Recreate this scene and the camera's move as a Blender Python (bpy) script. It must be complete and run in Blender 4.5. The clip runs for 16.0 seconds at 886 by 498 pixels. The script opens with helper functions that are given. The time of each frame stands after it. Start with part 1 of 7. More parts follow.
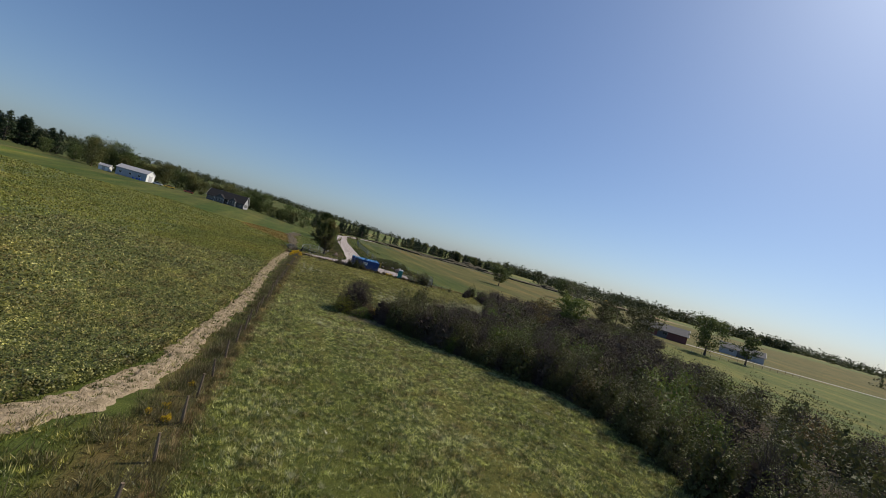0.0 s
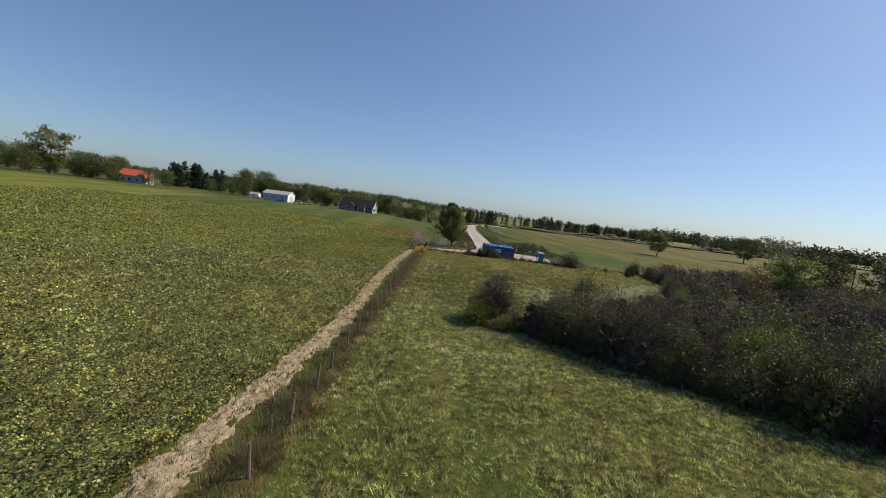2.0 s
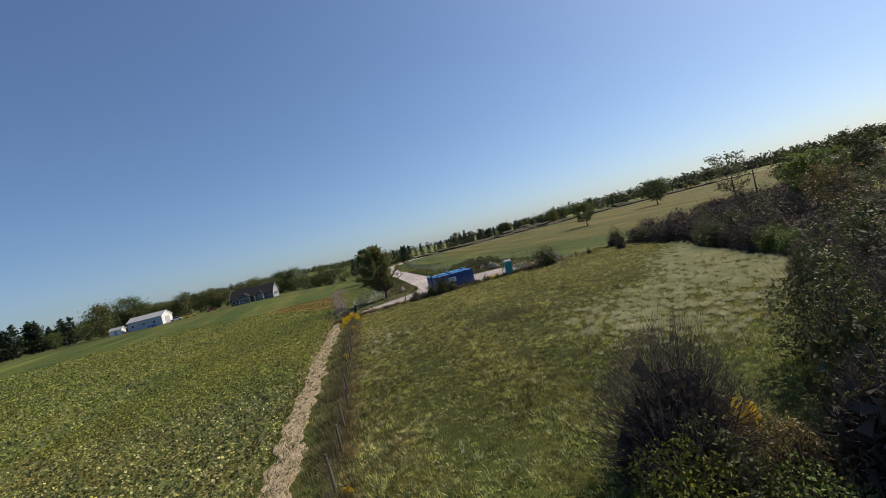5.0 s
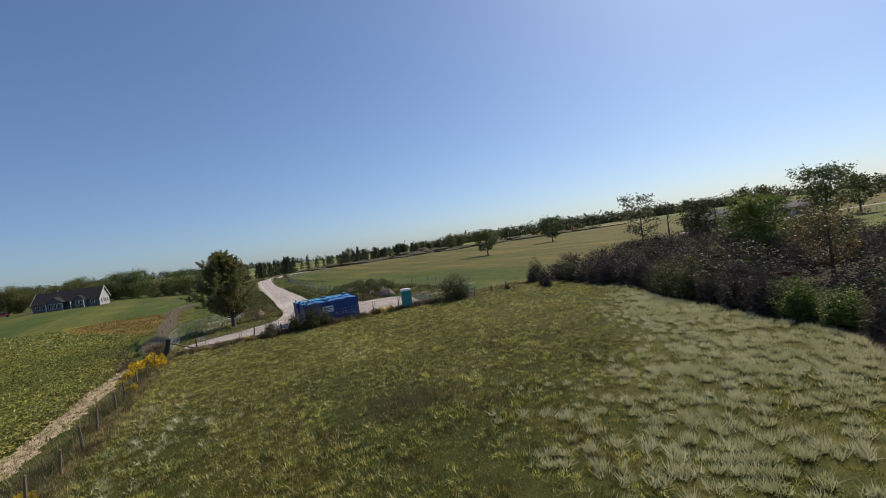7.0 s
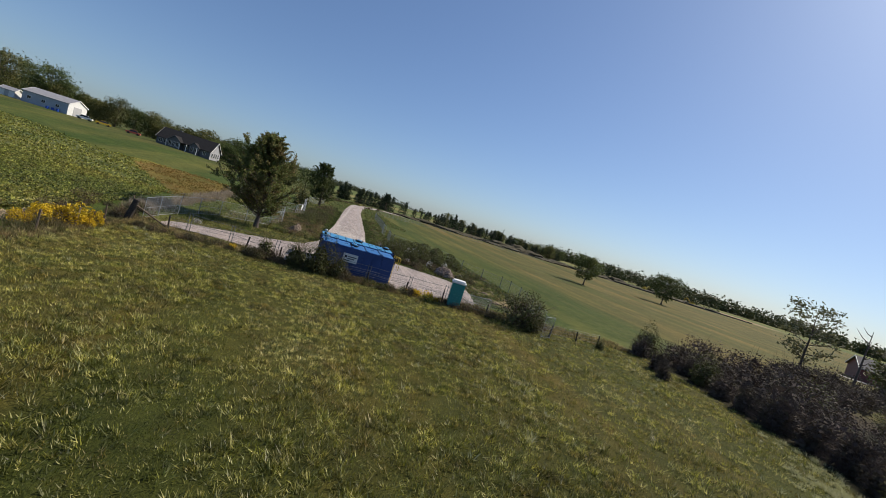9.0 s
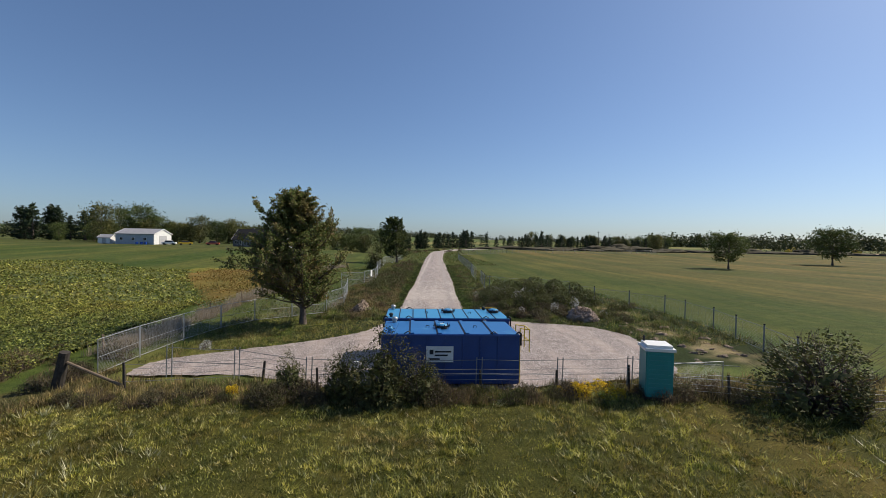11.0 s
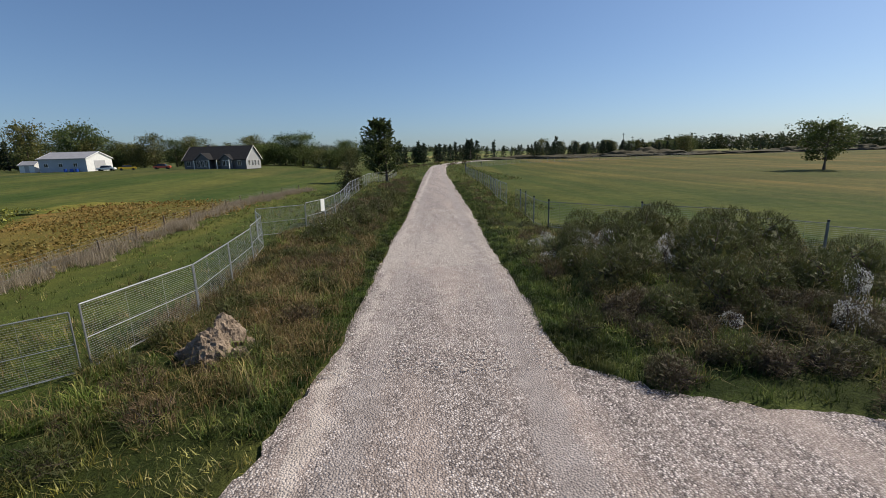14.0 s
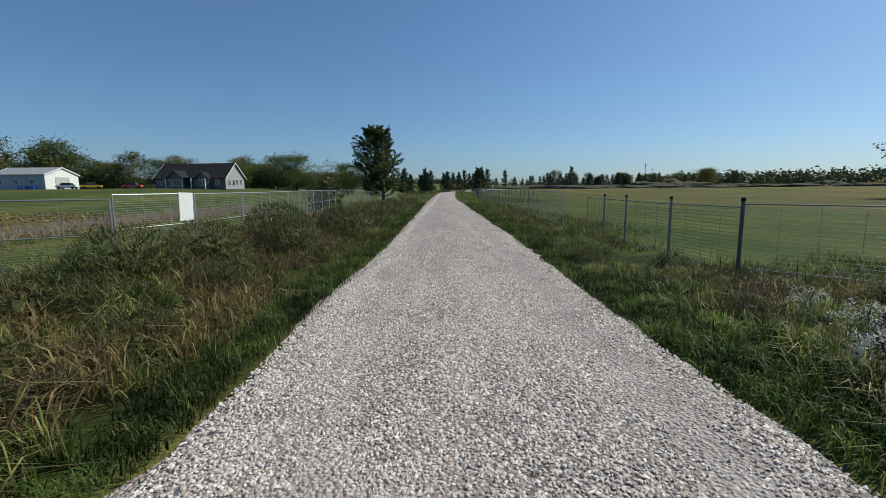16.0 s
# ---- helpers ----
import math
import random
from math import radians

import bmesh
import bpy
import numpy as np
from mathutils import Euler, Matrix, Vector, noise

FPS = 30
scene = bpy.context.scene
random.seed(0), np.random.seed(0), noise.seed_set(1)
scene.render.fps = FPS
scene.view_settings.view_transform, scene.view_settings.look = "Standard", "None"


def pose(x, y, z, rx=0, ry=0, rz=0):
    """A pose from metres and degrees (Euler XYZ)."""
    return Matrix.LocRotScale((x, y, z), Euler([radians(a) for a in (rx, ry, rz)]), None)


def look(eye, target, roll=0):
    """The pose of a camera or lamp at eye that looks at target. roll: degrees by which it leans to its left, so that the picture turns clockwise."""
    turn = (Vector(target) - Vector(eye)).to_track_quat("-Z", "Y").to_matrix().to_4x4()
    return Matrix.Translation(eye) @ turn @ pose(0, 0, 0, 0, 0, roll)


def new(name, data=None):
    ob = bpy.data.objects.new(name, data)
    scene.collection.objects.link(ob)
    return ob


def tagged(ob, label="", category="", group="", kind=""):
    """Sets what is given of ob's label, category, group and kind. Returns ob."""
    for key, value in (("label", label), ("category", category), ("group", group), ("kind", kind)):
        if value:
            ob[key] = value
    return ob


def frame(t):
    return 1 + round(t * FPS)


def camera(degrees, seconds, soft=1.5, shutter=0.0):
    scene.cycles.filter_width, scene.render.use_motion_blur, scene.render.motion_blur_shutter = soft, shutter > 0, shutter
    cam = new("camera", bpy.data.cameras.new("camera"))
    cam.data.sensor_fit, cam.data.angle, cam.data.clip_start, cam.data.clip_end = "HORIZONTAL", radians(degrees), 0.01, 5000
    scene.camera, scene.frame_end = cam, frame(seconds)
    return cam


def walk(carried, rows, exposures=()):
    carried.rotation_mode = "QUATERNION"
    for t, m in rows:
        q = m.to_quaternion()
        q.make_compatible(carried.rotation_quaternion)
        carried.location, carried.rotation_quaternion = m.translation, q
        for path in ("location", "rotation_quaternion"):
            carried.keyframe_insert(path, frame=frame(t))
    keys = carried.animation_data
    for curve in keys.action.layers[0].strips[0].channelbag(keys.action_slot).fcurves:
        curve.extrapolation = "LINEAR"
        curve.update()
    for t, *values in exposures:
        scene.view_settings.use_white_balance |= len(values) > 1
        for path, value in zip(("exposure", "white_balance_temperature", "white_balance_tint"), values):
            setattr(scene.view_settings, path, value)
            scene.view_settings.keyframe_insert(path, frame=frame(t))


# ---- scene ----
cam = camera(91.4, 16.0, soft=0.65)
PATH = [
    (0, (0.693, 4.04, 10.071), (1.331, 5.936, 10.077), 15.7),
    (0.5, (1.798, 8.092, 10.019), (2.348, 10.012, 9.907), 6.5),
    (1, (2.625, 12.011, 9.716), (3.05, 13.951, 9.482), 10.3),
    (1.5, (3.161, 16.027, 9.237), (3.371, 18.003, 9.005), 12.5),
    (2, (3.283, 20.297, 8.864), (3.354, 22.288, 8.685), 6.9),
    (2.5, (3.175, 24.682, 8.512), (3.177, 26.677, 8.362), 4.4),
    (3, (2.901, 29.069, 8.213), (2.845, 31.064, 8.084), 3.0),
    (3.5, (2.472, 33.343, 7.958), (2.426, 35.34, 7.848), -1.5),
    (4, (1.959, 37.704, 7.653), (2.023, 39.701, 7.581), -8.9),
    (4.5, (1.664, 42.168, 7.521), (1.95, 44.147, 7.483), -15.2),
    (5, (2.017, 46.782, 7.449), (2.491, 48.725, 7.423), -14.0),
    (5.2, (2.394, 48.495, 7.405), (2.915, 50.425, 7.378), -13.3),
    (7.3, (8.97, 65.551, 7.103), (9.969, 67.283, 7.064), -7.6),
    (7.5, (9.765, 67.042, 7.099), (10.801, 68.752, 7.049), -7.2),
    (8, (11.943, 70.649, 7.04), (13.0, 72.346, 6.959), -0.3),
    (8.5, (14.046, 74.095, 6.9), (14.898, 75.901, 6.79), 12.6),
    (9, (15.803, 77.694, 6.698), (16.343, 79.615, 6.573), 17.4),
    (9.5, (16.843, 81.718, 6.512), (17.18, 83.688, 6.418), 14.9),
    (10, (17.271, 86.013, 6.489), (17.468, 88.002, 6.444), 9.7),
    (10.2, (17.263, 87.595, 6.475), (17.432, 89.588, 6.443), 7.1),
    (12.3, (17.517, 106.236, 6.697), (17.641, 108.231, 6.627), -1.0),
    (12.5, (17.603, 108.061, 6.664), (17.72, 110.055, 6.554), -1.1),
    (13, (17.861, 112.53, 6.418), (17.968, 114.512, 6.175), -1.7),
    (13.5, (18.091, 116.996, 5.84), (18.203, 118.963, 5.493), -2.1),
    (14, (18.27, 121.523, 5.213), (18.395, 123.473, 4.784), -1.5),
    (14.5, (18.528, 126.106, 4.561), (18.657, 128.053, 4.123), -0.8),
    (15, (18.669, 130.405, 3.86), (18.791, 132.354, 3.427), 0.4),
    (15.5, (18.703, 134.782, 3.06), (18.81, 136.743, 2.681), 0.4),
    (16, (18.924, 139.166, 2.373), (19.028, 141.144, 2.095), -0.5),
]
walk(cam, [(t, look(eye, target, roll)) for t, eye, target, roll in PATH], [(0, -0.12, 6540, 10), (2, 0.13, 6680, 10), (4, 0.1, 6640, 10), (7, 0.04, 6580, 10), (10, 0.04, 6580, 10), (12.5, 0.03, 6600, 9), (14.5, -0.05, 6400, 7), (16, -0.12, 6080, 1)])

# ---------------------------------------------------------------- light
SUN = Vector((0.685, 0.27, 0.675)).normalized()
world = bpy.data.worlds.new("sky")
scene.world = world
world.use_nodes = True
wn = world.node_tree.nodes
sky = wn.new("ShaderNodeTexSky")
sky.sky_type = "NISHITA"
sky.sun_disc = False
sky.sun_elevation = math.asin(SUN.z)
sky.sun_rotation = math.atan2(SUN.x, SUN.y)
sky.air_density, sky.dust_density, sky.ozone_density = 0.9, 0.8, 3.0
tint = wn.new("ShaderNodeMix")
tint.data_type, tint.blend_type = "RGBA", "MULTIPLY"
tint.inputs[0].default_value = 1.0
tint.inputs[7].default_value = (0.83, 0.98, 1.19, 1)
haze = wn.new("ShaderNodeGamma")
haze.inputs[1].default_value = 0.85
world.node_tree.links.new(sky.outputs[0], haze.inputs[0])
world.node_tree.links.new(haze.outputs[0], tint.inputs[6])
world.node_tree.links.new(tint.outputs[2], wn["Background"].inputs[0])
wn["Background"].inputs[1].default_value = 0.113
sun = new("sun", bpy.data.lights.new("sun", "SUN"))
sun.data.energy, sun.data.angle, sun.data.color = 5.0, radians(0.5), (1.0, 0.90, 0.75)
sun.matrix_world = look(SUN * 300, (0, 0, 0))

rng = np.random.default_rng(7)


# ---------------------------------------------------------------- materials
def node(nt, kind, **values):
    n = nt.nodes.new("ShaderNode" + kind)
    for k, v in values.items():
        n.inputs[k.replace("_", " ")].default_value = v
    return n


def ramp(nt, fac, stops):
    n = nt.nodes.new("ShaderNodeValToRGB")
    e = n.color_ramp.elements
    while len(e) < len(stops):
        e.new(0.5)
    for i, (p, c) in enumerate(stops):
        e[i].position, e[i].color = p, (*c, 1)
    nt.links.new(fac, n.inputs[0])
    return n.outputs[0]


def mixed(nt, fac, a, b, blend="MIX"):
    n = nt.nodes.new("ShaderNodeMix")
    n.data_type, n.blend_type = "RGBA", blend
    for sock, v in ((n.inputs[0], fac), (n.inputs[6], a), (n.inputs[7], b)):
        if isinstance(v, (int, float)):
            sock.default_value = v
        elif isinstance(v, tuple):
            sock.default_value = (*v, 1)
        else:
            nt.links.new(v, sock)
    return n.outputs[2]


def material(name):
    m = bpy.data.materials.new(name)
    m.use_nodes = True
    return m, m.node_tree, m.node_tree.nodes["Principled BSDF"]


def noise_fac(nt, scale, detail=4.0, where=None, rough=0.6, kind="Object"):
    n = node(nt, "TexNoise", Scale=scale, Detail=detail, Roughness=rough)
    if where is None:
        where = nt.nodes.new("ShaderNodeTexCoord").outputs[kind]
    nt.links.new(where, n.inputs["Vector"])
    return n.outputs["Fac"]


def surface(name, dark, light, scale=3.0, fine=40.0, rough=0.8, metal=0.0, bump=0.3, depth=0.01, stain=None):
    """A surface with two scales of variation and fine relief."""
    m, nt, b = material(name)
    big, small = noise_fac(nt, scale), noise_fac(nt, fine, 3)
    col = ramp(nt, big, [(0.3, dark), (0.7, light)])
    col = mixed(nt, 0.35, col, ramp(nt, small, [(0.3, dark), (0.7, light)]))
    if stain:
        s = ramp(nt, noise_fac(nt, scale * 0.6 + 0.13, 6), [(0.55, (0, 0, 0)), (0.7, (1, 1, 1))])
        col = mixed(nt, s, col, stain)
    nt.links.new(col, b.inputs["Base Color"])
    b.inputs["Roughness"].default_value, b.inputs["Metallic"].default_value = rough, metal
    b.inputs["Specular IOR Level"].default_value = 0.5 if rough < 0.65 else 0.15
    bn = node(nt, "Bump", Strength=bump, Distance=depth)
    nt.links.new(small, bn.inputs["Height"])
    nt.links.new(bn.outputs[0], b.inputs["Normal"])
    return m


def leaves(name, colours, patch=0.15, through_light=0.35, gloss=0.62, drifts=None, clump=None, sheen=0.22):
    """Leaves or blades: every one its own tone, drifting by clumps and over metres, with light passing through."""
    m, nt, b = material(name)
    geo = nt.nodes.new("ShaderNodeNewGeometry")
    n = len(colours)
    stops = [((i + 0.5) / n, c) for i, c in enumerate(colours)]
    col = ramp(nt, geo.outputs["Random Per Island"], stops)
    drifts = drifts or colours
    drift = noise_fac(nt, patch, 3, geo.outputs["Position"])
    k = len(drifts)
    col = mixed(nt, 0.45, col, ramp(nt, drift, [(0.3 + 0.4 * (i / max(k - 1, 1)), c) for i, c in enumerate(drifts)]))
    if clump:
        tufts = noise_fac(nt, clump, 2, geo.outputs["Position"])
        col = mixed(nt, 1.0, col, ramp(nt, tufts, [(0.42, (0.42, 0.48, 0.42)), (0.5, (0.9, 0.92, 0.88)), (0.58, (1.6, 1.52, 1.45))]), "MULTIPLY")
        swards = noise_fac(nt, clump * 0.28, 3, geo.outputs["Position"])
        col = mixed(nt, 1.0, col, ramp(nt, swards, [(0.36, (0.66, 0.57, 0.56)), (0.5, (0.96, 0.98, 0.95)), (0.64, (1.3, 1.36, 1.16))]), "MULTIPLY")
    info = nt.nodes.new("ShaderNodeObjectInfo")
    hsv = node(nt, "HueSaturation", Saturation=1.0)
    mp = node(nt, "MapRange")
    mp.inputs["To Min"].default_value, mp.inputs["To Max"].default_value = 0.8, 1.2
    nt.links.new(info.outputs["Random"], mp.inputs["Value"])
    nt.links.new(mp.outputs[0], hsv.inputs["Value"])
    nt.links.new(col, hsv.inputs["Color"])
    nt.links.new(hsv.outputs[0], b.inputs["Base Color"])
    b.inputs["Roughness"].default_value = gloss
    b.inputs["Specular IOR Level"].default_value = sheen
    tr = nt.nodes.new("ShaderNodeBsdfTranslucent")
    nt.links.new(hsv.outputs[0], tr.inputs[0])
    mx = nt.nodes.new("ShaderNodeMixShader")
    mx.inputs[0].default_value = through_light
    nt.links.new(b.outputs[0], mx.inputs[1])
    nt.links.new(tr.outputs[0], mx.inputs[2])
    nt.links.new(mx.outputs[0], nt.nodes["Material Output"].inputs[0])
    return m


def plain(name, colour, rough=0.5, metal=0.0, spread=0.12, bump=0.15):
    d = tuple(c * (1 - spread) for c in colour)
    l = tuple(min(1, c * (1 + spread)) for c in colour)
    return surface(name, d, l, 1.2, 25, rough, metal, bump, 0.004)


# ---------------------------------------------------------------- mesh helpers
def raw_mesh(name, verts, faces, mat=None, smooth=False):
    """A mesh from arrays: faces all with the same number of corners."""
    me = bpy.data.meshes.new(name)
    verts, faces = np.asarray(verts, np.float32), np.asarray(faces, np.int32)
    k = faces.shape[1]
    me.vertices.add(len(verts))
    me.vertices.foreach_set("co", verts.ravel())
    me.loops.add(faces.size)
    me.loops.foreach_set("vertex_index", faces.ravel())
    me.polygons.add(len(faces))
    me.polygons.foreach_set("loop_start", np.arange(0, faces.size, k, dtype=np.int32))
    if smooth:
        me.polygons.foreach_set("use_smooth", np.ones(len(faces), bool))
    me.update(calc_edges=True)
    if mat:
        me.materials.append(mat)
    return me


def put(name, me, parent=None, label="", at=None):
    ob = new(name, me)
    if parent:
        ob.parent = parent
    if label:
        ob["label"] = label
    if at is not None:
        ob.matrix_basis = at
    return ob


def part(name, bm, mat, parent=None, label="", at=None, smooth=False):
    me = bpy.data.meshes.new(name)
    bm.to_mesh(me)
    bm.free()
    me.materials.append(mat)
    if smooth:
        me.polygons.foreach_set("use_smooth", np.ones(len(me.polygons), bool))
    return put(name, me, parent, label, at)


def thing(name, label, category, at=None, group="", kind=""):
    ob = new(name)
    if at is not None:
        ob.matrix_basis = at
    return tagged(ob, label, category, group, kind)


def box(bm, x0, x1, y0, y1, z0, z1, m=None, bevel=0.0):
    mat = Matrix.Translation(((x0 + x1) / 2, (y0 + y1) / 2, (z0 + z1) / 2)) @ Matrix.Diagonal((x1 - x0, y1 - y0, z1 - z0, 1))
    r = bmesh.ops.create_cube(bm, size=1, matrix=(m @ mat) if m else mat)
    if bevel:
        es = list({e for v in r["verts"] for e in v.link_edges})
        bmesh.ops.bevel(bm, geom=es, offset=bevel, segments=2, affect="EDGES")
    return bm


def rod(bm, a, b, r0, r1=None, sides=8):
    a, b = Vector(a), Vector(b)
    d = b - a
    m = Matrix.Translation((a + b) / 2) @ d.to_track_quat("Z", "Y").to_matrix().to_4x4()
    bmesh.ops.create_cone(bm, cap_ends=True, segments=sides, radius1=r0, radius2=r0 if r1 is None else r1, depth=d.length, matrix=m)
    return bm


def BM():
    return bmesh.new()


def prism(bm, outline, z0, z1, m=None):
    """An upright prism over a plan outline."""
    lo = [bm.verts.new((x, y, z0)) for x, y in outline]
    hi = [bm.verts.new((x, y, z1)) for x, y in outline]
    bm.faces.new(lo[::-1])
    bm.faces.new(hi)
    for i in range(len(outline)):
        j = (i + 1) % len(outline)
        bm.faces.new((lo[i], lo[j], hi[j], hi[i]))
    if m:
        bmesh.ops.transform(bm, matrix=m, verts=lo + hi)
    return bm


def sst(a, b, v):
    """A smooth step from 0 at a to 1 at b."""
    t = np.clip((np.asarray(v, float) - a) / (b - a), 0, 1)
    return t * t * (3 - 2 * t)


def tubes(paths, sides=4):
    """Tapered tubes along paths of (points, radii), as arrays of verts and quads."""
    V, F, base = [], [], 0
    ang = np.arange(sides) * 2 * math.pi / sides
    for pts, rad in paths:
        pts, rad = np.asarray(pts, float), np.asarray(rad, float)
        d = np.gradient(pts, axis=0)
        d /= np.linalg.norm(d, axis=1, keepdims=True) + 1e-9
        ref = np.where(np.abs(d[:, 2:3]) > 0.9, [[1.0, 0, 0]], [[0, 0, 1.0]])
        u = np.cross(d, ref)
        u /= np.linalg.norm(u, axis=1, keepdims=True)
        w = np.cross(d, u)
        ring = pts[:, None] + rad[:, None, None] * (np.cos(ang)[None, :, None] * u[:, None] + np.sin(ang)[None, :, None] * w[:, None])
        V.append(ring.reshape(-1, 3))
        n = len(pts)
        i, j = np.meshgrid(np.arange(n - 1), np.arange(sides), indexing="ij")
        k = (j + 1) % sides
        F.append(base + np.stack([i * sides + j, i * sides + k, (i + 1) * sides + k, (i + 1) * sides + j], -1).reshape(-1, 4))
        base += n * sides
    return np.concatenate(V), np.concatenate(F)


def leaf_quads(p, size, up=0.6, slim=0.55, r=rng, along=None, tri=False):
    """A pointed, folded leaf at each place p, or a plain pointed one."""
    n = len(p)
    size = np.broadcast_to(np.asarray(size, float), (n,))[:, None]
    nrm = r.normal(size=(n, 3)) + [0, 0, up * 1.6]
    nrm /= np.linalg.norm(nrm, axis=1, keepdims=True)
    t = r.normal(size=(n, 3)) if along is None else along + 0.5 * r.normal(size=(n, 3))
    t -= nrm * (t * nrm).sum(1, keepdims=True)
    t /= np.linalg.norm(t, axis=1, keepdims=True) + 1e-9
    s = np.cross(nrm, t)
    if tri:
        side = 0.5 * slim * size * s
        return np.stack([p - 0.5 * size * t - side, p - 0.5 * size * t + side, p + 0.5 * size * t], 1).reshape(-1, 3), np.arange(3 * n).reshape(-1, 3)
    a, c = p - 0.5 * size * t, p + 0.5 * size * t - 0.12 * size * nrm
    b, d = p + 0.5 * slim * size * s + 0.1 * size * nrm, p - 0.5 * slim * size * s + 0.1 * size * nrm
    return np.stack([a, b, c, d], 1).reshape(-1, 3), np.arange(4 * n).reshape(-1, 4)


def blades(x, y, z, h, w, per, r=rng, lean=0.5, spread=0.08, bent=False):
    """Tufts of grass: per blades at each place, each one pointed, or bent over in two pieces."""
    n = len(x) * per
    bx, by, bz = (np.repeat(v, per) for v in (x, y, z))
    bx, by = bx + r.normal(0, spread, n), by + r.normal(0, spread, n)
    hh = np.repeat(h, per) * r.uniform(0.55, 1.15, n)
    a, l = r.uniform(0, 2 * math.pi, n), np.abs(r.normal(0, lean, n))
    dx, dy = np.cos(a) * l, np.sin(a) * l
    b = a + r.normal(0, 0.7, n)
    side = np.stack([-np.sin(b) * w, np.cos(b) * w, 0 * a], 1) * r.uniform(0.7, 1.4, (n, 1))
    base = np.stack([bx, by, bz - 0.02], 1)
    tip = np.stack([bx + dx * hh, by + dy * hh, bz + hh * (1 - 0.28 * np.minimum(l, 2.2))], 1)
    if not bent:
        return np.stack([base - side, base + side, tip], 1).reshape(-1, 3), np.arange(3 * n).reshape(-1, 3)
    mid = np.stack([bx + dx * hh * 0.4, by + dy * hh * 0.4, bz + hh * 0.68], 1)
    V = np.stack([base - side, base + side, mid + side * 0.8, mid - side * 0.8, tip], 1).reshape(-1, 3)
    k = 5 * np.arange(n)[:, None, None]
    return V, (np.array([(0, 1, 2), (0, 2, 3), (3, 2, 4)])[None] + k).reshape(-1, 3)


def tufts(x, y, z, h, w, per, r=rng, splay=0.75, core=0.045):
    """Tussocks of grass: blades that rise from one root and fall outwards, combed a little one way."""
    n = len(x) * per
    a = r.uniform(0, 2 * math.pi, n)
    l = splay * r.uniform(0.05, 1.25, n)
    bias = np.repeat(r.normal(0, 0.28, (len(x), 2)), per, axis=0)
    dx, dy = np.cos(a) * l + bias[:, 0], np.sin(a) * l + bias[:, 1]
    hh = np.repeat(h, per) * r.uniform(0.55, 1.2, n)
    rr = core * (0.3 + l) * r.uniform(0.5, 2.2, n)
    bx, by, bz = np.repeat(x, per) + np.cos(a) * rr, np.repeat(y, per) + np.sin(a) * rr, np.repeat(z, per)
    b = a + math.pi / 2 + r.normal(0, 0.8, n)
    side = np.stack([np.cos(b) * w, np.sin(b) * w, 0 * a], 1) * r.uniform(0.7, 1.4, (n, 1))
    base = np.stack([bx, by, bz - 0.02], 1)
    tip = np.stack([bx + dx * hh, by + dy * hh, bz + hh * (1 - 0.3 * np.minimum(np.hypot(dx, dy), 2.0))], 1)
    return np.stack([base - side, base + side, tip], 1).reshape(-1, 3), np.arange(3 * n).reshape(-1, 3)


def inside(x, y, poly):
    x, y = np.asarray(x, float), np.asarray(y, float)
    hit = np.zeros(x.shape, bool)
    for (x0, y0), (x1, y1) in zip(poly, poly[1:] + poly[:1]):
        cross = ((y0 > y) != (y1 > y)) & (x < (x1 - x0) * (y - y0) / (y1 - y0 + 1e-12) + x0)
        hit ^= cross
    return hit


# ---------------------------------------------------------------- the plan
def fence_x(y):
    """The farm fence between crop and meadow."""
    return -1.8 + (np.asarray(y, float) - 24) * 0.0498


TRACK = [(-24, 14.0), (-16, 17.2), (-11, 20.3), (-7.3, 23.0), (-5.4, 25.9), (-3.9, 31.0), (-3.5, 36.6), (-3.1, 42), (-2.55, 47.5), (-2.3, 53),
         (-2.15, 59.6), (-2.2, 66), (-2.05, 72), (-1.45, 86), (-0.7, 97), (-0.1, 107), (0.3, 110)]
ROAD_L = [(15.3, 129), (15.9, 133), (16.3, 138), (16.6, 146), (17.5, 158), (19.3, 198), (21.1, 234), (24.7, 287), (27, 305), (38, 330), (70, 350)]
ROAD_R = [(22.3, 129), (22.0, 133), (22.3, 138), (22.6, 146), (23.4, 158), (25.4, 198), (27.0, 234), (30.6, 283), (33.5, 300), (43, 322), (72, 341)]
YARD = [(3.9, 115.0), (4.0, 117.6), (6.8, 119.4), (11.3, 122.2), (14.2, 125.0), (15.3, 128.5), (15.7, 131.5), (22.0, 131.5), (22.85, 130.4), (24.5, 129.1), (27.2, 128.4), (31.3, 126.8),
        (32.7, 123.7), (32.2, 120.5), (31.0, 115.0), (28, 114.4), (22, 113.0), (14, 113.2), (9.3, 115.2)]
HEDGE = [(10.8, 53.4), (13.4, 52.6), (20.5, 45.2), (26.6, 39.6), (28.6, 33), (26.6, 22), (25.5, 6), (42, -4), (66, 14), (72, 46), (80, 84), (104, 98), (112, 118), (90, 122), (50, 113.5),
         (46.5, 104), (45.2, 94), (40.5, 87.6), (37, 79), (34, 72.6), (30, 70), (20, 60), (14.5, 57)]


BROWN = [(-0.5, 133), (-7, 145), (-13, 155), (-18, 164), (-17, 171), (-10, 176), (1, 174)]


def edge_x(points, y):
    p = np.asarray(points, float)
    return np.interp(y, p[:, 1], p[:, 0])


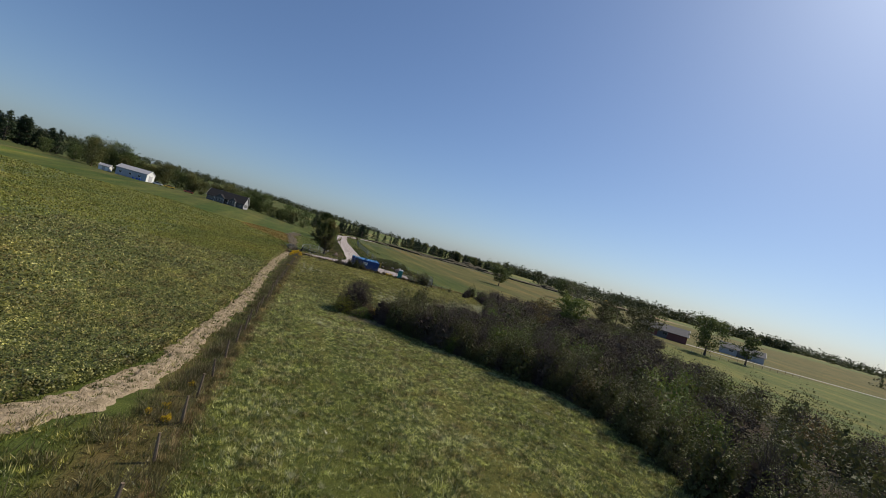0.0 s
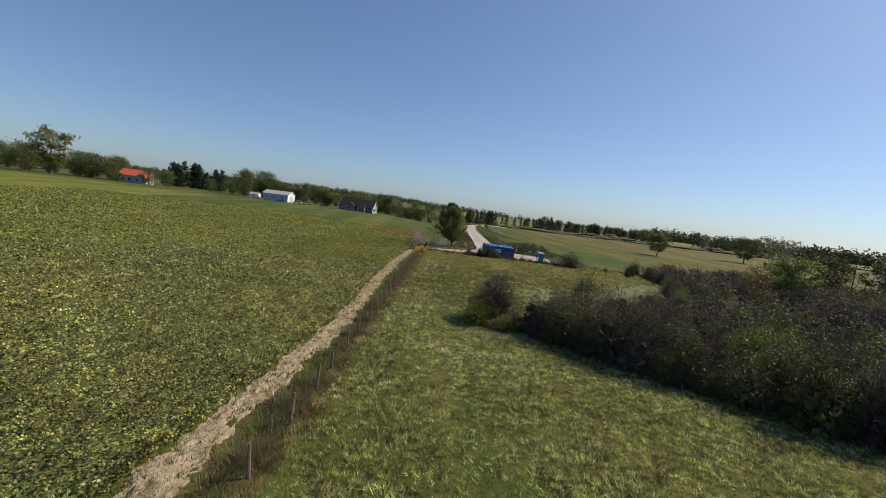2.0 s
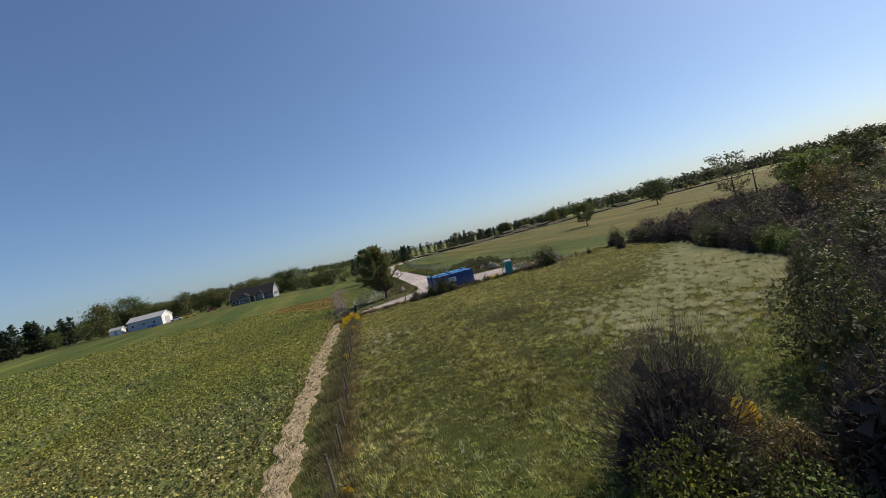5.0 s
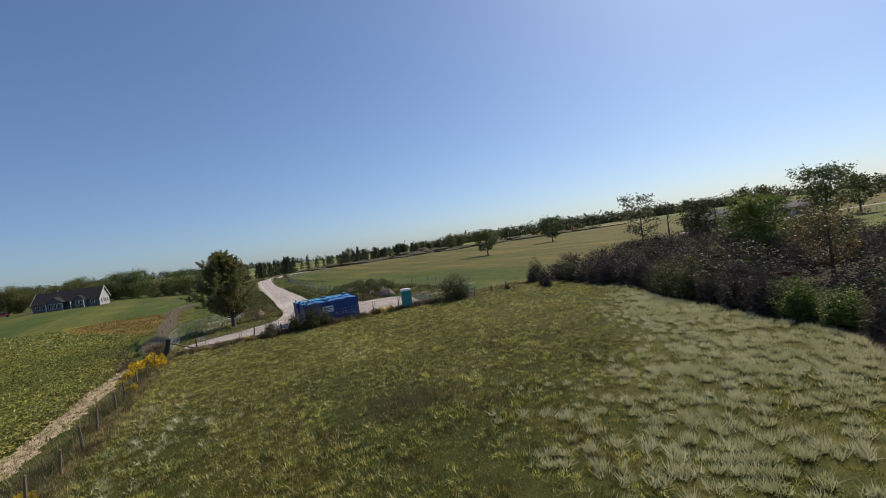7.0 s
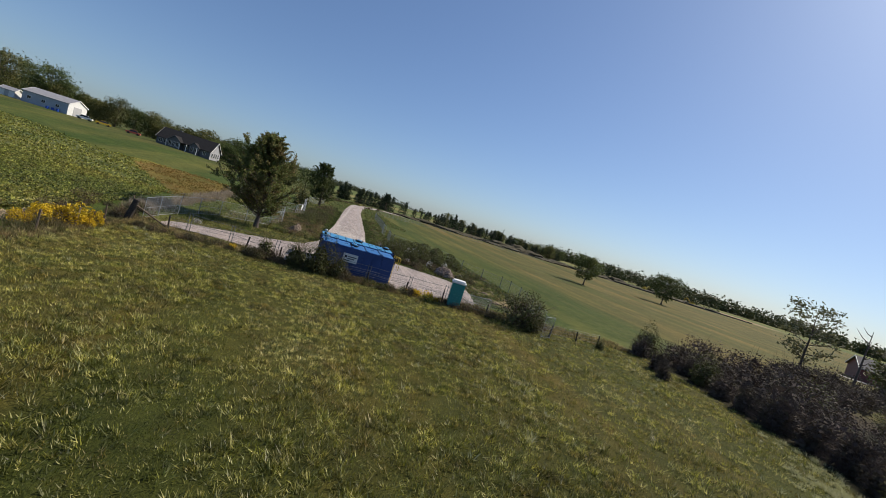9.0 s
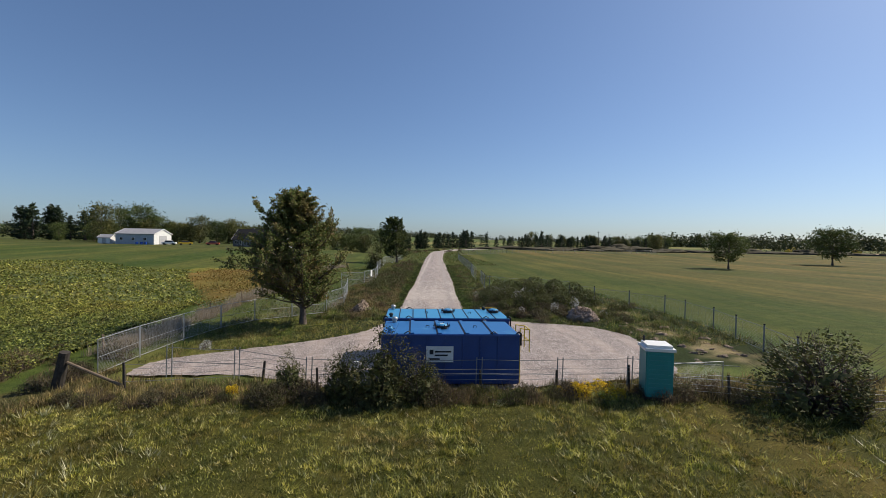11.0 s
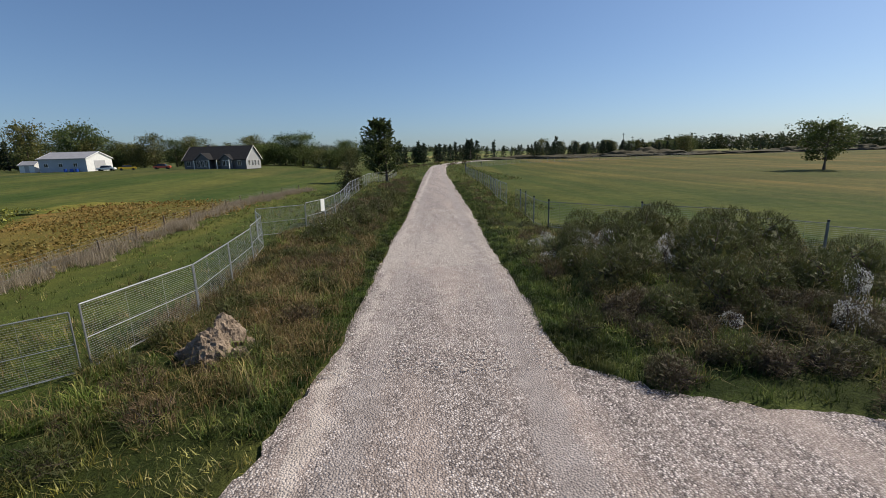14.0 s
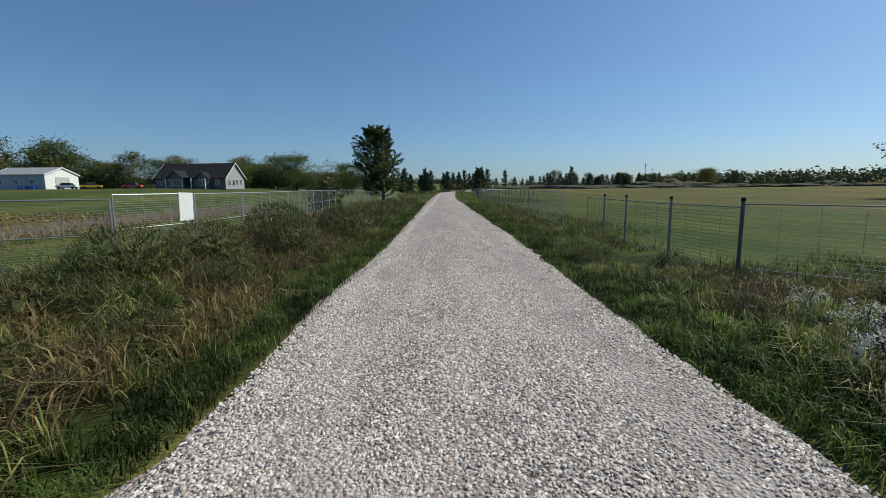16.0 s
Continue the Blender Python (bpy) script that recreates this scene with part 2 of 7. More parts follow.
def gz(x, y):
    """The height of the ground."""
    x, y = np.asarray(x, float), np.asarray(y, float)
    z = 3.0 * sst(110, 262, y) * sst(10, -40, x) + 1.8 * sst(230, 345, y) * sst(-10, 60, x)
    r = np.hypot(x, y - 100)
    z = z + 4.5 * sst(330, 1300, r)
    z = z + 13 * np.exp(-(((x + 260) / 380) ** 2 + ((y - 980) / 260) ** 2))
    z = z + 0.75 * np.exp(-(((x - 30) / 5.5) ** 2 + ((y - 138.5) / 6.5) ** 2))
    z = z + 0.48 * np.exp(-(((x - 11.2) / 3.6) ** 2)) * sst(141, 152, y) * sst(215, 195, y) * sst(17.0, 14.5, x)
    return z


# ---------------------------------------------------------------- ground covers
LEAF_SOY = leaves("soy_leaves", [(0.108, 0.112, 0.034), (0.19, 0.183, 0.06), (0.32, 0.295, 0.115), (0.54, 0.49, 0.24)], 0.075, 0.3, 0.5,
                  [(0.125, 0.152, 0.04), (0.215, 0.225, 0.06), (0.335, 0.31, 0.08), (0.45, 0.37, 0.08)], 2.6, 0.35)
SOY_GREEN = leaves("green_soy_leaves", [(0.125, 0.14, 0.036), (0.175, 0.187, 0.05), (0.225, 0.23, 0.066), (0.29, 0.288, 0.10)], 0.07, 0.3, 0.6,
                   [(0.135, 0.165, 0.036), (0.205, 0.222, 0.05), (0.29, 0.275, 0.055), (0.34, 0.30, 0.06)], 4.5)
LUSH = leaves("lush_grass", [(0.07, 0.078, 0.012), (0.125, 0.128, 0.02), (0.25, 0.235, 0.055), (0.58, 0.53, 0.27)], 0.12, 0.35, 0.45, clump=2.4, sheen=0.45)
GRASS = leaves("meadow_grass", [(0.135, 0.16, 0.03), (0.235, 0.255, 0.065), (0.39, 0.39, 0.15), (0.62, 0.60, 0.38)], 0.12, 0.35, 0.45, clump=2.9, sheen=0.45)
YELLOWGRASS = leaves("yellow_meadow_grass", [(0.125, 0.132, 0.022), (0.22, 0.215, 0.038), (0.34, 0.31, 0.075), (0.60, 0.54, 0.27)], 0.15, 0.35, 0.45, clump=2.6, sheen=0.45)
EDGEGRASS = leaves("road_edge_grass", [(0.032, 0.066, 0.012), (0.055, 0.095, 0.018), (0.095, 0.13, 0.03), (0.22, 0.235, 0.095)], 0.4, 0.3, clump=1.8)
MATTED = leaves("matted_weeds", [(0.10, 0.09, 0.03), (0.20, 0.135, 0.06), (0.09, 0.12, 0.025), (0.40, 0.31, 0.17)], 0.7, 0.25,
                drifts=[(0.07, 0.09, 0.02), (0.17, 0.125, 0.04), (0.20, 0.11, 0.055), (0.26, 0.20, 0.07)])
VERGE = leaves("verge_grass", [(0.045, 0.08, 0.015), (0.08, 0.12, 0.024), (0.14, 0.145, 0.045), (0.32, 0.27, 0.13)], 0.35, 0.3, clump=1.6)
STRAW = leaves("dry_grass", [(0.22, 0.16, 0.075), (0.33, 0.25, 0.13), (0.15, 0.13, 0.05), (0.44, 0.35, 0.21)], 0.3, 0.3, clump=1.6)
WITHERED = leaves("withered_leaves", [(0.25, 0.145, 0.042), (0.32, 0.2, 0.055), (0.19, 0.175, 0.04), (0.38, 0.29, 0.10)], 0.13, 0.25,
                  drifts=[(0.20, 0.19, 0.04), (0.31, 0.17, 0.05), (0.34, 0.25, 0.06)])
PALESTRAW = leaves("pale_dead_grass", [(0.34, 0.27, 0.19), (0.46, 0.38, 0.28), (0.26, 0.21, 0.13), (0.52, 0.45, 0.35)], 0.4, 0.3)
# pale tones carry the glint of sunlit flattened grass as well as cut stalks
CUT_GLINT_GRASS = leaves("cut_grass", [(0.50, 0.49, 0.26), (0.64, 0.62, 0.38), (0.38, 0.39, 0.15), (0.78, 0.75, 0.52)], 0.2, 0.35, 0.4, sheen=0.6)
FENCEWEED = leaves("fence_weeds", [(0.085, 0.072, 0.034), (0.15, 0.12, 0.062), (0.10, 0.115, 0.034), (0.30, 0.24, 0.13)], 0.5, 0.25)
DEADWEED = leaves("dead_weeds", [(0.055, 0.042, 0.026), (0.095, 0.068, 0.045), (0.06, 0.07, 0.022), (0.19, 0.14, 0.08)], 0.5, 0.2)


def ground_material():
    m, nt, b = material("field_ground")
    at = nt.nodes.new("ShaderNodeAttribute")
    at.attribute_name = "cover"
    pos = nt.nodes.new("ShaderNodeNewGeometry").outputs["Position"]
    big, mid, fine = noise_fac(nt, 0.06, 5, pos), noise_fac(nt, 0.9, 5, pos), noise_fac(nt, 14, 4, pos)
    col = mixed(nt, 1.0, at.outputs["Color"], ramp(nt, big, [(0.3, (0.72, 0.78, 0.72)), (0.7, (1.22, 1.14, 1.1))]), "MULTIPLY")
    col = mixed(nt, 1.0, col, ramp(nt, mid, [(0.3, (0.7, 0.74, 0.7)), (0.72, (1.3, 1.22, 1.15))]), "MULTIPLY")
    col = mixed(nt, 1.0, col, ramp(nt, fine, [(0.3, (0.6, 0.62, 0.6)), (0.7, (1.3, 1.3, 1.2))]), "MULTIPLY")
    mp = nt.nodes.new("ShaderNodeMapping")
    mp.inputs["Scale"].default_value = (0.12, 0.009, 0.0)
    mp.inputs["Rotation"].default_value = (0, 0, 0.06)
    nt.links.new(pos, mp.inputs["Vector"])
    streak = noise_fac(nt, 1.0, 3, mp.outputs[0], 0.7)
    col = mixed(nt, 1.0, col, ramp(nt, streak, [(0.36, (0.74, 0.9, 0.8)), (0.5, (1.0, 1.0, 1.0)), (0.62, (1.5, 1.24, 1.3))]), "MULTIPLY")
    nt.links.new(col, b.inputs["Base Color"])
    b.inputs["Roughness"].default_value = 0.95
    b.inputs["Specular IOR Level"].default_value = 0.1
    bn = node(nt, "Bump", Strength=0.7, Distance=0.08)
    nt.links.new(fine, bn.inputs["Height"])
    nt.links.new(bn.outputs[0], b.inputs["Normal"])
    return m


def axis(fine_lo, fine_hi, step, lo, hi):
    out = list(np.arange(fine_lo, fine_hi + step, step))
    d, v = step, out[-1]
    while v < hi:
        d *= 1.12
        v += d
        out.append(v)
    d, v = step, out[0]
    while v > lo:
        d *= 1.12
        v -= d
        out.insert(0, v)
    return np.array(out)


def make_ground():
    xs, ys = axis(-26, 46, 0.85, -3200, 3200), axis(14, 190, 0.85, -1500, 3600)
    X, Y = np.meshgrid(xs, ys, indexing="ij")
    Z = gz(X, Y)
    r = np.random.default_rng(3)
    Z = Z + np.where(np.abs(X) < 60, r.normal(0, 0.025, X.shape), 0)
    # under road and yard the ground stays below the gravel
    under = inside(X, Y, YARD) | ((Y > 128) & (Y < 345) & (X > edge_x(ROAD_L, Y)) & (X < edge_x(ROAD_R, Y)))
    Z = np.where(under, Z - 0.1, Z)
    n, k = X.shape
    i, j = np.meshgrid(np.arange(n - 1), np.arange(k - 1), indexing="ij")
    F = np.stack([i * k + j, (i + 1) * k + j, (i + 1) * k + j + 1, i * k + j + 1], -1).reshape(-1, 4)
    me = raw_mesh("ground", np.stack([X, Y, Z], -1).reshape(-1, 3), F, ground_material(), True)
    C = np.zeros((n, k, 4))
    C[...] = (0.115, 0.13, 0.042, 1)

    def lay(mask, colour):
        w = np.asarray(mask, float)[..., None]
        C[..., :3] = C[..., :3] * (1 - w) + np.array(colour) * w

    wob = 3 * np.sin(X * 0.11 + 1) * np.cos(Y * 0.07)
    # far fields in strips
    strip = (np.floor((Y + 0.2 * X) / 140) % 3)
    far = (np.hypot(X, Y - 100) > 330)
    lay(far & (strip == 0), (0.115, 0.14, 0.05))
    lay(far & (strip == 1), (0.17, 0.175, 0.07))
    lay(far & (strip == 2), (0.10, 0.13, 0.045))
    # the mown field beyond the fence, in long swaths
    mown = sst(36, 44, X + 0.3 * (Y - 118)) * sst(113, 119, Y) * sst(338, 328, Y)
    lay(mown, (0.06, 0.083, 0.02))
    lay(mown * sst(46, 78, X) * 0.55, (0.145, 0.115, 0.045))
    lay(mown * sst(150, 200, Y) * 0.15, (0.13, 0.11, 0.045))
    # meadow; further north the ground is painted darker for shade between the tufts
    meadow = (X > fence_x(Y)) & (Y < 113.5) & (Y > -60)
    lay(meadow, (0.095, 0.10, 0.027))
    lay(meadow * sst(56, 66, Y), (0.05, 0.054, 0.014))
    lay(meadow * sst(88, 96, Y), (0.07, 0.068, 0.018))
    bay = meadow * sst(-3, 7, 74 + 0.8 * (X - 16) - Y) * sst(13, 19, X) * sst(60, 66, Y)
    lay(bay * 0.5, (0.10, 0.105, 0.032))
    # dark litter under the thicket, its shade put into the colour too
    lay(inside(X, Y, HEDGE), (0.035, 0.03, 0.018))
    # pasture beyond the hedge
    lay(sst(74, 82, X) * sst(118, 108, Y) * (Y > -200), (0.105, 0.125, 0.036))
    # soil below the crop, and the track's strip
    crop = (X < fence_x(Y) - 0.6) & (Y > 16) & (Y < 225) & (X > -140)
    lay(crop, (0.07, 0.095, 0.025))
    lay((np.abs(X - fence_x(Y) + 0.7) < 1.4) & (Y < 113) & (Y > 12), (0.085, 0.078, 0.032))
    lay(inside(X + 0.25 * wob, Y + 0.3 * wob, BROWN), (0.17, 0.125, 0.04))
    lay(inside(X + 0.25 * wob + 3, Y + 0.3 * wob - 5, BROWN) & ~inside(X, Y, BROWN) & (X < -3), (0.17, 0.17, 0.04))
    lay((X > -2) & (X < 9) & (Y > 120) & (Y < 230), (0.075, 0.095, 0.025))
    lay((X < -1) & (Y > 222), (0.08, 0.095, 0.032))
    lay((X < -1) & (X > -70) & (Y > 175) & (Y < 226) & ~inside(X, Y, BROWN), (0.075, 0.098, 0.028))
    lay((X < -100) & (Y < 230) & (Y > 60), (0.13, 0.15, 0.036))
    # verges and bank
    lay((X > 9) & (X < 41) & (Y > 116) & (Y < 215) & ~under & (X - 0.0 < 26 + 16 * sst(156, 140, Y)), (0.035, 0.045, 0.014))
    sandy = np.sin(X * 1.3 + np.sin(Y * 0.9) * 2) * np.sin(Y * 0.7 + X * 0.4)
    lay(sst(33.5, 34.5, X) * sst(38.5, 37, X) * sst(116, 118, Y) * sst(130, 127, Y) * sst(0.1, 0.5, sandy), (0.30, 0.23, 0.15))
    lay(sst(0.9, 0.3, np.abs(X - 37.2 + (Y - 132) * 0.55)) * sst(131, 133, Y) * sst(146, 143, Y) * 0.8, (0.32, 0.25, 0.17))
    # stripped earth beyond the field
    lay(sst(334, 342, Y) * sst(420, 395, Y) * sst(115, 140, X) * sst(420, 380, X), (0.34, 0.235, 0.18))
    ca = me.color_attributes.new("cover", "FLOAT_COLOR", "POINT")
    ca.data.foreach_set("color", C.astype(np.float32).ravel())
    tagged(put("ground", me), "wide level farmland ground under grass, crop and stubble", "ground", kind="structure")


make_ground()


def strip_mesh(name, left, right, mat, lift, across=14, step=0.5, rough=0.03, edge=0.25, seed=1, taper=0.0):
    """A lane between two edges that follows the ground, with ragged sides."""
    r = np.random.default_rng(seed)
    L, R = np.asarray(left, float), np.asarray(right, float)
    sl = np.r_[0, np.cumsum(np.linalg.norm(np.diff((L + R) / 2, axis=0), axis=1))]
    s = np.arange(0, sl[-1], step)
    le = np.stack([np.interp(s, sl, L[:, i]) for i in (0, 1)], 1)
    re = np.stack([np.interp(s, sl, R[:, i]) for i in (0, 1)], 1)
    w = (re - le) / np.linalg.norm(re - le, axis=1, keepdims=True)
    soft = np.ones(5) / 2.6
    le = le + w * np.convolve(r.normal(0, edge, len(s)), soft, "same")[:, None] * 0.5
    re = re + w * np.convolve(r.normal(0, edge, len(s)), soft, "same")[:, None] * 0.5
    f = np.linspace(0, 1, across)[None, :, None]
    P = le[:, None] * (1 - f) + re[:, None] * f
    Z = gz(P[..., 0], P[..., 1]) + lift + r.normal(0, rough, P.shape[:2]) * 0.3
    u = np.linspace(-1, 1, across)[None]
    Z = Z + 0.05 * (1 - u ** 2) - 0.035 * np.exp(-((np.abs(u) - 0.52) / 0.16) ** 2)
    Z -= taper * np.clip(1 - s / 3.5, 0, 1)[:, None]
    Z[:, 0] -= lift + 0.05
    Z[:, -1] -= lift + 0.05
    V = np.concatenate([P, Z[..., None]], -1).reshape(-1, 3)
    i, j = np.meshgrid(np.arange(len(s) - 1), np.arange(across - 1), indexing="ij")
    F = np.stack([i * across + j, i * across + j + 1, (i + 1) * across + j + 1, (i + 1) * across + j], -1).reshape(-1, 4)
    return raw_mesh(name, V, F, mat, True)


def lane_band(nt, pos, x0, slope, y0, half, ragged=0.25):
    """A soft, ragged band along the lane: 1 on the line x0 + slope * (y - y0), 0 beyond half a width."""
    sep = nt.nodes.new("ShaderNodeSeparateXYZ")
    nt.links.new(pos, sep.inputs[0])

    def math_node(op, a, b=0.0):
        n = nt.nodes.new("ShaderNodeMath")
        n.operation = op
        for sock, v in zip(n.inputs, (a, b)):
            if isinstance(v, (int, float)):
                sock.default_value = v
            else:
                nt.links.new(v, sock)
        return n.outputs[0]

    line = math_node("MULTIPLY_ADD", sep.outputs[1], slope)
    line.node.inputs[2].default_value = x0 - slope * y0
    wander = math_node("MULTIPLY", math_node("SUBTRACT", noise_fac(nt, 0.7, 4, pos), 0.5), ragged * 4)
    off = math_node("ABSOLUTE", math_node("ADD", math_node("SUBTRACT", sep.outputs[0], line), wander))
    return ramp(nt, math_node("DIVIDE", off, 2 * half), [(0.25, (1, 1, 1)), (0.5, (0, 0, 0))])


def gravel_material():
    m, nt, b = material("limestone_gravel")
    pos = nt.nodes.new("ShaderNodeNewGeometry").outputs["Position"]
    v = node(nt, "TexVoronoi", Scale=23.0)
    nt.links.new(pos, v.inputs["Vector"])
    v2 = node(nt, "TexVoronoi", Scale=70.0)
    nt.links.new(pos, v2.inputs["Vector"])
    stone = ramp(nt, v.outputs["Color"], [(0.1, (0.11, 0.093, 0.09)), (0.5, (0.42, 0.365, 0.335)), (0.9, (0.86, 0.80, 0.765))])
    fine = ramp(nt, v2.outputs["Color"], [(0.1, (0.22, 0.19, 0.18)), (0.9, (0.46, 0.415, 0.39))])
    col = mixed(nt, 0.15, stone, fine)
    gap = ramp(nt, v.outputs["Distance"], [(0.28, (1, 1, 1)), (0.65, (0.46, 0.43, 0.42))])
    col = mixed(nt, 0.9, col, gap, "MULTIPLY")
    drawn = node(nt, "Mapping", Scale=(1.6, 0.22, 1.0))
    nt.links.new(pos, drawn.inputs["Vector"])
    dust = ramp(nt, noise_fac(nt, 0.5, 5, drawn.outputs[0]), [(0.47, (0, 0, 0)), (0.62, (1, 1, 1))])
    col = mixed(nt, mixed(nt, 0.55, (0.0, 0.0, 0.0), dust), col, (0.46, 0.38, 0.335))
    rut = mixed(nt, 0.85, (0.0, 0.0, 0.0), lane_band(nt, pos, 21.9, 0.05, 151, 0.5))
    col = mixed(nt, rut, col, fine)
    worn = mixed(nt, 0.6, (0.0, 0.0, 0.0), lane_band(nt, pos, 18.0, 0.055, 148, 0.42))
    col = mixed(nt, worn, col, fine)
    sand = mixed(nt, 0.6, (0.0, 0.0, 0.0), lane_band(nt, pos, 16.7, 0.06, 138, 0.3, 0.5))
    col = mixed(nt, sand, col, (0.56, 0.50, 0.45))
    blot = ramp(nt, noise_fac(nt, 1.3, 5, pos), [(0.35, (0.84, 0.81, 0.8)), (0.65, (1.12, 1.1, 1.1))])
    col = mixed(nt, 1.0, col, blot, "MULTIPLY")
    nt.links.new(col, b.inputs["Base Color"])
    b.inputs["Roughness"].default_value = 0.9
    bn = node(nt, "Bump", Strength=1.0, Distance=0.03)
    nt.links.new(v.outputs["Distance"], bn.inputs["Height"])
    bn.invert = True
    nt.links.new(bn.outputs[0], b.inputs["Normal"])
    return m


GRAVEL = gravel_material()
tagged(put("road", strip_mesh("road", ROAD_L, ROAD_R, GRAVEL, 0.03, rough=0.006, taper=0.14)), "straight lane of pale crushed limestone gravel with wheel ruts", "road", kind="structure")


def make_yard():
    p = np.asarray(YARD + YARD[:1], float)
    run = np.r_[0, np.cumsum(np.linalg.norm(np.diff(p, axis=0), axis=1))]
    s = np.arange(0, run[-1], 0.35)
    q = np.stack([np.interp(s, run, p[:, i]) for i in (0, 1)], 1)
    soft = np.ones(7) / 7
    q = np.stack([np.convolve(np.r_[q[-3:, i], q[:, i], q[:3, i]], soft, "valid") for i in (0, 1)], 1)
    r = np.random.default_rng(5)
    q = q + r.normal(0, 0.07, q.shape)
    bm = BM()
    f = bm.faces.new([bm.verts.new((x, y, 0.02)) for x, y in q])
    f.normal_update()
    if f.normal.z < 0:
        f.normal_flip()
    bmesh.ops.triangulate(bm, faces=[f])
    tagged(part("gravel_yard", bm, GRAVEL), "turning yard of pale crushed gravel beside the lane", "pavement", kind="structure")


make_yard()

DIRT = surface("track_dirt", (0.20, 0.15, 0.09), (0.44, 0.355, 0.24), 2.2, 7, 0.95, 0, 1.0, 0.1, stain=(0.12, 0.10, 0.05))
tl = [(x - 0.72 - 0.3 * float(sst(36, 26, y)), y) for x, y in TRACK]
tr_ = [(x + 0.72 + 0.3 * float(sst(36, 26, y)), y - 0.6 * float(sst(36, 26, y))) for x, y in TRACK]
tagged(put("dirt_track", strip_mesh("dirt_track", tl, tr_, DIRT, 0.05, 14, 0.22, 0.17, 0.32, 4)), "narrow lumpy track of dry pale soil along the crop", "track", kind="structure")

# ---------------------------------------------------------------- crop and grass
def track_left(y):
    p = np.asarray(tl, float)
    return np.interp(y, p[:, 1], p[:, 0])


def crop_height(x, y, r):
    rows = 0.5 + 0.5 * np.sin(x * 2 * math.pi / 0.76 + 0.4 * np.sin(y * 0.3))
    return 0.42 + 0.14 * rows + 0.07 * np.sin(x * 0.9) * np.sin(y * 0.7) + 0.09 * np.sin(x * 3.7 + 1.3 * np.sin(y * 2.1)) * np.sin(y * 4.3 + 1.1 * np.sin(x * 2.7))


def in_crop(x, y):
    ok = (x < track_left(y) - 0.02 - 1.2 * sst(112, 135, y)) & (y > 20) & (y < 222) & (x > -118)
    brown = inside(x, y, BROWN) | ((y > 132) & (x > -2.2)) | ((y > 171) & (x > -2 - (y - 171) * 0.1))
    lawn = y > 178 + 0.05 * x - 11 * sst(-42, -24, x)
    return ok & ~brown & ~lawn


def stuff(name, pieces, mat, label, category):
    V, F, n0 = [], [], 0
    for v, f in pieces:
        V.append(v)
        F.append(f + n0)
        n0 += len(v)
    return tagged(put(name, raw_mesh(name, np.concatenate(V), np.concatenate(F), mat)), label, category, kind="stuff")


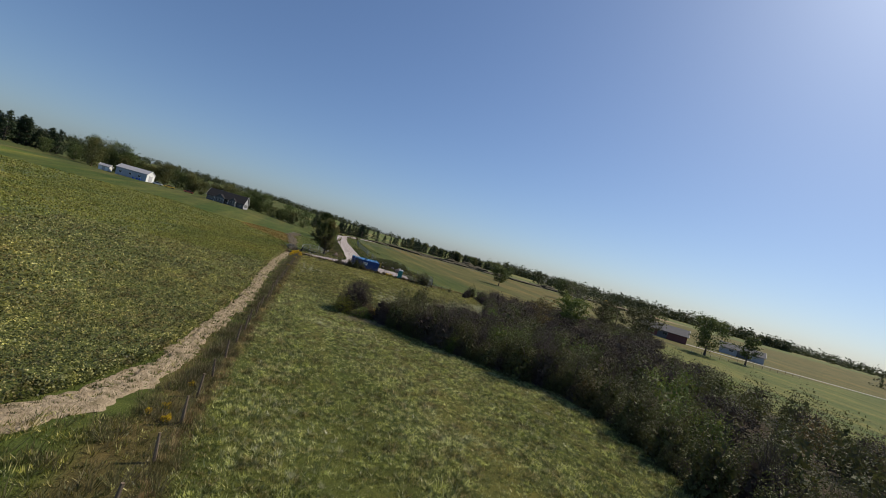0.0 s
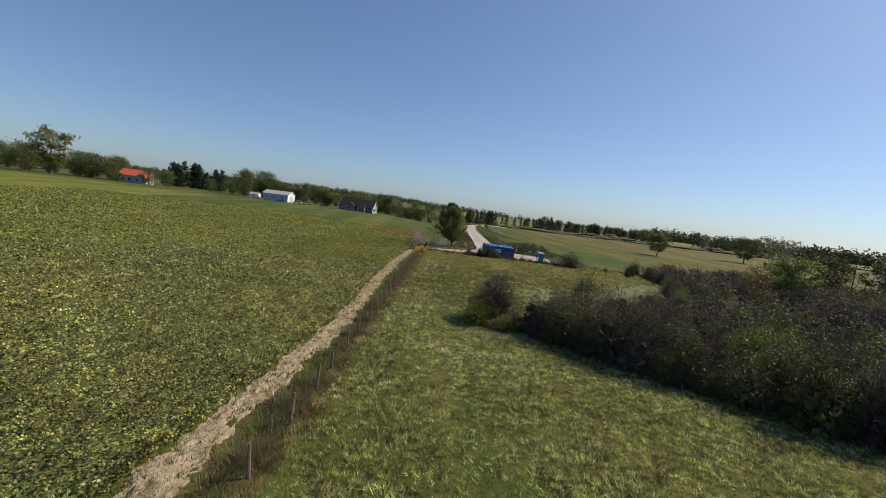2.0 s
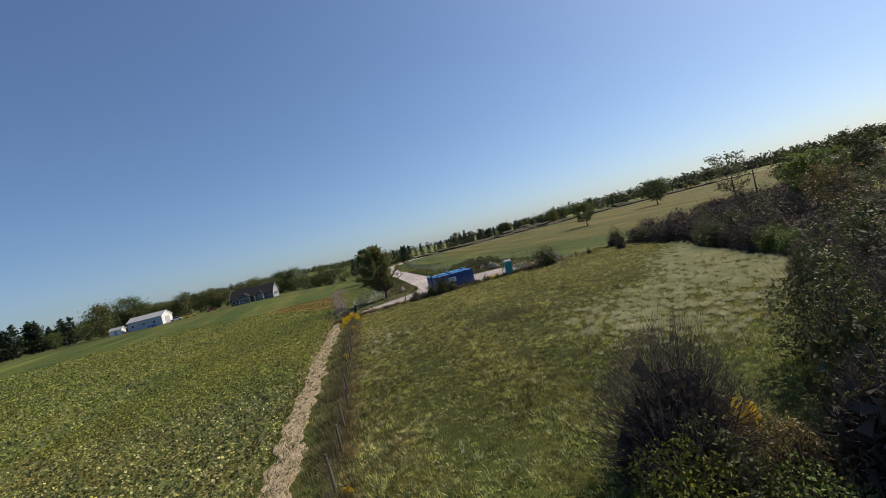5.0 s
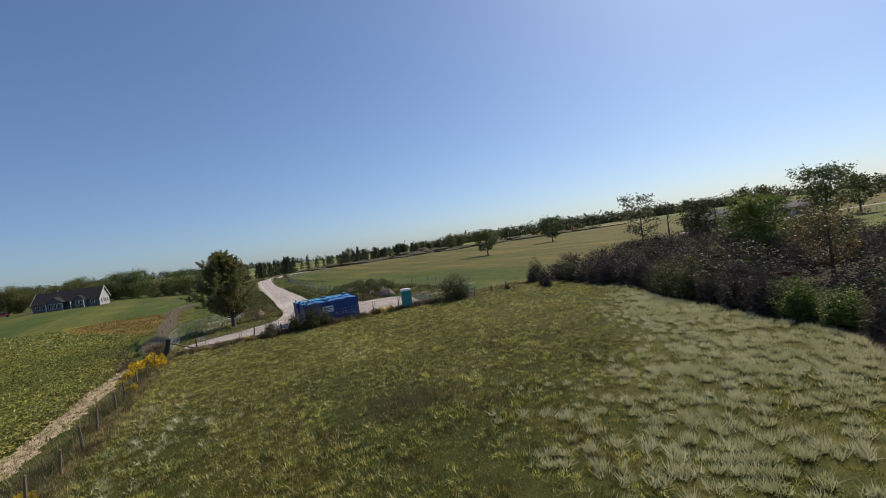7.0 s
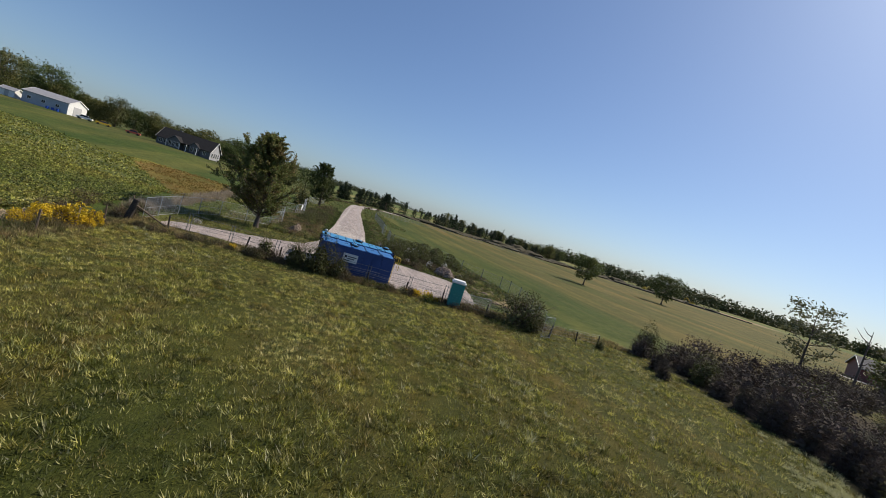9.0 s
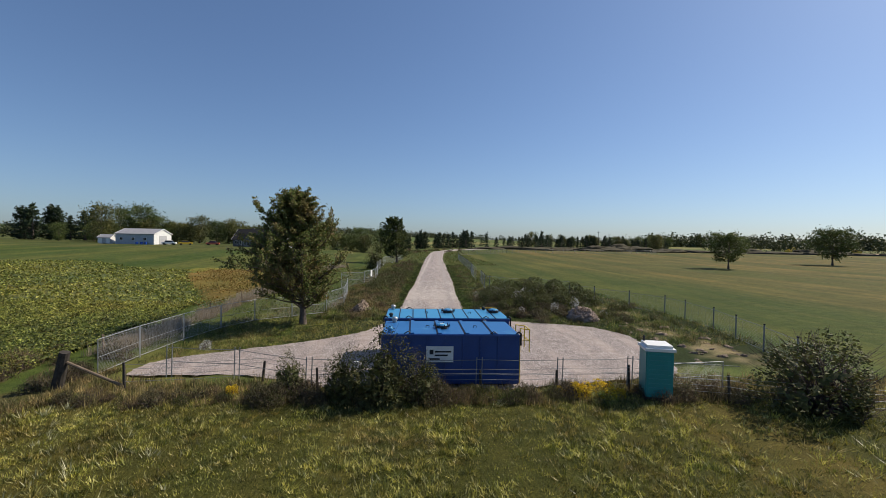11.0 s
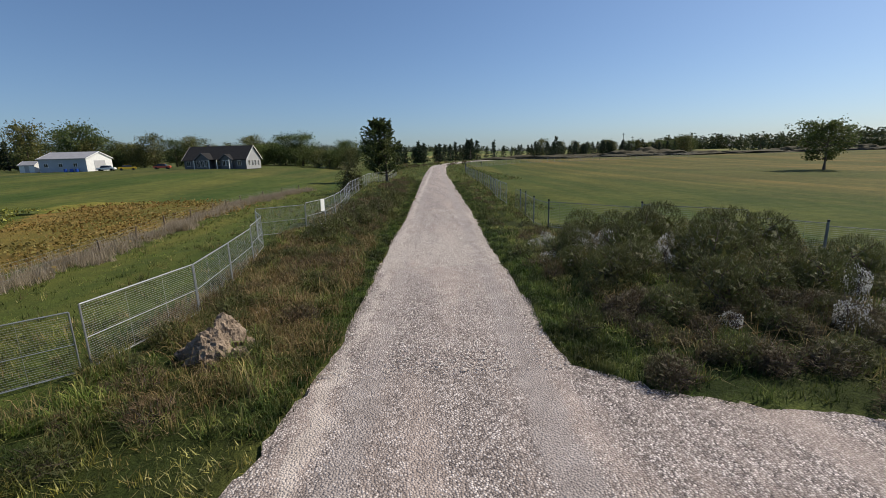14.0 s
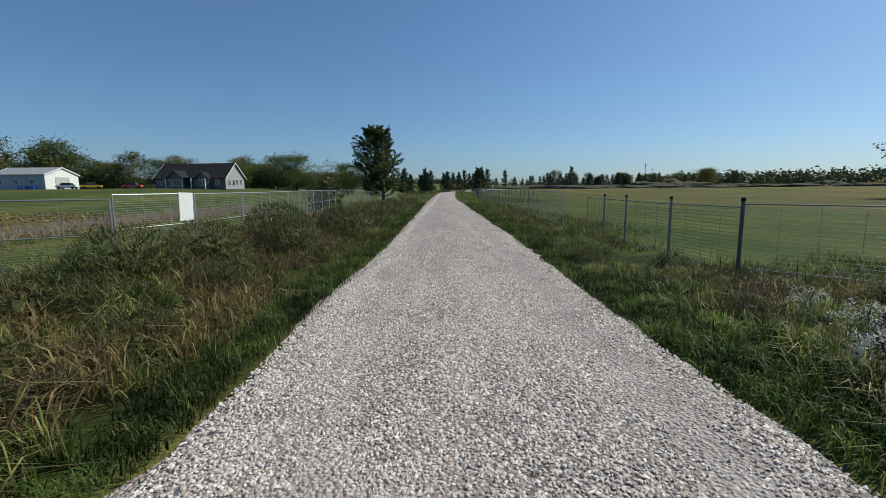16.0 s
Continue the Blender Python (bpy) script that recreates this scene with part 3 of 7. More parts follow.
def make_crop():
    r = np.random.default_rng(11)
    near, far = [], []
    for x0, x1, y0, y1, dens, size in ((-13, 1, 18, 60, 175, 0.105), (-16, 1, 60, 80, 55, 0.165), (-30, -13, 18, 60, 45, 0.17), (-30, -16, 60, 80, 30, 0.2), (-20, 1, 80, 135, 100, 0.13), (-60, -30, 20, 120, 10, 0.28),
                                       (-30, -20, 80, 135, 12, 0.26), (-60, -30, 120, 135, 10, 0.28), (-118, -60, 20, 222, 3.6, 0.42), (-60, 0, 135, 180, 10, 0.28)):
        green = y0 >= 80 or x1 <= -30
        n = int((x1 - x0) * (y1 - y0) * dens)
        x, y = r.uniform(x0, x1, n), r.uniform(y0, y1, n)
        keep = in_crop(x, y)
        x, y = x[keep], y[keep]
        z = gz(x, y) + crop_height(x, y, r) - np.abs(r.normal(0, 0.12, len(x)))
        side = sst(0.7, 0.15, track_left(y) - x)
        z = np.where(r.random(len(x)) < side, gz(x, y) + r.uniform(0.04, 0.6, len(x)), z)
        v, f = leaf_quads(np.stack([x, y, z], 1), size * r.uniform(0.75, 1.25, len(x)), 0.75, 0.9 if green else 0.8, r, None, green)
        (far if green else near).append((v, f))
    y = r.uniform(20, 112, 9000)
    x = track_left(y) - np.abs(r.normal(0, 0.22, len(y)))
    v, f = leaf_quads(np.stack([x, y, gz(x, y) + r.uniform(0.03, 0.6, len(y))], 1), 0.12 * r.uniform(0.75, 1.25, len(y)), 0.75, 0.8, r, None, False)
    near.append((v, f))
    stuff("soybean_crop", near, LEAF_SOY, "dense soybean crop with yellowing patches beside the track", "crop")
    stuff("green_soybean_crop", far, SOY_GREEN, "greener soybean crop in the middle of the field", "crop")
    # the closed canopy below the top leaves, blotched dark as shade between them
    xs, ys = np.arange(-119, 2, 1.0), np.arange(20, 222, 1.0)
    X, Y = np.meshgrid(xs, ys, indexing="ij")
    ok = in_crop(X, Y)
    Z = gz(X, Y) + np.where(ok, 0.22, 0.02) + r.normal(0, 0.03, X.shape)
    k = X.shape[1]
    i, j = np.meshgrid(np.arange(X.shape[0] - 1), np.arange(k - 1), indexing="ij")
    sel = ok[:-1, :-1] & ok[1:, 1:] & ok[:-1, 1:] & ok[1:, :-1]
    F = np.stack([i * k + j, (i + 1) * k + j, (i + 1) * k + j + 1, i * k + j + 1], -1)[sel]
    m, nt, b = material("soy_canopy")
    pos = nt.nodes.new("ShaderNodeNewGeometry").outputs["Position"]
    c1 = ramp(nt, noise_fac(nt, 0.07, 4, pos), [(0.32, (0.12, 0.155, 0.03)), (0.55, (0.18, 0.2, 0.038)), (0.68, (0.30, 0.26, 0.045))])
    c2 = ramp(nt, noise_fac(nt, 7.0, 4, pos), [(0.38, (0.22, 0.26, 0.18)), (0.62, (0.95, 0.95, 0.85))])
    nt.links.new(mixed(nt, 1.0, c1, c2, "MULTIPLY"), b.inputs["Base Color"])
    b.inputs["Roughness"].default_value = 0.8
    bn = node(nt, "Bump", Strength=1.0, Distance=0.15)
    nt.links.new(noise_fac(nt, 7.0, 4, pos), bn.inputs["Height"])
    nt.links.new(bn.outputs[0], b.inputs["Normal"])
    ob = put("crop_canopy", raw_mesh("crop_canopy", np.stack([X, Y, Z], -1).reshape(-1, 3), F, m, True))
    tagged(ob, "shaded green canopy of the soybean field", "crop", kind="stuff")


make_crop()


def make_withered():
    """The bare, withered corner of the field."""
    r = np.random.default_rng(13)
    x, y = r.uniform(-24, 2, 16000), r.uniform(131, 180, 16000)
    band = np.sin(x * 0.5 + y * 0.31) + np.sin(y * 0.47 - x * 0.21)
    ok = inside(x + r.normal(0, 0.8, len(x)), y + r.normal(0, 0.8, len(y)), BROWN) & (band + r.normal(0, 0.7, len(x)) > -0.9)
    x, y = x[ok], y[ok]
    z = gz(x, y) + 0.08 + 0.22 * r.random(len(x))
    v, f = leaf_quads(np.stack([x, y, z], 1), r.uniform(0.14, 0.3, len(x)), 0.4, 0.6, r)
    stuff("withered_crop", [(v, f)], WITHERED, "withered rust-brown and yellowing corner of the crop", "crop")


make_withered()


def hedge_dist_front(x, y):
    """Roughly how far inside the thicket a place lies."""
    p = np.asarray(HEDGE + HEDGE[:1], float)
    best = np.full(np.shape(x), 1e9)
    for a, b in zip(p[:-1], p[1:]):
        ab = b - a
        t = np.clip(((x - a[0]) * ab[0] + (y - a[1]) * ab[1]) / (ab @ ab), 0, 1)
        best = np.minimum(best, np.hypot(x - a[0] - t * ab[0], y - a[1] - t * ab[1]))
    return best


def scatter(r, x0, x1, y0, y1, dens):
    n = int((x1 - x0) * (y1 - y0) * dens)
    return r.uniform(x0, x1, n), r.uniform(y0, y1, n)


def make_meadow():
    r = np.random.default_rng(21)
    out, lush_out, yellow = [], [], []
    for x0, x1, y0, y1, dens, h in ((-2, 30, 14, 66, 26, 0.19), (-1, 28, 58, 113, 27, 0.17), (28, 47, 68, 113, 10, 0.22), (-2, 28, 6, 14, 5, 0.25), (-24, -0.5, 8, 24, 10, 0.26)):
        x, y = scatter(r, x0, x1, y0, y1, dens)
        keep = ((x > fence_x(y) + 0.2) | ((x0 < -20) & (y < np.interp(x, [p[0] for p in TRACK[:7]], [p[1] for p in TRACK[:7]]) - 1.2))) & (~inside(x, y, HEDGE) | (hedge_dist_front(x, y) < 0.25))
        x, y = x[keep], y[keep]
        lush = 0.55 + 0.5 * (0.5 + 0.5 * np.sin(x * 0.8 + 0.6 * np.sin(y * 0.31))) + 0.55 * np.clip(np.sin(x * 5.1 + 1.9 * np.sin(y * 2.3)) * np.sin(y * 4.7 + 1.7 * np.sin(x * 1.9)), 0, 1)
        bay = sst(-3, 7, 74 + 0.8 * (x - 16) - y) * sst(13, 19, x) * sst(60, 66, y)
        lush = lush * (1 - 0.45 * bay)
        fade = sst(58, 66, y) > r.random(len(x))
        keep = fade if y0 > 50 else (~fade if y1 > 62 else np.ones(len(x), bool))
        x, y, lush = x[keep], y[keep], lush[keep]
        fine = 50 < y0 < 60
        late = sst(86, 98, y + 3 * np.sin(x * 0.4)) > r.random(len(x))
        for pick, pile in ((~late, lush_out if y0 > 50 or x0 < -20 else out), (late, yellow)):
            if pick.any():
                a, b = x[pick], y[pick]
                pile.append(tufts(a, b, gz(a, b), h * lush[pick] * r.uniform(0.6, 1.35, len(a)), 0.018 if y1 <= 66 else 0.015, 12, r, 0.95, 0.1))
    stuff("yellow_grass", yellow, YELLOWGRASS, "thick yellow-green grass before the yard fence", "grass")
    stuff("lush_grass", lush_out, LUSH, "rich green meadow grass with paler tufts", "grass")
    stuff("meadow_grass", out, GRASS, "matted long meadow grass with pale cut swaths", "grass")


make_meadow()


def make_cut_glint_grass():
    """Pale meadow tufts: cut swaths, and in the bay the sun's glint as colour."""
    r = np.random.default_rng(23)
    x, y = scatter(r, -1, 46, 14, 112, 30)
    x2, y2 = scatter(r, 15, 42, 63, 94, 55)
    x, y = np.r_[x, x2], np.r_[y, y2]
    swath = np.sin((x * 0.55 + y * 0.83) * 2.0 + 1.5 * np.sin(y * 0.13))
    patch = np.sin(x * 0.37 + 2.0 * np.sin(y * 0.11)) + np.sin(y * 0.29 + 1.7 * np.sin(x * 0.21)) + 0.8 * np.sin(x * 1.9 + y * 1.3)
    bay = sst(-3, 7, 74 + 0.8 * (x - 16) - y) * sst(13, 19, x) * sst(60, 66, y)
    tuft = np.sin(x * 4.3 + 2.1 * np.sin(y * 1.7)) * np.sin(y * 3.9 + 1.9 * np.sin(x * 1.6))
    rows = sst(7.5, 5, x) * sst(74, 80, y) * sst(106, 100, y) * (0.75 + 0.75 * np.sin((x - fence_x(y)) * 3.9))
    keep = (0.3 * swath + 0.4 * patch + 2.0 * tuft + 1.3 * bay + rows + r.normal(0, 0.3, len(x)) > 1.75 + 1.0 * (1 - bay)) & (x > fence_x(y) + 0.4) & (~inside(x, y, HEDGE) | (hedge_dist_front(x, y) < 0.2))
    x, y = x[keep], y[keep]
    stuff("cut_grass", [tufts(x, y, gz(x, y) + 0.03, 0.27 * r.uniform(0.6, 1.3, len(x)), 0.014, 9, r, 0.75, 0.06)], CUT_GLINT_GRASS, "pale cut swaths and meadow grass with sun glint in its colour", "grass")


make_cut_glint_grass()


def off_gravel(x, y):
    on_road = (y > 128) & (x > edge_x(ROAD_L, y) - 0.03) & (x < edge_x(ROAD_R, y) + 0.03)
    return ~on_road & ~inside(x, y, YARD)


def make_verges():
    r = np.random.default_rng(31)
    out, dry, lawn = [], [], []
    for x0, x1, y0, y1, dens, h in ((9.8, 15.7, 129, 151, 30, 0.38), (23.5, 27.5, 130, 151, 36, 0.30), (4, 16.5, 117, 129, 24, 0.26), (9.5, 17.5, 154, 162, 22, 0.36), (22.5, 28, 154, 162, 22, 0.34), (28, 41, 121, 152, 13, 0.34), (3.5, 10, 117, 136, 20, 0.3),
                                    (10, 20, 160, 205, 9, 0.38), (22.5, 31, 160, 205, 9, 0.34), (12, 40, 205, 300, 2, 0.5), (-1, 9, 130, 190, 4, 0.22)):
        x, y = scatter(r, x0, x1, y0, y1, dens)
        keep = off_gravel(x, y)
        x, y = x[keep], y[keep]
        if dens > 28:
            m = len(x) // 6
            x, y = np.repeat(x[:m], 6) + r.normal(0, 0.06, m * 6), np.repeat(y[:m], 6) + r.normal(0, 0.06, m * 6)
            keep = off_gravel(x, y) & ~((x > 24.8) & (y < 136) & (r.random(len(x)) < 0.85))
            x, y = x[keep], y[keep]
        tall = 0.4 + 1.2 * (0.5 + 0.5 * np.sin(x * 1.7 + np.sin(y * 0.9) * 1.4) * np.sin(y * 0.8))
        edge = np.minimum(np.abs(x - edge_x(ROAD_L, y)), np.abs(x - edge_x(ROAD_R, y)))
        tall = tall * (0.35 + 0.65 * sst(0, 1.6, edge))
        hh = h * tall * r.uniform(0.6, 1.4, len(x))
        d = r.random(len(x)) < 0.10
        (lawn if y1 == 129 else out).append(blades(x[~d], y[~d], gz(x[~d], y[~d]), hh[~d], (0.0085 if dens > 28 else 0.009 if dens > 18 else 0.015), 7, r, 1.15 if dens > 28 else 1.0, 0.08, dens > 28))
        dry.append(blades(x[d], y[d], gz(x[d], y[d]), hh[d] * 1.25, 0.005 if dens > 20 else 0.012, 7, r, 0.7, 0.09, dens > 28))
    # along the yard's front fence, the farm fence and the old field fence
    x, y = scatter(r, 3, 46, 111.2, 114.4, 16)
    keep = off_gravel(x, y)
    x, y = x[keep], y[keep]
    dry.append(blades(x, y, gz(x, y), 0.45 * r.uniform(0.5, 1.3, len(x)), 0.012, 9, r, 0.5, 0.11))
    y = r.uniform(14, 116, 3200)
    x = fence_x(y) + 0.15 + np.abs(r.normal(0, 0.35, len(y)))
    dry.append(blades(x, y, gz(x, y), 0.30 * r.uniform(0.5, 1.4, len(x)), 0.011, 10, r, 0.6, 0.11))
    y = r.uniform(14, 112, 1500)
    x = np.interp(y, [p[1] for p in tr_], [p[0] for p in tr_]) * 0.55 + fence_x(y) * 0.45 + r.normal(0, 0.35, len(y))
    out.append(blades(x, y, gz(x, y), 0.26 * r.uniform(0.5, 1.4, len(x)), 0.013, 9, r, 0.7, 0.11))
    y = r.uniform(16.6, 108, 2600)
    x = np.interp(y, [p[1] for p in TRACK], [p[0] for p in TRACK]) + np.where(r.random(len(y)) < 0.45, r.normal(0, 0.2, len(y)), np.where(r.random(len(y)) < 0.5, 0.6, -0.6) + r.normal(0, 0.2, len(y)))
    out.append(blades(x, y, gz(x, y) + 0.06, 0.14 * r.uniform(0.5, 1.4, len(x)), 0.016, 8, r, 0.9, 0.12))
    stuff("yard_grass", lawn, YELLOWGRASS, "yellow-green grass beside the gravel yard", "grass")
    stuff("verge_grass", out, VERGE, "rough green verge grass beside the gravel", "grass")
    stuff("dry_grass", dry, STRAW, "tall straw-coloured dead grass along fences and banks", "grass")
    # fresh short grass hugging the gravel, and matted rust-brown weeds further out
    fresh = []
    for side, y0, y1, n, w in ((-1, 129, 150, 1700, 0.0075), (1, 130, 150, 2600, 0.0075), (-1, 150, 175, 1500, 0.012), (1, 150, 205, 2600, 0.014), (-1, 175, 210, 1400, 0.018)):
        y = r.uniform(y0, y1, n)
        d = np.abs(r.normal(0, 0.85 if side > 0 else 0.5, n)) - 0.1
        x = (edge_x(ROAD_L, y) - d) if side < 0 else (edge_x(ROAD_R, y) + d)
        ok = off_gravel(x, y)
        x, y, d = x[ok], y[ok], d[ok]
        tall = 0.14 + 0.10 * sst(0, 1, d) + 0.1 * np.clip(np.sin(x * 2.9 + y * 1.7) * np.sin(y * 2.3 - x), 0, 1)
        fresh.append(blades(x, y, gz(x, y), tall * r.uniform(0.6, 1.4, len(x)), w, 9, r, 0.9, 0.09, y1 < 151))
    x, y = scatter(r, 22, 36, 118, 133, 7)
    ok = off_gravel(x, y) & ~off_gravel(x - 0.5, y - 1.6)
    x, y = x[ok], y[ok]
    fresh.append(blades(x, y, gz(x, y), 0.22 * r.uniform(0.6, 1.4, len(x)), 0.01, 12, r, 0.9, 0.12))
    x, y = scatter(r, 22.6, 24.6, 130.5, 137, 15)
    ok = off_gravel(x, y)
    x, y = x[ok], y[ok]
    fresh.append(blades(x, y, gz(x, y), 0.28 * r.uniform(0.5, 1.4, len(x)), 0.010, 10, r, 0.9, 0.13))
    stuff("road_edge_grass", fresh, EDGEGRASS, "fresh green grass hugging the edge of the gravel", "grass")
    mat = []
    for x0, x1, y0, y1, dens, w in ((9.6, 15.9, 130, 150, 34, 0.008), (10.5, 15.5, 148, 165, 16, 0.012), (24.4, 34, 130, 148, 7, 0.009)):
        x, y = scatter(r, x0, x1, y0, y1, dens)
        drift = np.sin(x * 1.1 + 1.3 * np.sin(y * 0.7)) + np.sin(y * 0.9 + x * 0.5) + r.normal(0, 0.5, len(x))
        ok = off_gravel(x, y) & (drift > -0.5)
        x, y = x[ok], y[ok]
        mat.append(blades(x, y, gz(x, y) + 0.02, 0.36 * r.uniform(0.5, 1.4, len(x)), w, 7, r, 1.3, 0.12, True))
    cx, cy = scatter(r, 10.2, 15.6, 133, 148, 2.6)
    ok = off_gravel(cx + 0.5, cy)
    cx, cy = np.repeat(cx[ok], 3), np.repeat(cy[ok], 3)
    x, y = cx + r.normal(0, 0.08, len(cx)), cy + r.normal(0, 0.08, len(cy))
    mat.append(blades(x, y, gz(x, y), 0.6 * r.uniform(0.7, 1.25, len(x)), 0.011, 9, r, 1.2, 0.07, True))
    stuff("matted_weeds", mat, MATTED, "matted rust-brown dying weeds on the bank", "weeds")
    # pale clumps of dead grass along the old field fence
    cy = r.uniform(119, 192, 210)
    cx = np.interp(cy, [118, 146, 172, 200], [0.8, 0.3, -1.4, 2]) + r.normal(0, 0.55, len(cy))
    x = np.repeat(cx, 22) + r.normal(0, 0.28, 210 * 22)
    y = np.repeat(cy, 22) + r.normal(0, 0.4, 210 * 22)
    clump = [blades(x, y, gz(x, y), np.repeat(r.uniform(0.4, 0.95, 210), 22) * r.uniform(0.7, 1.2, len(x)), 0.011, 8, r, 0.45, 0.1)]
    x, y = r.normal(10.0, 1.5, 260), r.normal(51.6, 0.5, 260)
    clump.append(blades(x, y, gz(x, y), 0.3 * r.uniform(0.5, 1.4, len(x)), 0.010, 9, r, 0.6, 0.1))
    x, y = r.normal(15, 1.1, 420), r.normal(82.2, 0.9, 420)
    stuff("dead_grass_clumps", clump, PALESTRAW, "pale clumps of dead grass along the old field fence", "grass")
    dead = blades(x, y, gz(x, y), 0.32 * r.uniform(0.5, 1.4, len(x)), 0.010, 9, r, 0.6, 0.1)
    y = r.uniform(15, 112, 4200)
    right = np.interp(y, [p[1] for p in tr_], [p[0] for p in tr_])
    u = np.clip(r.normal(0.72, 0.22, len(y)), 0.1, 1.15)
    x = np.minimum(right, fence_x(y) - 0.3) * (1 - u) + fence_x(y) * u
    heap = 0.5 + 0.5 * np.sin(y * 1.9 + 2.2 * np.sin(y * 0.37)) * np.sin(y * 0.83 + x)
    ok = heap + r.normal(0, 0.2, len(y)) > 0.36
    x, y, heap = x[ok], y[ok], heap[ok]
    d2 = [dead, tufts(x, y, gz(x, y), (0.26 + 0.6 * heap ** 2) * r.uniform(0.5, 1.35, len(x)), 0.012, 12, r, 0.6, 0.12)]
    stuff("dead_weeds", d2, FENCEWEED, "brown dead weed stalks along the farm fence", "weeds")


make_verges()

# ---------------------------------------------------------------- shrubs
BARK = surface("grey_bark", (0.07, 0.055, 0.045), (0.16, 0.13, 0.11), 6, 60, 0.9, 0, 0.6, 0.02)
TWIG = surface("twig_bark", (0.06, 0.046, 0.042), (0.13, 0.10, 0.092), 9, 80, 0.85, 0, 0.2, 0.005)
SHRUB_DARK = leaves("shrub_leaves_dark", [(0.05, 0.06, 0.02), (0.085, 0.095, 0.032), (0.13, 0.135, 0.046), (0.10, 0.083, 0.042)], 0.3, 0.2, gloss=0.68)
SHRUB_GREY = leaves("shrub_leaves_grey", [(0.062, 0.048, 0.042), (0.10, 0.076, 0.068), (0.072, 0.066, 0.036), (0.12, 0.093, 0.08)], 0.3, 0.12, gloss=0.9)
SHRUB_GREEN = leaves("shrub_leaves_green", [(0.06, 0.10, 0.024), (0.10, 0.15, 0.032), (0.16, 0.20, 0.042), (0.22, 0.22, 0.05)], 0.3, 0.3)
SHRUB_LIME = leaves("shrub_leaves_lime", [(0.09, 0.11, 0.022), (0.15, 0.165, 0.03), (0.26, 0.25, 0.042), (0.38, 0.31, 0.05)], 0.4, 0.35)
SHRUB_RUST = leaves("shrub_leaves_rust", [(0.11, 0.085, 0.04), (0.17, 0.115, 0.05), (0.12, 0.125, 0.04), (0.27, 0.18, 0.055)], 0.3, 0.25)
GOLD = leaves("goldenrod", [(0.56, 0.39, 0.018), (0.76, 0.54, 0.03), (0.25, 0.21, 0.03), (0.68, 0.48, 0.025)], 0.5, 0.3, drifts=[(0.56, 0.39, 0.02), (0.76, 0.54, 0.03)])
WEED_GREY = leaves("mugwort", [(0.055, 0.07, 0.02), (0.09, 0.108, 0.03), (0.085, 0.078, 0.034), (0.16, 0.165, 0.055)], 0.6, 0.25)
WEED_BROWN = leaves("seeded_weed", [(0.11, 0.075, 0.04), (0.17, 0.11, 0.06), (0.11, 0.10, 0.045), (0.23, 0.165, 0.095)], 0.6, 0.2)
ASTER = leaves("aster_flowers", [(0.7, 0.69, 0.67), (0.6, 0.59, 0.57), (0.8, 0.79, 0.77), (0.3, 0.32, 0.25)], 0.6, 0.3, drifts=[(0.6, 0.6, 0.58), (0.8, 0.79, 0.77)])


def dome_points(r, n, rad, h, lump=0.35, base=0.12, shell=0.55):
    """Places in a lumpy dome, most of them near its skin."""
    d = r.normal(size=(n, 3))
    d[:, 2] = np.abs(d[:, 2]) * 1.1 - 0.15
    d /= np.linalg.norm(d, axis=1, keepdims=True)
    k = r.normal(size=(9, 3))
    k[:, 2] = np.abs(k[:, 2])
    k /= np.linalg.norm(k, axis=1, keepdims=True)
    amp = 1 - lump + lump * 1.5 * np.max(np.clip(d @ k.T, 0, 1) ** 5 * r.uniform(0.5, 1.0, 9), axis=1)
    q = d * (amp * (shell + (1 - shell) * r.random(n) ** 0.5))[:, None]
    return q * [rad, rad, h * (1 - base)] + [0, 0, h * base]


def shrub_meshes(seed, mat, n=2600, leaf=0.13, twigs=150, rad=2.0, h=3.0, slim=0.55, lump=0.4, bark=TWIG, feather=False, inner=0, shell=0.55):
    """A shrub of spreading stems and small leaves: meshes for its stems and its foliage."""
    r = np.random.default_rng(seed)
    p = dome_points(r, n, rad, h, lump, shell=shell)
    grow = (p / [rad, rad, h] * [1, 1, 0.6] + [0, 0, 1.1]) if feather else None
    v, f = leaf_quads(p, leaf * r.uniform(0.6, 1.4, n), 0.0 if feather else 0.5, slim, r, grow, feather or leaf > 0.15)
    # large hidden leaves added in the core to block light and deepen shade
    if inner:
        q = dome_points(r, inner, rad * 0.72, h * 0.72, lump, 0.04, 0.2)
        v2, f2 = leaf_quads(q, 0.24 * rad * r.uniform(0.7, 1.3, inner), 0.0, 0.7, r, None, feather or leaf > 0.15)
        v, f = np.concatenate([v, v2]), np.concatenate([f, f2 + len(v)])
    fol = raw_mesh("foliage", v, f, mat)
    paths = []
    tips = dome_points(r, twigs, rad * 1.08, h * 1.08, lump, shell=0.9)
    for i, t in enumerate(tips):
        b = r.normal(0, 0.18 * rad, 3) * [1, 1, 0]
        mid = b * 0.6 + t * [0.35, 0.35, 0.5] + r.normal(0, 0.06, 3)
        w = 0.035 if i % 9 == 0 else 0.012
        paths.append(([b, mid, t], [w, w * 0.7, 0.004]))
    v, f = tubes(paths, 3)
    return raw_mesh("branchwork", v, f, bark), fol


def shrub(meshes, label, at, group="", name="shrub", category="shrub"):
    ob = thing(name, label, category, at, group)
    stems = put("branchwork", meshes[0], ob)
    put("foliage", meshes[1], ob)
    if name == "aster":
        stems["kind"] = "stuff"
    return ob


def placed(x, y, s=1.0, sz=None, rot=0.0):
    return Matrix.Translation((x, y, float(gz(x, y)))) @ Matrix.Rotation(rot, 4, "Z") @ Matrix.Diagonal((s, s, s if sz is None else sz, 1))


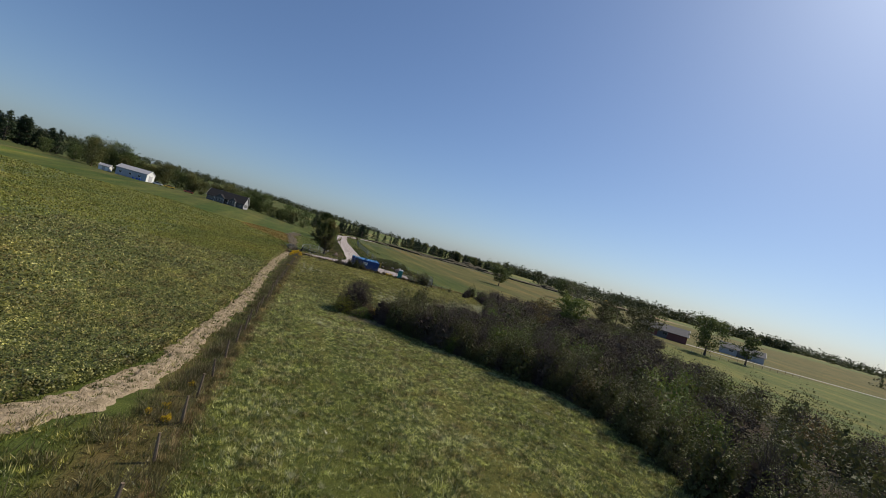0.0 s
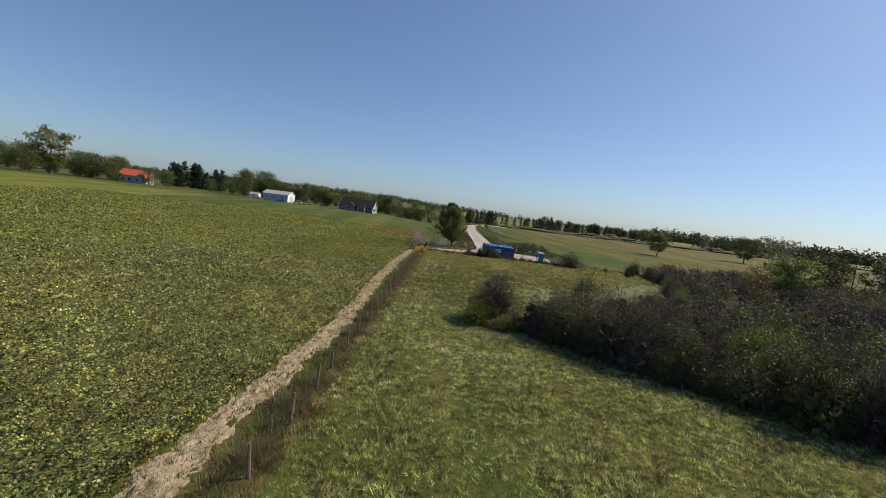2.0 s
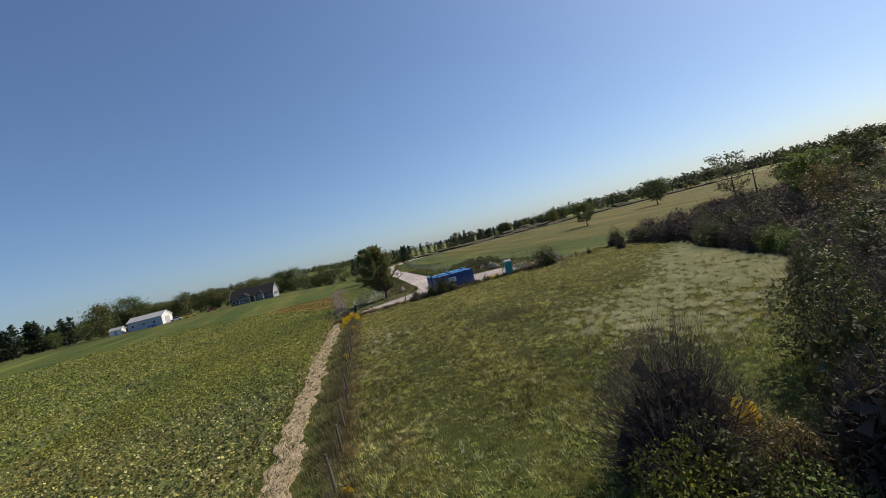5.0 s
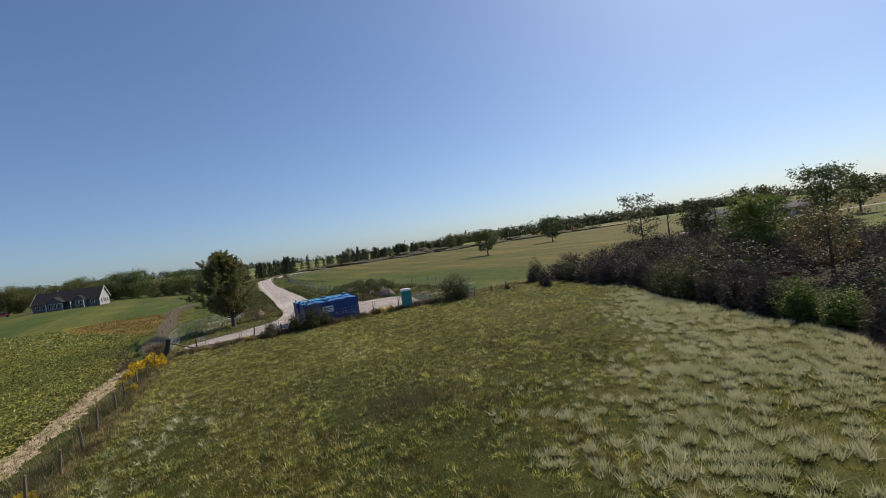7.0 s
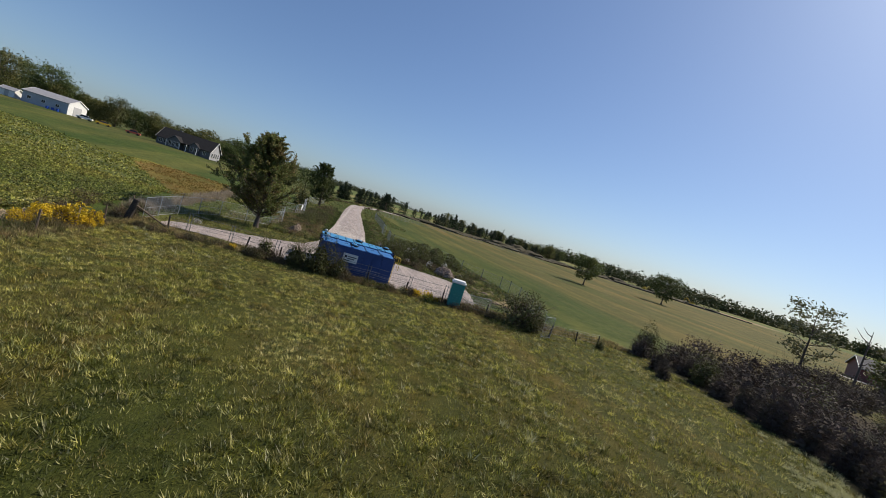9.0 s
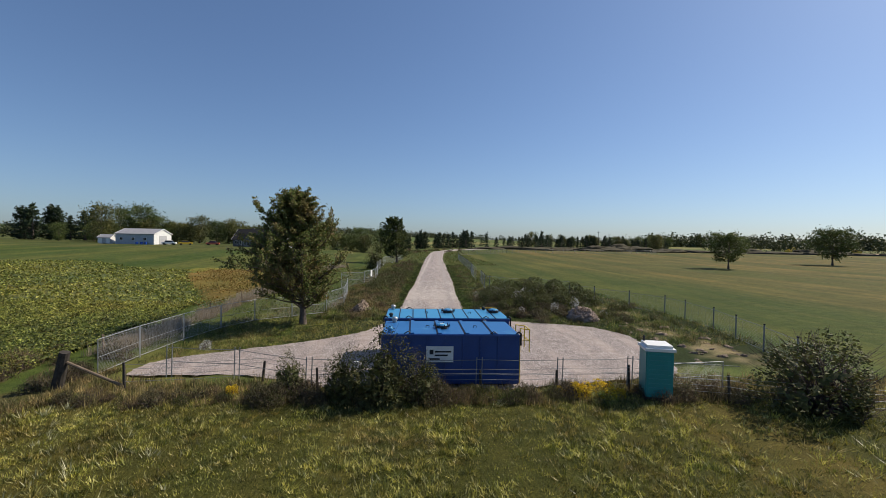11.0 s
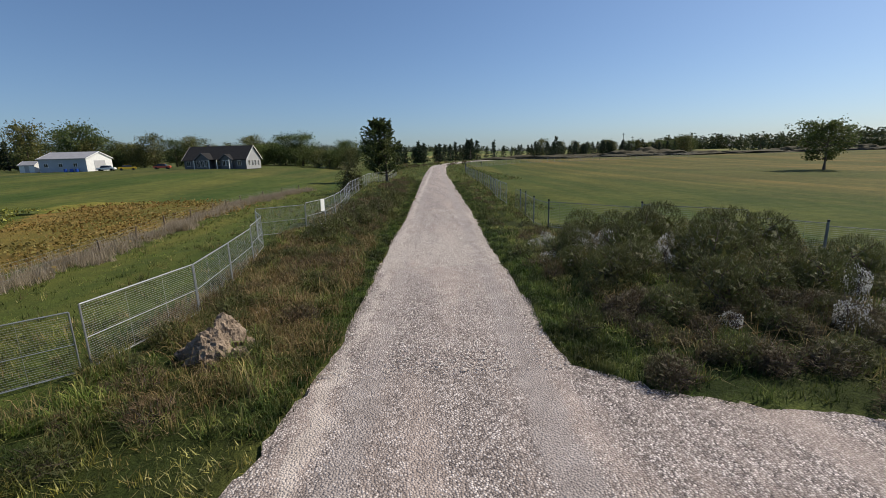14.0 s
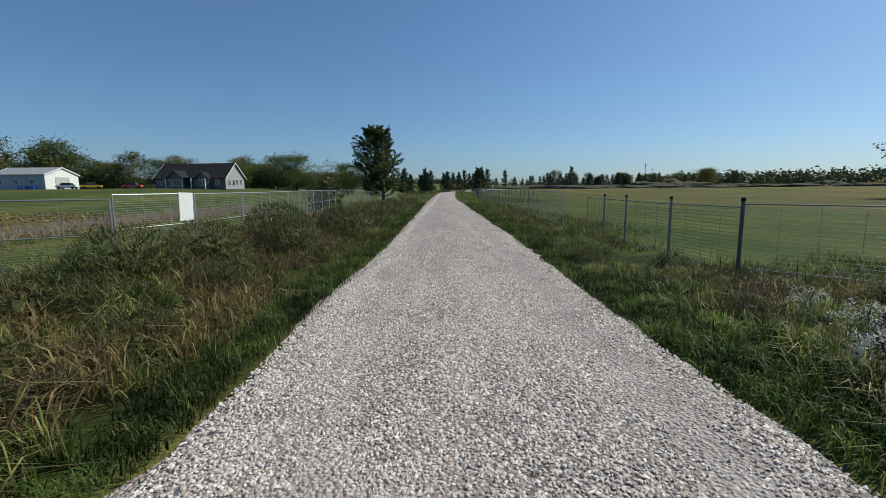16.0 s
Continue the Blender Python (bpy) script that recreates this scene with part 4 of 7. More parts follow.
KINDS = []
for i, (mt, lab) in enumerate(((SHRUB_GREY, "grey twiggy shrub of the thicket with few leaves"), (SHRUB_DARK, "dark-leaved dense shrub of the thicket"),
                               (SHRUB_GREEN, "green leafy shrub of the thicket"), (SHRUB_GREY, "purple-grey bare-twigged shrub of the thicket"),
                               (SHRUB_DARK, "dull green overgrown shrub of the thicket"), (SHRUB_RUST, "rusty autumn-tinted shrub of the thicket"))):
    grey = mt is SHRUB_GREY
    tw = 240 if grey else 60
    KINDS.append((shrub_meshes(100 + i, mt, 2100 if grey else 2300, 0.22 if grey else 0.13, tw, 2.0, 4.1, 0.11 if grey else 0.55, feather=grey, inner=420), shrub_meshes(200 + i, mt, 950, 0.16, tw // 5, 2.0, 3.4, inner=110), lab))


def make_thicket():
    r = np.random.default_rng(41)
    got = []
    for x, y in ((14.6, 54.3), (16.0, 52.9), (17.3, 51.2), (18.9, 49.6), (20.6, 48.0), (22.4, 46.4), (24.3, 44.7), (26.1, 43.0), (27.8, 41.2), (29.2, 38.4), (30.0, 35.2), (29.6, 31.4),
                 (28.9, 27.6), (28.3, 23.6), (27.8, 19.5), (15.8, 56.4), (18.2, 54.4), (20.4, 51.8), (22.6, 49.6), (24.8, 47.6), (27.0, 45.6), (29.2, 43.4), (31.2, 40.4), (32.0, 36.6), (20.6, 57.4), (19.3, 56.2), (21.6, 54.2), (23.6, 52.4), (25.8, 50.4), (28.0, 48.4), (30.2, 46.4), (32.6, 43.2), (24.2, 56.4), (26.6, 53.8), (29.0, 51.4), (31.2, 49.2),
                 (13.2, 54.4), (14.2, 52.2), (16.8, 49.9), (18.8, 48.0), (20.8, 46.2), (22.8, 44.2), (24.9, 42.2), (26.9, 40.4), (28.4, 36.8)):
        got.append((x - 0.7 + r.normal(0, 0.25), y - 0.8 + r.normal(0, 0.25), 2.5))
    for x, y, d in list(got)[:13]:
        for o in (0.0, 1.1):
            got.append((x - 1.0 - r.uniform(0, 0.5) + o * 0.7, y - 1.0 - r.uniform(0, 0.5) - o * 0.7, 0.5))
    north = np.array([(22, 60.0), (31.2, 68.6), (35.2, 71.6), (38.4, 78.2), (41.8, 86.4), (46.6, 93), (48.2, 104), (51, 112)])
    run = np.r_[0, np.cumsum(np.linalg.norm(np.diff(north, axis=0), axis=1))]
    for q in np.arange(0, run[-1], 2.5):
        got.append((float(np.interp(q, run, north[:, 0])), float(np.interp(q, run, north[:, 1])), 2.0))
    for _ in range(6000):
        x, y = r.uniform(10, 112), r.uniform(-4, 122)
        if not inside(np.array([x]), np.array([y]), HEDGE)[0]:
            continue
        d = float(hedge_dist_front(np.array([x]), np.array([y]))[0])
        if d < 0.9:
            continue
        gap = 2.8 if d < 6 else 4.4
        if any((x - a) ** 2 + (y - b) ** 2 < gap * gap for a, b, _ in got):
            continue
        got.append((x, y, d))
    for x, y, d in got:
        k = r.choice(6, p=[0.2, 0.34, 0.1, 0.12, 0.2, 0.04] if y < 59 else [0.38, 0.12, 0.03, 0.37, 0.07, 0.03])
        near, far, lab = KINDS[k]
        front = (d < 3.6 and x < 50 and x + y > 52) or (y < 44 and x < 36)
        s = r.uniform(0.8, 1.15) * (0.48 if d < 0.8 else 0.8 if d < 2.2 else 1.0) * (1.0 if front else 1.3)
        sz = s * r.uniform(0.85, 1.15) * (1.05 if y < 59 else 0.82)
        shrub(near if front else far, lab, placed(x, y, s, sz, r.uniform(0, 6.28)), "shrubs of the thicket")


make_thicket()

# the lone bush in the meadow: grey twigs with a yellow-green skirt, and the small bushes by the yard
shrub(shrub_meshes(301, SHRUB_GREY, 6200, 0.2, 700, 2.3, 4.2, 0.1, lump=0.2, feather=True, inner=380), "grey twiggy bush standing alone in the meadow", placed(9.4, 56.6, 1.0))
shrub(shrub_meshes(302, SHRUB_LIME, 2000, 0.11, 160, 1.4, 2.5, inner=60), "low yellow-green bush at the foot of the grey bush", placed(7.9, 54.7, 1.0))
shrub(shrub_meshes(308, SHRUB_GREEN, 1500, 0.1, 120, 1.3, 1.3, inner=60), "low olive-green growth before the grey bush", placed(9.8, 53.6, 1.0))
shrub(shrub_meshes(309, SHRUB_DARK, 1500, 0.12, 120, 1.4, 2.4, inner=120), "dark leafy bush leaning on the grey bush", placed(9.0, 55.0, 1.0))
shrub(shrub_meshes(307, SHRUB_LIME, 1300, 0.10, 120, 0.9, 2.5), "yellow-leaved shrub at the corner of the thicket", placed(13.2, 54.6, 1.0))
shrub(shrub_meshes(303, SHRUB_RUST, 1100, 0.12, 140, 1.0, 1.7), "low rust-coloured bush at the foot of the grey bush", placed(11.0, 54.8, 1.0))
shrub(shrub_meshes(304, SHRUB_DARK, 3800, 0.16, 160, 1.7, 5.2, lump=0.5), "tall dark green buckthorn at the edge of the thicket", placed(17.8, 58.6, 1.0))
shrub(shrub_meshes(305, SHRUB_DARK, 3200, 0.11, 250, 1.8, 3.0, inner=150), "round dark bush beside the portable toilet", placed(33.6, 110.4, 1.45, 1.12))
for x, y, s, k in ((16.2, 111.4, 0.72, 1), (14.6, 112.0, 0.55, 4), (17.7, 111.8, 0.5, 4), (12.2, 112.8, 0.42, 1), (43.4, 104.6, 0.42, 0), (45.2, 107.2, 0.55, 3), (46.8, 111.3, 0.6, 0),
                   (48.6, 112.6, 0.8, 1), (41.0, 109.6, 0.25, 4)):
    shrub(KINDS[k][0], "scrubby dark bush along the yard fence", placed(x, y, s, s * 1.0, x), "bushes along the yard fence")
shrub(KINDS[1][0], "dark rounded bush beside the lawn fence", placed(9.4, 184, 1.25, 1.1, 2))
GOLD_CLUMP = shrub_meshes(306, GOLD, 1000, 0.115, 50, 0.75, 1.05, slim=0.55, lump=0.5)
for x, y, s in ((1.9, 107.4, 1.25), (1.3, 106.1, 1.1), (2.5, 108.9, 0.95), (1.0, 104.9, 0.75), (2.7, 107.9, 0.6), (0.7, 103.2, 0.4), (-2.6, 25.4, 0.3), (-2.3, 24.3, 0.28), (-3.1, 24.8, 0.25), (-2.2, 28.2, 0.25), (0.5, 62, 0.3), (12.0, 57.2, 0.75), (12.6, 57.6, 0.6),
                (24.4, 112.0, 0.7), (25.4, 111.8, 0.75), (23.7, 112.2, 0.45), (26.2, 112.0, 0.4), (9.9, 112.6, 0.4), (0.9, 84, 0.5), (1.8, 100, 0.5)):
    shrub(GOLD_CLUMP, "clump of yellow flowering goldenrod", placed(x, y, s, s * 1.1, x * 3), "goldenrod clumps", "goldenrod", "wildflower")

BALL = shrub_meshes(319, WEED_GREY, 2600, 0.15, 16, 1.0, 1.3, slim=0.11, lump=0.1, feather=True, inner=110, shell=0.8)
MUG = shrub_meshes(311, WEED_GREY, 1150, 0.2, 24, 1.1, 1.25, slim=0.1, lump=0.2, feather=True, inner=70)
SEED = shrub_meshes(312, WEED_BROWN, 700, 0.19, 24, 1.0, 1.0, slim=0.13, lump=0.45, feather=True)
DUSK = shrub_meshes(320, DEADWEED, 900, 0.2, 40, 1.0, 1.0, slim=0.12, lump=0.45, feather=True, inner=60)
GREENW = shrub_meshes(313, VERGE, 700, 0.22, 16, 1.0, 0.9, slim=0.1, lump=0.4, feather=True)
LITE = [shrub_meshes(315 + i, m, 330, 0.3, 8, 1.1, 1.1, slim=0.2, lump=0.4, feather=True) for i, m in enumerate((WEED_GREY, WEED_BROWN, VERGE))]
ASTERS = shrub_meshes(314, ASTER, 950, 0.045, 24, 0.75, 0.6, lump=0.6, shell=0.8)


def weed_mass(name, spots, mat, label):
    """Weeds too far off to be told apart: one mesh."""
    V, F, k = [], [], 0
    for me, at in spots:
        v, f = np.empty(3 * len(me.vertices)), np.empty(len(me.loops), int)
        me.vertices.foreach_get("co", v)
        me.loops.foreach_get("vertex_index", f)
        a = np.array(at)
        V.append(v.reshape(-1, 3) @ a[:3, :3].T + a[:3, 3])
        F.append(f.reshape(-1, 3) + k)
        k += len(me.vertices)
    tagged(put(name, raw_mesh(name, np.concatenate(V), np.concatenate(F), mat)), label, "weeds", kind="stuff")


def make_weeds():
    r = np.random.default_rng(51)
    far = {0: [], 1: [], 2: []}
    # heap of weeds right of the lane
    spots = []
    for _ in range(420):
        x, y = r.normal(29.5, 4.2), r.normal(138.5, 5.2)
        if x < edge_x(ROAD_R, y) + 1.0 or y < 128.3 or inside(np.array([x]), np.array([y]), YARD)[0] or x > 40.5:
            continue
        if x + 1.5 > 27.2 and y > 150 - (x - 27) * 1.1:
            continue
        if any((x - a) ** 2 + (y - b) ** 2 < 2.6 for a, b in spots):
            continue
        spots.append((x, y))
    for x, y in spots:
        m, lab = [(MUG, "grey-green mugwort bush on the weedy bank"), (SEED, "brown seeded weeds on the weedy bank"), (GREENW, "bushy green weeds on the weedy bank")][r.choice(3, p=[0.7, 0.15, 0.15])]
        near = math.hypot(x - 29, y - 138.5) < 5
        shrub(m, lab, placed(x, y, r.uniform(0.75, 1.15) * (1.05 if near else 0.7), r.uniform(0.8, 1.3) * (1.0 if near else 0.6), r.uniform(0, 6)), "weeds on the bank", "weed_bush", "weeds")
    for x, y, s, t in ((25.4, 136.6, 1.15, 1.2), (27.4, 139.4, 1.3, 1.35), (29.8, 137.2, 1.3, 1.4), (32.4, 139.8, 1.4, 1.6), (31.4, 144.0, 1.5, 1.7), (35.0, 140.6, 1.4, 1.55), (27.8, 134.0, 1.1, 1.2), (28.6, 143.0, 1.2, 1.4),
                       (34.6, 136.0, 1.2, 1.3), (25.8, 133.4, 0.9, 0.8), (27.6, 144.8, 1.25, 1.45), (29.8, 142.4, 1.3, 1.5), (26.2, 142.2, 1.0, 1.1), (33.2, 142.0, 1.3, 1.5), (24.8, 138.6, 0.9, 0.9), (26.6, 137.0, 1.1, 1.1), (31.6, 134.6, 1.1, 1.1), (29.6, 134.4, 1.0, 0.9), (25.6, 140.6, 0.95, 1.0)):
        shrub(BALL, "rounded grey-green mugwort bush on the weedy bank", placed(x, y, s, t, x), "weeds on the bank", "weed_bush", "weeds")
    for x, y in ((24.5, 143.9), (24.2, 140.5), (26.6, 142.7), (31.3, 140.5), (29.5, 138.2), (29.0, 139.0), (28.0, 137.4), (29.8, 131.8), (26.7, 141.5), (27.8, 141.8), (25.9, 140.6), (25.7, 145.1),
                 (32.6, 134.0), (25.0, 139.0), (27.0, 140.1)):
        shrub(ASTERS, "clump of small white asters", placed(x, y, 0.8, (0.75 if y > 143 else 1.6) if x > 25.2 else 0.9, x), "aster clumps", "aster", "wildflower")
    for i, (x, y, s) in enumerate(((26.4, 131.6, 0.5), (28.2, 132.0, 0.6), (30.2, 131.8, 0.55), (32.8, 131.8, 0.6), (33.8, 130.2, 0.5), (34.9, 128.6, 0.5), (33.4, 133.2, 0.7), (24.8, 132.6, 0.45), (35.6, 131.0, 0.6), (29.2, 130.9, 0.35))):
        m, lab = ((GREENW, "low green weeds at the edge of the yard"), (MUG, "small mugwort bush at the edge of the yard"), (SEED, "low brown weeds at the edge of the yard"))[i % 3]
        shrub(m, lab, placed(x, y, s, s, x), "weeds on the bank", "weed_bush", "weeds")
    for i in range(44):
        x, y, q = r.uniform(23.6, 31.0), r.uniform(129.9, 135.2), r.uniform(0.45, 0.85)
        shrub(DUSK, "dark brown dying weeds at the foot of the bank", placed(x, y, q, q * 0.85, i), "weeds on the bank", "weed_bush", "weeds")
    for x, y in ((32.2, 132.6), (34.4, 131.6), (27.2, 132.4)):
        shrub(ASTERS, "clump of small white asters", placed(x, y, 0.55, 0.7, x), "aster clumps", "aster", "wildflower")
    # left bank, a long row between fence and lane
    for y in np.arange(128.5, 212, 1.3):
        for _ in range(2):
            x = edge_x(ROAD_L, y) - r.uniform(1.3, 5.2)
            if x < 11.2 and r.random() < 0.4:
                continue
            m, lab = [(MUG, "grey-green mugwort bush beside the lane"), (SEED, "brown seeded weeds beside the lane"), (GREENW, "bushy green weeds beside the lane")][r.choice(3, p=[0.5, 0.25, 0.25])]
            s = r.uniform(0.45, 0.95) * (0.8 if y < 140 else 1.0 if y < 146 else 1.2)
            at = placed(x, y, s, s * r.uniform(0.7, 1.1), r.uniform(0, 6))
            if y > 160:
                k = (MUG, SEED, GREENW).index(m)
                far[k].append((LITE[k][1], at))
            else:
                shrub(m, lab, at, "weeds beside the lane", "weed_bush", "weeds")
    for i in range(34):
        y, q = r.uniform(133.5, 149.5), r.uniform(0.4, 0.75)
        x = r.uniform(10.6, edge_x(ROAD_L, y) - 1.3)
        m, lab = ((SEED, "rust-brown seeded weeds on the bank beside the lane"), (DUSK, "dark brown dying weeds on the bank beside the lane"), (MUG, "grey-green mugwort on the bank beside the lane"))[i % 3]
        shrub(m, lab, placed(x, y, q, q, i), "weeds beside the lane", "weed_bush", "weeds")
    for x, y, s in ((12.9, 148.4, 1.15), (13.4, 150.6, 1.1), (14.6, 153.6, 1.1), (13.4, 156.4, 1.3), (15.2, 159.5, 1.2), (14.6, 148.4, 0.6), (12.9, 152.4, 0.7), (12.4, 143.6, 0.42)):
        shrub(BALL, "rounded grey-green mugwort bush beside the lane", placed(x, y, s * 1.1, s, y), "weeds beside the lane", "weed_bush", "weeds")
    for x, y, s in ((12.2, 141.6, 0.75), (13.0, 139.6, 0.7), (11.9, 138.2, 0.7), (14.3, 144.8, 0.55), (11.6, 144.9, 0.8)):
        shrub(SEED, "rust-brown seeded dock beside the lane", placed(x, y, s, s * 0.8, y), "weeds beside the lane", "weed_bush", "weeds")
    for y in np.arange(150, 208, 2.2):
        x = edge_x(ROAD_R, y) + r.uniform(1.2, 3.6)
        s = r.uniform(0.25, 0.5)
        k = 1 if r.random() < 0.5 else 2
        far[k].append((LITE[k][1], placed(x, y, s, s, y)))
    for x, y, s in ((12.5, 133.9, 0.8), (12.9, 135.8, 0.4), (5.4, 119.9, 0.7), (5.0, 121, 0.5), (26.0, 146.4, 0.7)):
        shrub(ASTERS, "clump of small white asters", placed(x, y, s, s, x), "aster clumps", "aster", "wildflower")
    # brown weeds along the yard's front and behind the leaning gatepost
    for i in range(70):
        x = r.uniform(3.4, 31.5)
        y, q = 111.9 + r.normal(0, 0.35) - 0.04 * max(0.0, x - 26) * (x - 26) * 0.3, r.uniform(0.5, 0.95) * (0.65 if x < 11 else 1.0)
        m, lab = ((DUSK, "dark brown dying weeds along the yard fence"), (SEED, "brown seeded weeds along the yard fence"), (GREENW, "low green weeds along the yard fence"))[(0, 0, 1, 0, 2)[i % 5]]
        shrub(m, lab, placed(x, y, q, q, i), "weeds along the yard fence", "weed_bush", "weeds")
    for i in range(26):
        x, y, q = r.uniform(-2.2, 2.6), r.uniform(108.6, 119.5), r.uniform(0.45, 0.9)
        m, lab = ((DUSK, "dark brown dying weeds at the field's corner"), (SEED, "brown seeded weeds at the field's corner"))[i % 2]
        shrub(m, lab, placed(x, y, q, q, i), "weeds at the field's corner", "weed_bush", "weeds")
    # weed cover where the lane bends away
    for _ in range(40):
        x, y = r.uniform(14, 48), r.uniform(292, 330)
        s = r.uniform(0.8, 1.5)
        k = 1 if r.random() < 0.5 else 0
        far[k].append((LITE[k][1], placed(x, y, s, s * 0.8, y)))
    weed_mass("far_mugwort", far[0], WEED_GREY, "distant grey-green mugwort beside the lane")
    weed_mass("far_brown_weeds", far[1], WEED_BROWN, "distant brown weeds beside the lane")
    weed_mass("far_green_weeds", far[2], VERGE, "distant green weeds beside the lane")


make_weeds()

# ---------------------------------------------------------------- trees
MAPLE = leaves("maple_leaves", [(0.075, 0.11, 0.028), (0.12, 0.155, 0.038), (0.17, 0.195, 0.055), (0.25, 0.16, 0.09)], 0.4, 0.32, drifts=[(0.09, 0.135, 0.032), (0.14, 0.165, 0.045), (0.26, 0.15, 0.085)])
TREE_GREEN = leaves("tree_leaves", [(0.05, 0.078, 0.024), (0.08, 0.115, 0.032), (0.12, 0.15, 0.042), (0.15, 0.16, 0.048)], 0.12, 0.25)
TREE_YELLOW = leaves("tree_leaves_turning", [(0.065, 0.08, 0.025), (0.10, 0.112, 0.034), (0.14, 0.14, 0.042), (0.175, 0.145, 0.048)], 0.12, 0.25)
FARWOOD = leaves("far_wood_leaves", [(0.046, 0.062, 0.026), (0.062, 0.08, 0.032), (0.085, 0.098, 0.04), (0.10, 0.098, 0.04)], 0.02, 0.15)
CONIFER = leaves("conifer_needles", [(0.022, 0.038, 0.02), (0.034, 0.055, 0.026), (0.05, 0.072, 0.032), (0.045, 0.058, 0.028)], 0.2, 0.1)
WILLOW = leaves("willow_leaves", [(0.09, 0.10, 0.05), (0.13, 0.135, 0.07), (0.17, 0.165, 0.09)], 0.2, 0.3)


def crown_radius(t, shape):
    """The crown's outline: its width at the height t (0 to 1)."""
    if shape == "cone":
        return (1 - t) ** 0.8 * (0.35 + 0.65 * min(1, t / 0.12))
    if shape == "drop":
        return (1 - t) ** 0.7 * min(1.0, 0.62 + t * 2.0)
    if shape == "egg":
        return math.sin(math.pi * min(1, t ** 0.62 * 0.96 + 0.02)) ** 0.75
    if shape == "vase":
        return 0.25 + 0.85 * math.sin(math.pi * min(1, 0.12 + t * 0.8)) * t ** 0.4
    return math.sin(math.pi * min(1, t * 0.93 + 0.05)) ** 0.6


def tree_meshes(seed, h, rad, clear, limbs, per, leaf, mat, shape="round", sweep=(0, 0), trunk=0.025, bark=BARK, rise=0.45, spray=0.16, twigs=True, jag=0.17, skew=(0, 0), lift=0.0):
    """A tree: tapered trunk with limbs and twigs, and leaves in sprays about the twigs."""
    r = np.random.default_rng(seed)
    paths, pts, dirs = [], [], []
    top = np.array([sweep[0] * 0.3, sweep[1] * 0.3, h * 0.93])
    tt = np.linspace(0, 1, 7)
    axis_pts = np.stack([top[0] * tt ** 2, top[1] * tt ** 2, top[2] * tt], 1) + r.normal(0, 0.006 * h, (7, 3)) * tt[:, None]
    paths.append((axis_pts, trunk * h * (1 - 0.92 * tt) + 0.008 + 0.012 * h * np.exp(-tt * 40)))
    for i in range(limbs):
        t = (i + r.random()) / limbs
        z0 = clear + (h * 0.93 - clear) * t * 0.93
        a = i * 2.4 + r.normal(0, 0.4)
        rr = rad * crown_radius(t, shape) * r.uniform(0.95 - jag, 0.95 + jag)
        z1 = z0 + rr * rise * (0.5 + t) + r.normal(0, 0.03 * h)
        b = np.array([np.interp(z0, axis_pts[:, 2], axis_pts[:, 0]), np.interp(z0, axis_pts[:, 2], axis_pts[:, 1]), z0])
        wide = crown_radius(t, shape)
        e = np.array([math.cos(a) * rr + sweep[0] * t + skew[0] * wide, math.sin(a) * rr + sweep[1] * t + skew[1] * wide, min(z1, h * 1.02)])
        m1 = b * 0.6 + e * 0.4 + [0, 0, -0.03 * rr]
        w = trunk * h * 0.42 * (1 - 0.7 * t) + 0.006
        paths.append(([b, m1, e], [w, w * 0.6, 0.006]))
        nsub = max(3, int(4 + 5 * rr / max(rad, 0.1)))
        for s in range(nsub):
            u = r.uniform(0.25, 1.0)
            o = b * (1 - u) + e * u
            d = r.normal(size=3) * [1, 1, 0.6] + [math.cos(a) * 0.8, math.sin(a) * 0.8, 0.5 * rise + 0.2 + lift]
            d /= np.linalg.norm(d)
            ln = rad * r.uniform(0.18, 0.42) * (0.6 + 0.4 * crown_radius(t, shape))
            q = o + d * ln
            if twigs:
                paths.append(([o, (o + q) / 2 + r.normal(0, 0.02 * rad, 3), q], [w * 0.35 + 0.004, w * 0.2 + 0.003, 0.003]))
            k = max(4, per // (limbs * nsub))
            c = o + (q - o) * r.uniform(0.1, 1.12, (k, 1)) + r.normal(0, spray * rad * 0.55, (k, 3)) * [1, 1, 0.7]
            pts.append(c)
            dirs.append(np.broadcast_to(d, c.shape))
    p, d = np.concatenate(pts), np.concatenate(dirs)
    v, f = leaf_quads(p, leaf * r.uniform(0.65, 1.35, len(p)), 0.55, 0.7, r, d, leaf > 0.34)
    v2, f2 = tubes(paths[:1 + limbs * 12] if not twigs else paths, (5 if twigs else 3))
    return raw_mesh("trunk", v2, f2, bark, True), raw_mesh("crown", v, f, mat)


def tree(meshes, label, at, group=""):
    ob = thing("tree", label, "tree", at, group)
    put("trunk", meshes[0], ob)
    put("crown", meshes[1], ob)
    return ob


tree(tree_meshes(401, 10.4, 4.1, 1.1, 120, 62000, 0.145, MAPLE, "drop", (-0.7, -0.1), 0.018, rise=0.78, spray=0.042, jag=0.32, skew=(-1.0, -0.45), lift=0.6), "wind-swept maple turning bronze beside the gravel yard", placed(9.1, 127.3))
tree(tree_meshes(402, 13.4, 4.9, 0.9, 80, 20000, 0.29, TREE_GREEN, "drop", (-1.4, 0), 0.016, rise=0.75, spray=0.045, jag=0.34, skew=(-0.6, 0), lift=0.5), "wind-swept dark green tree beside the lane", placed(12.9, 212))
tree(tree_meshes(403, 9.8, 5.6, 2.0, 26, 5200, 0.42, TREE_GREEN, "round", (0.3, 0), 0.02), "round-crowned tree alone in the mown field", placed(104.2, 207.9))
tree(tree_meshes(404, 12.5, 7.2, 2.2, 26, 5200, 0.55, TREE_GREEN, "round", (0, 0), 0.02), "broad green tree at the far side of the mown field", placed(166, 238))
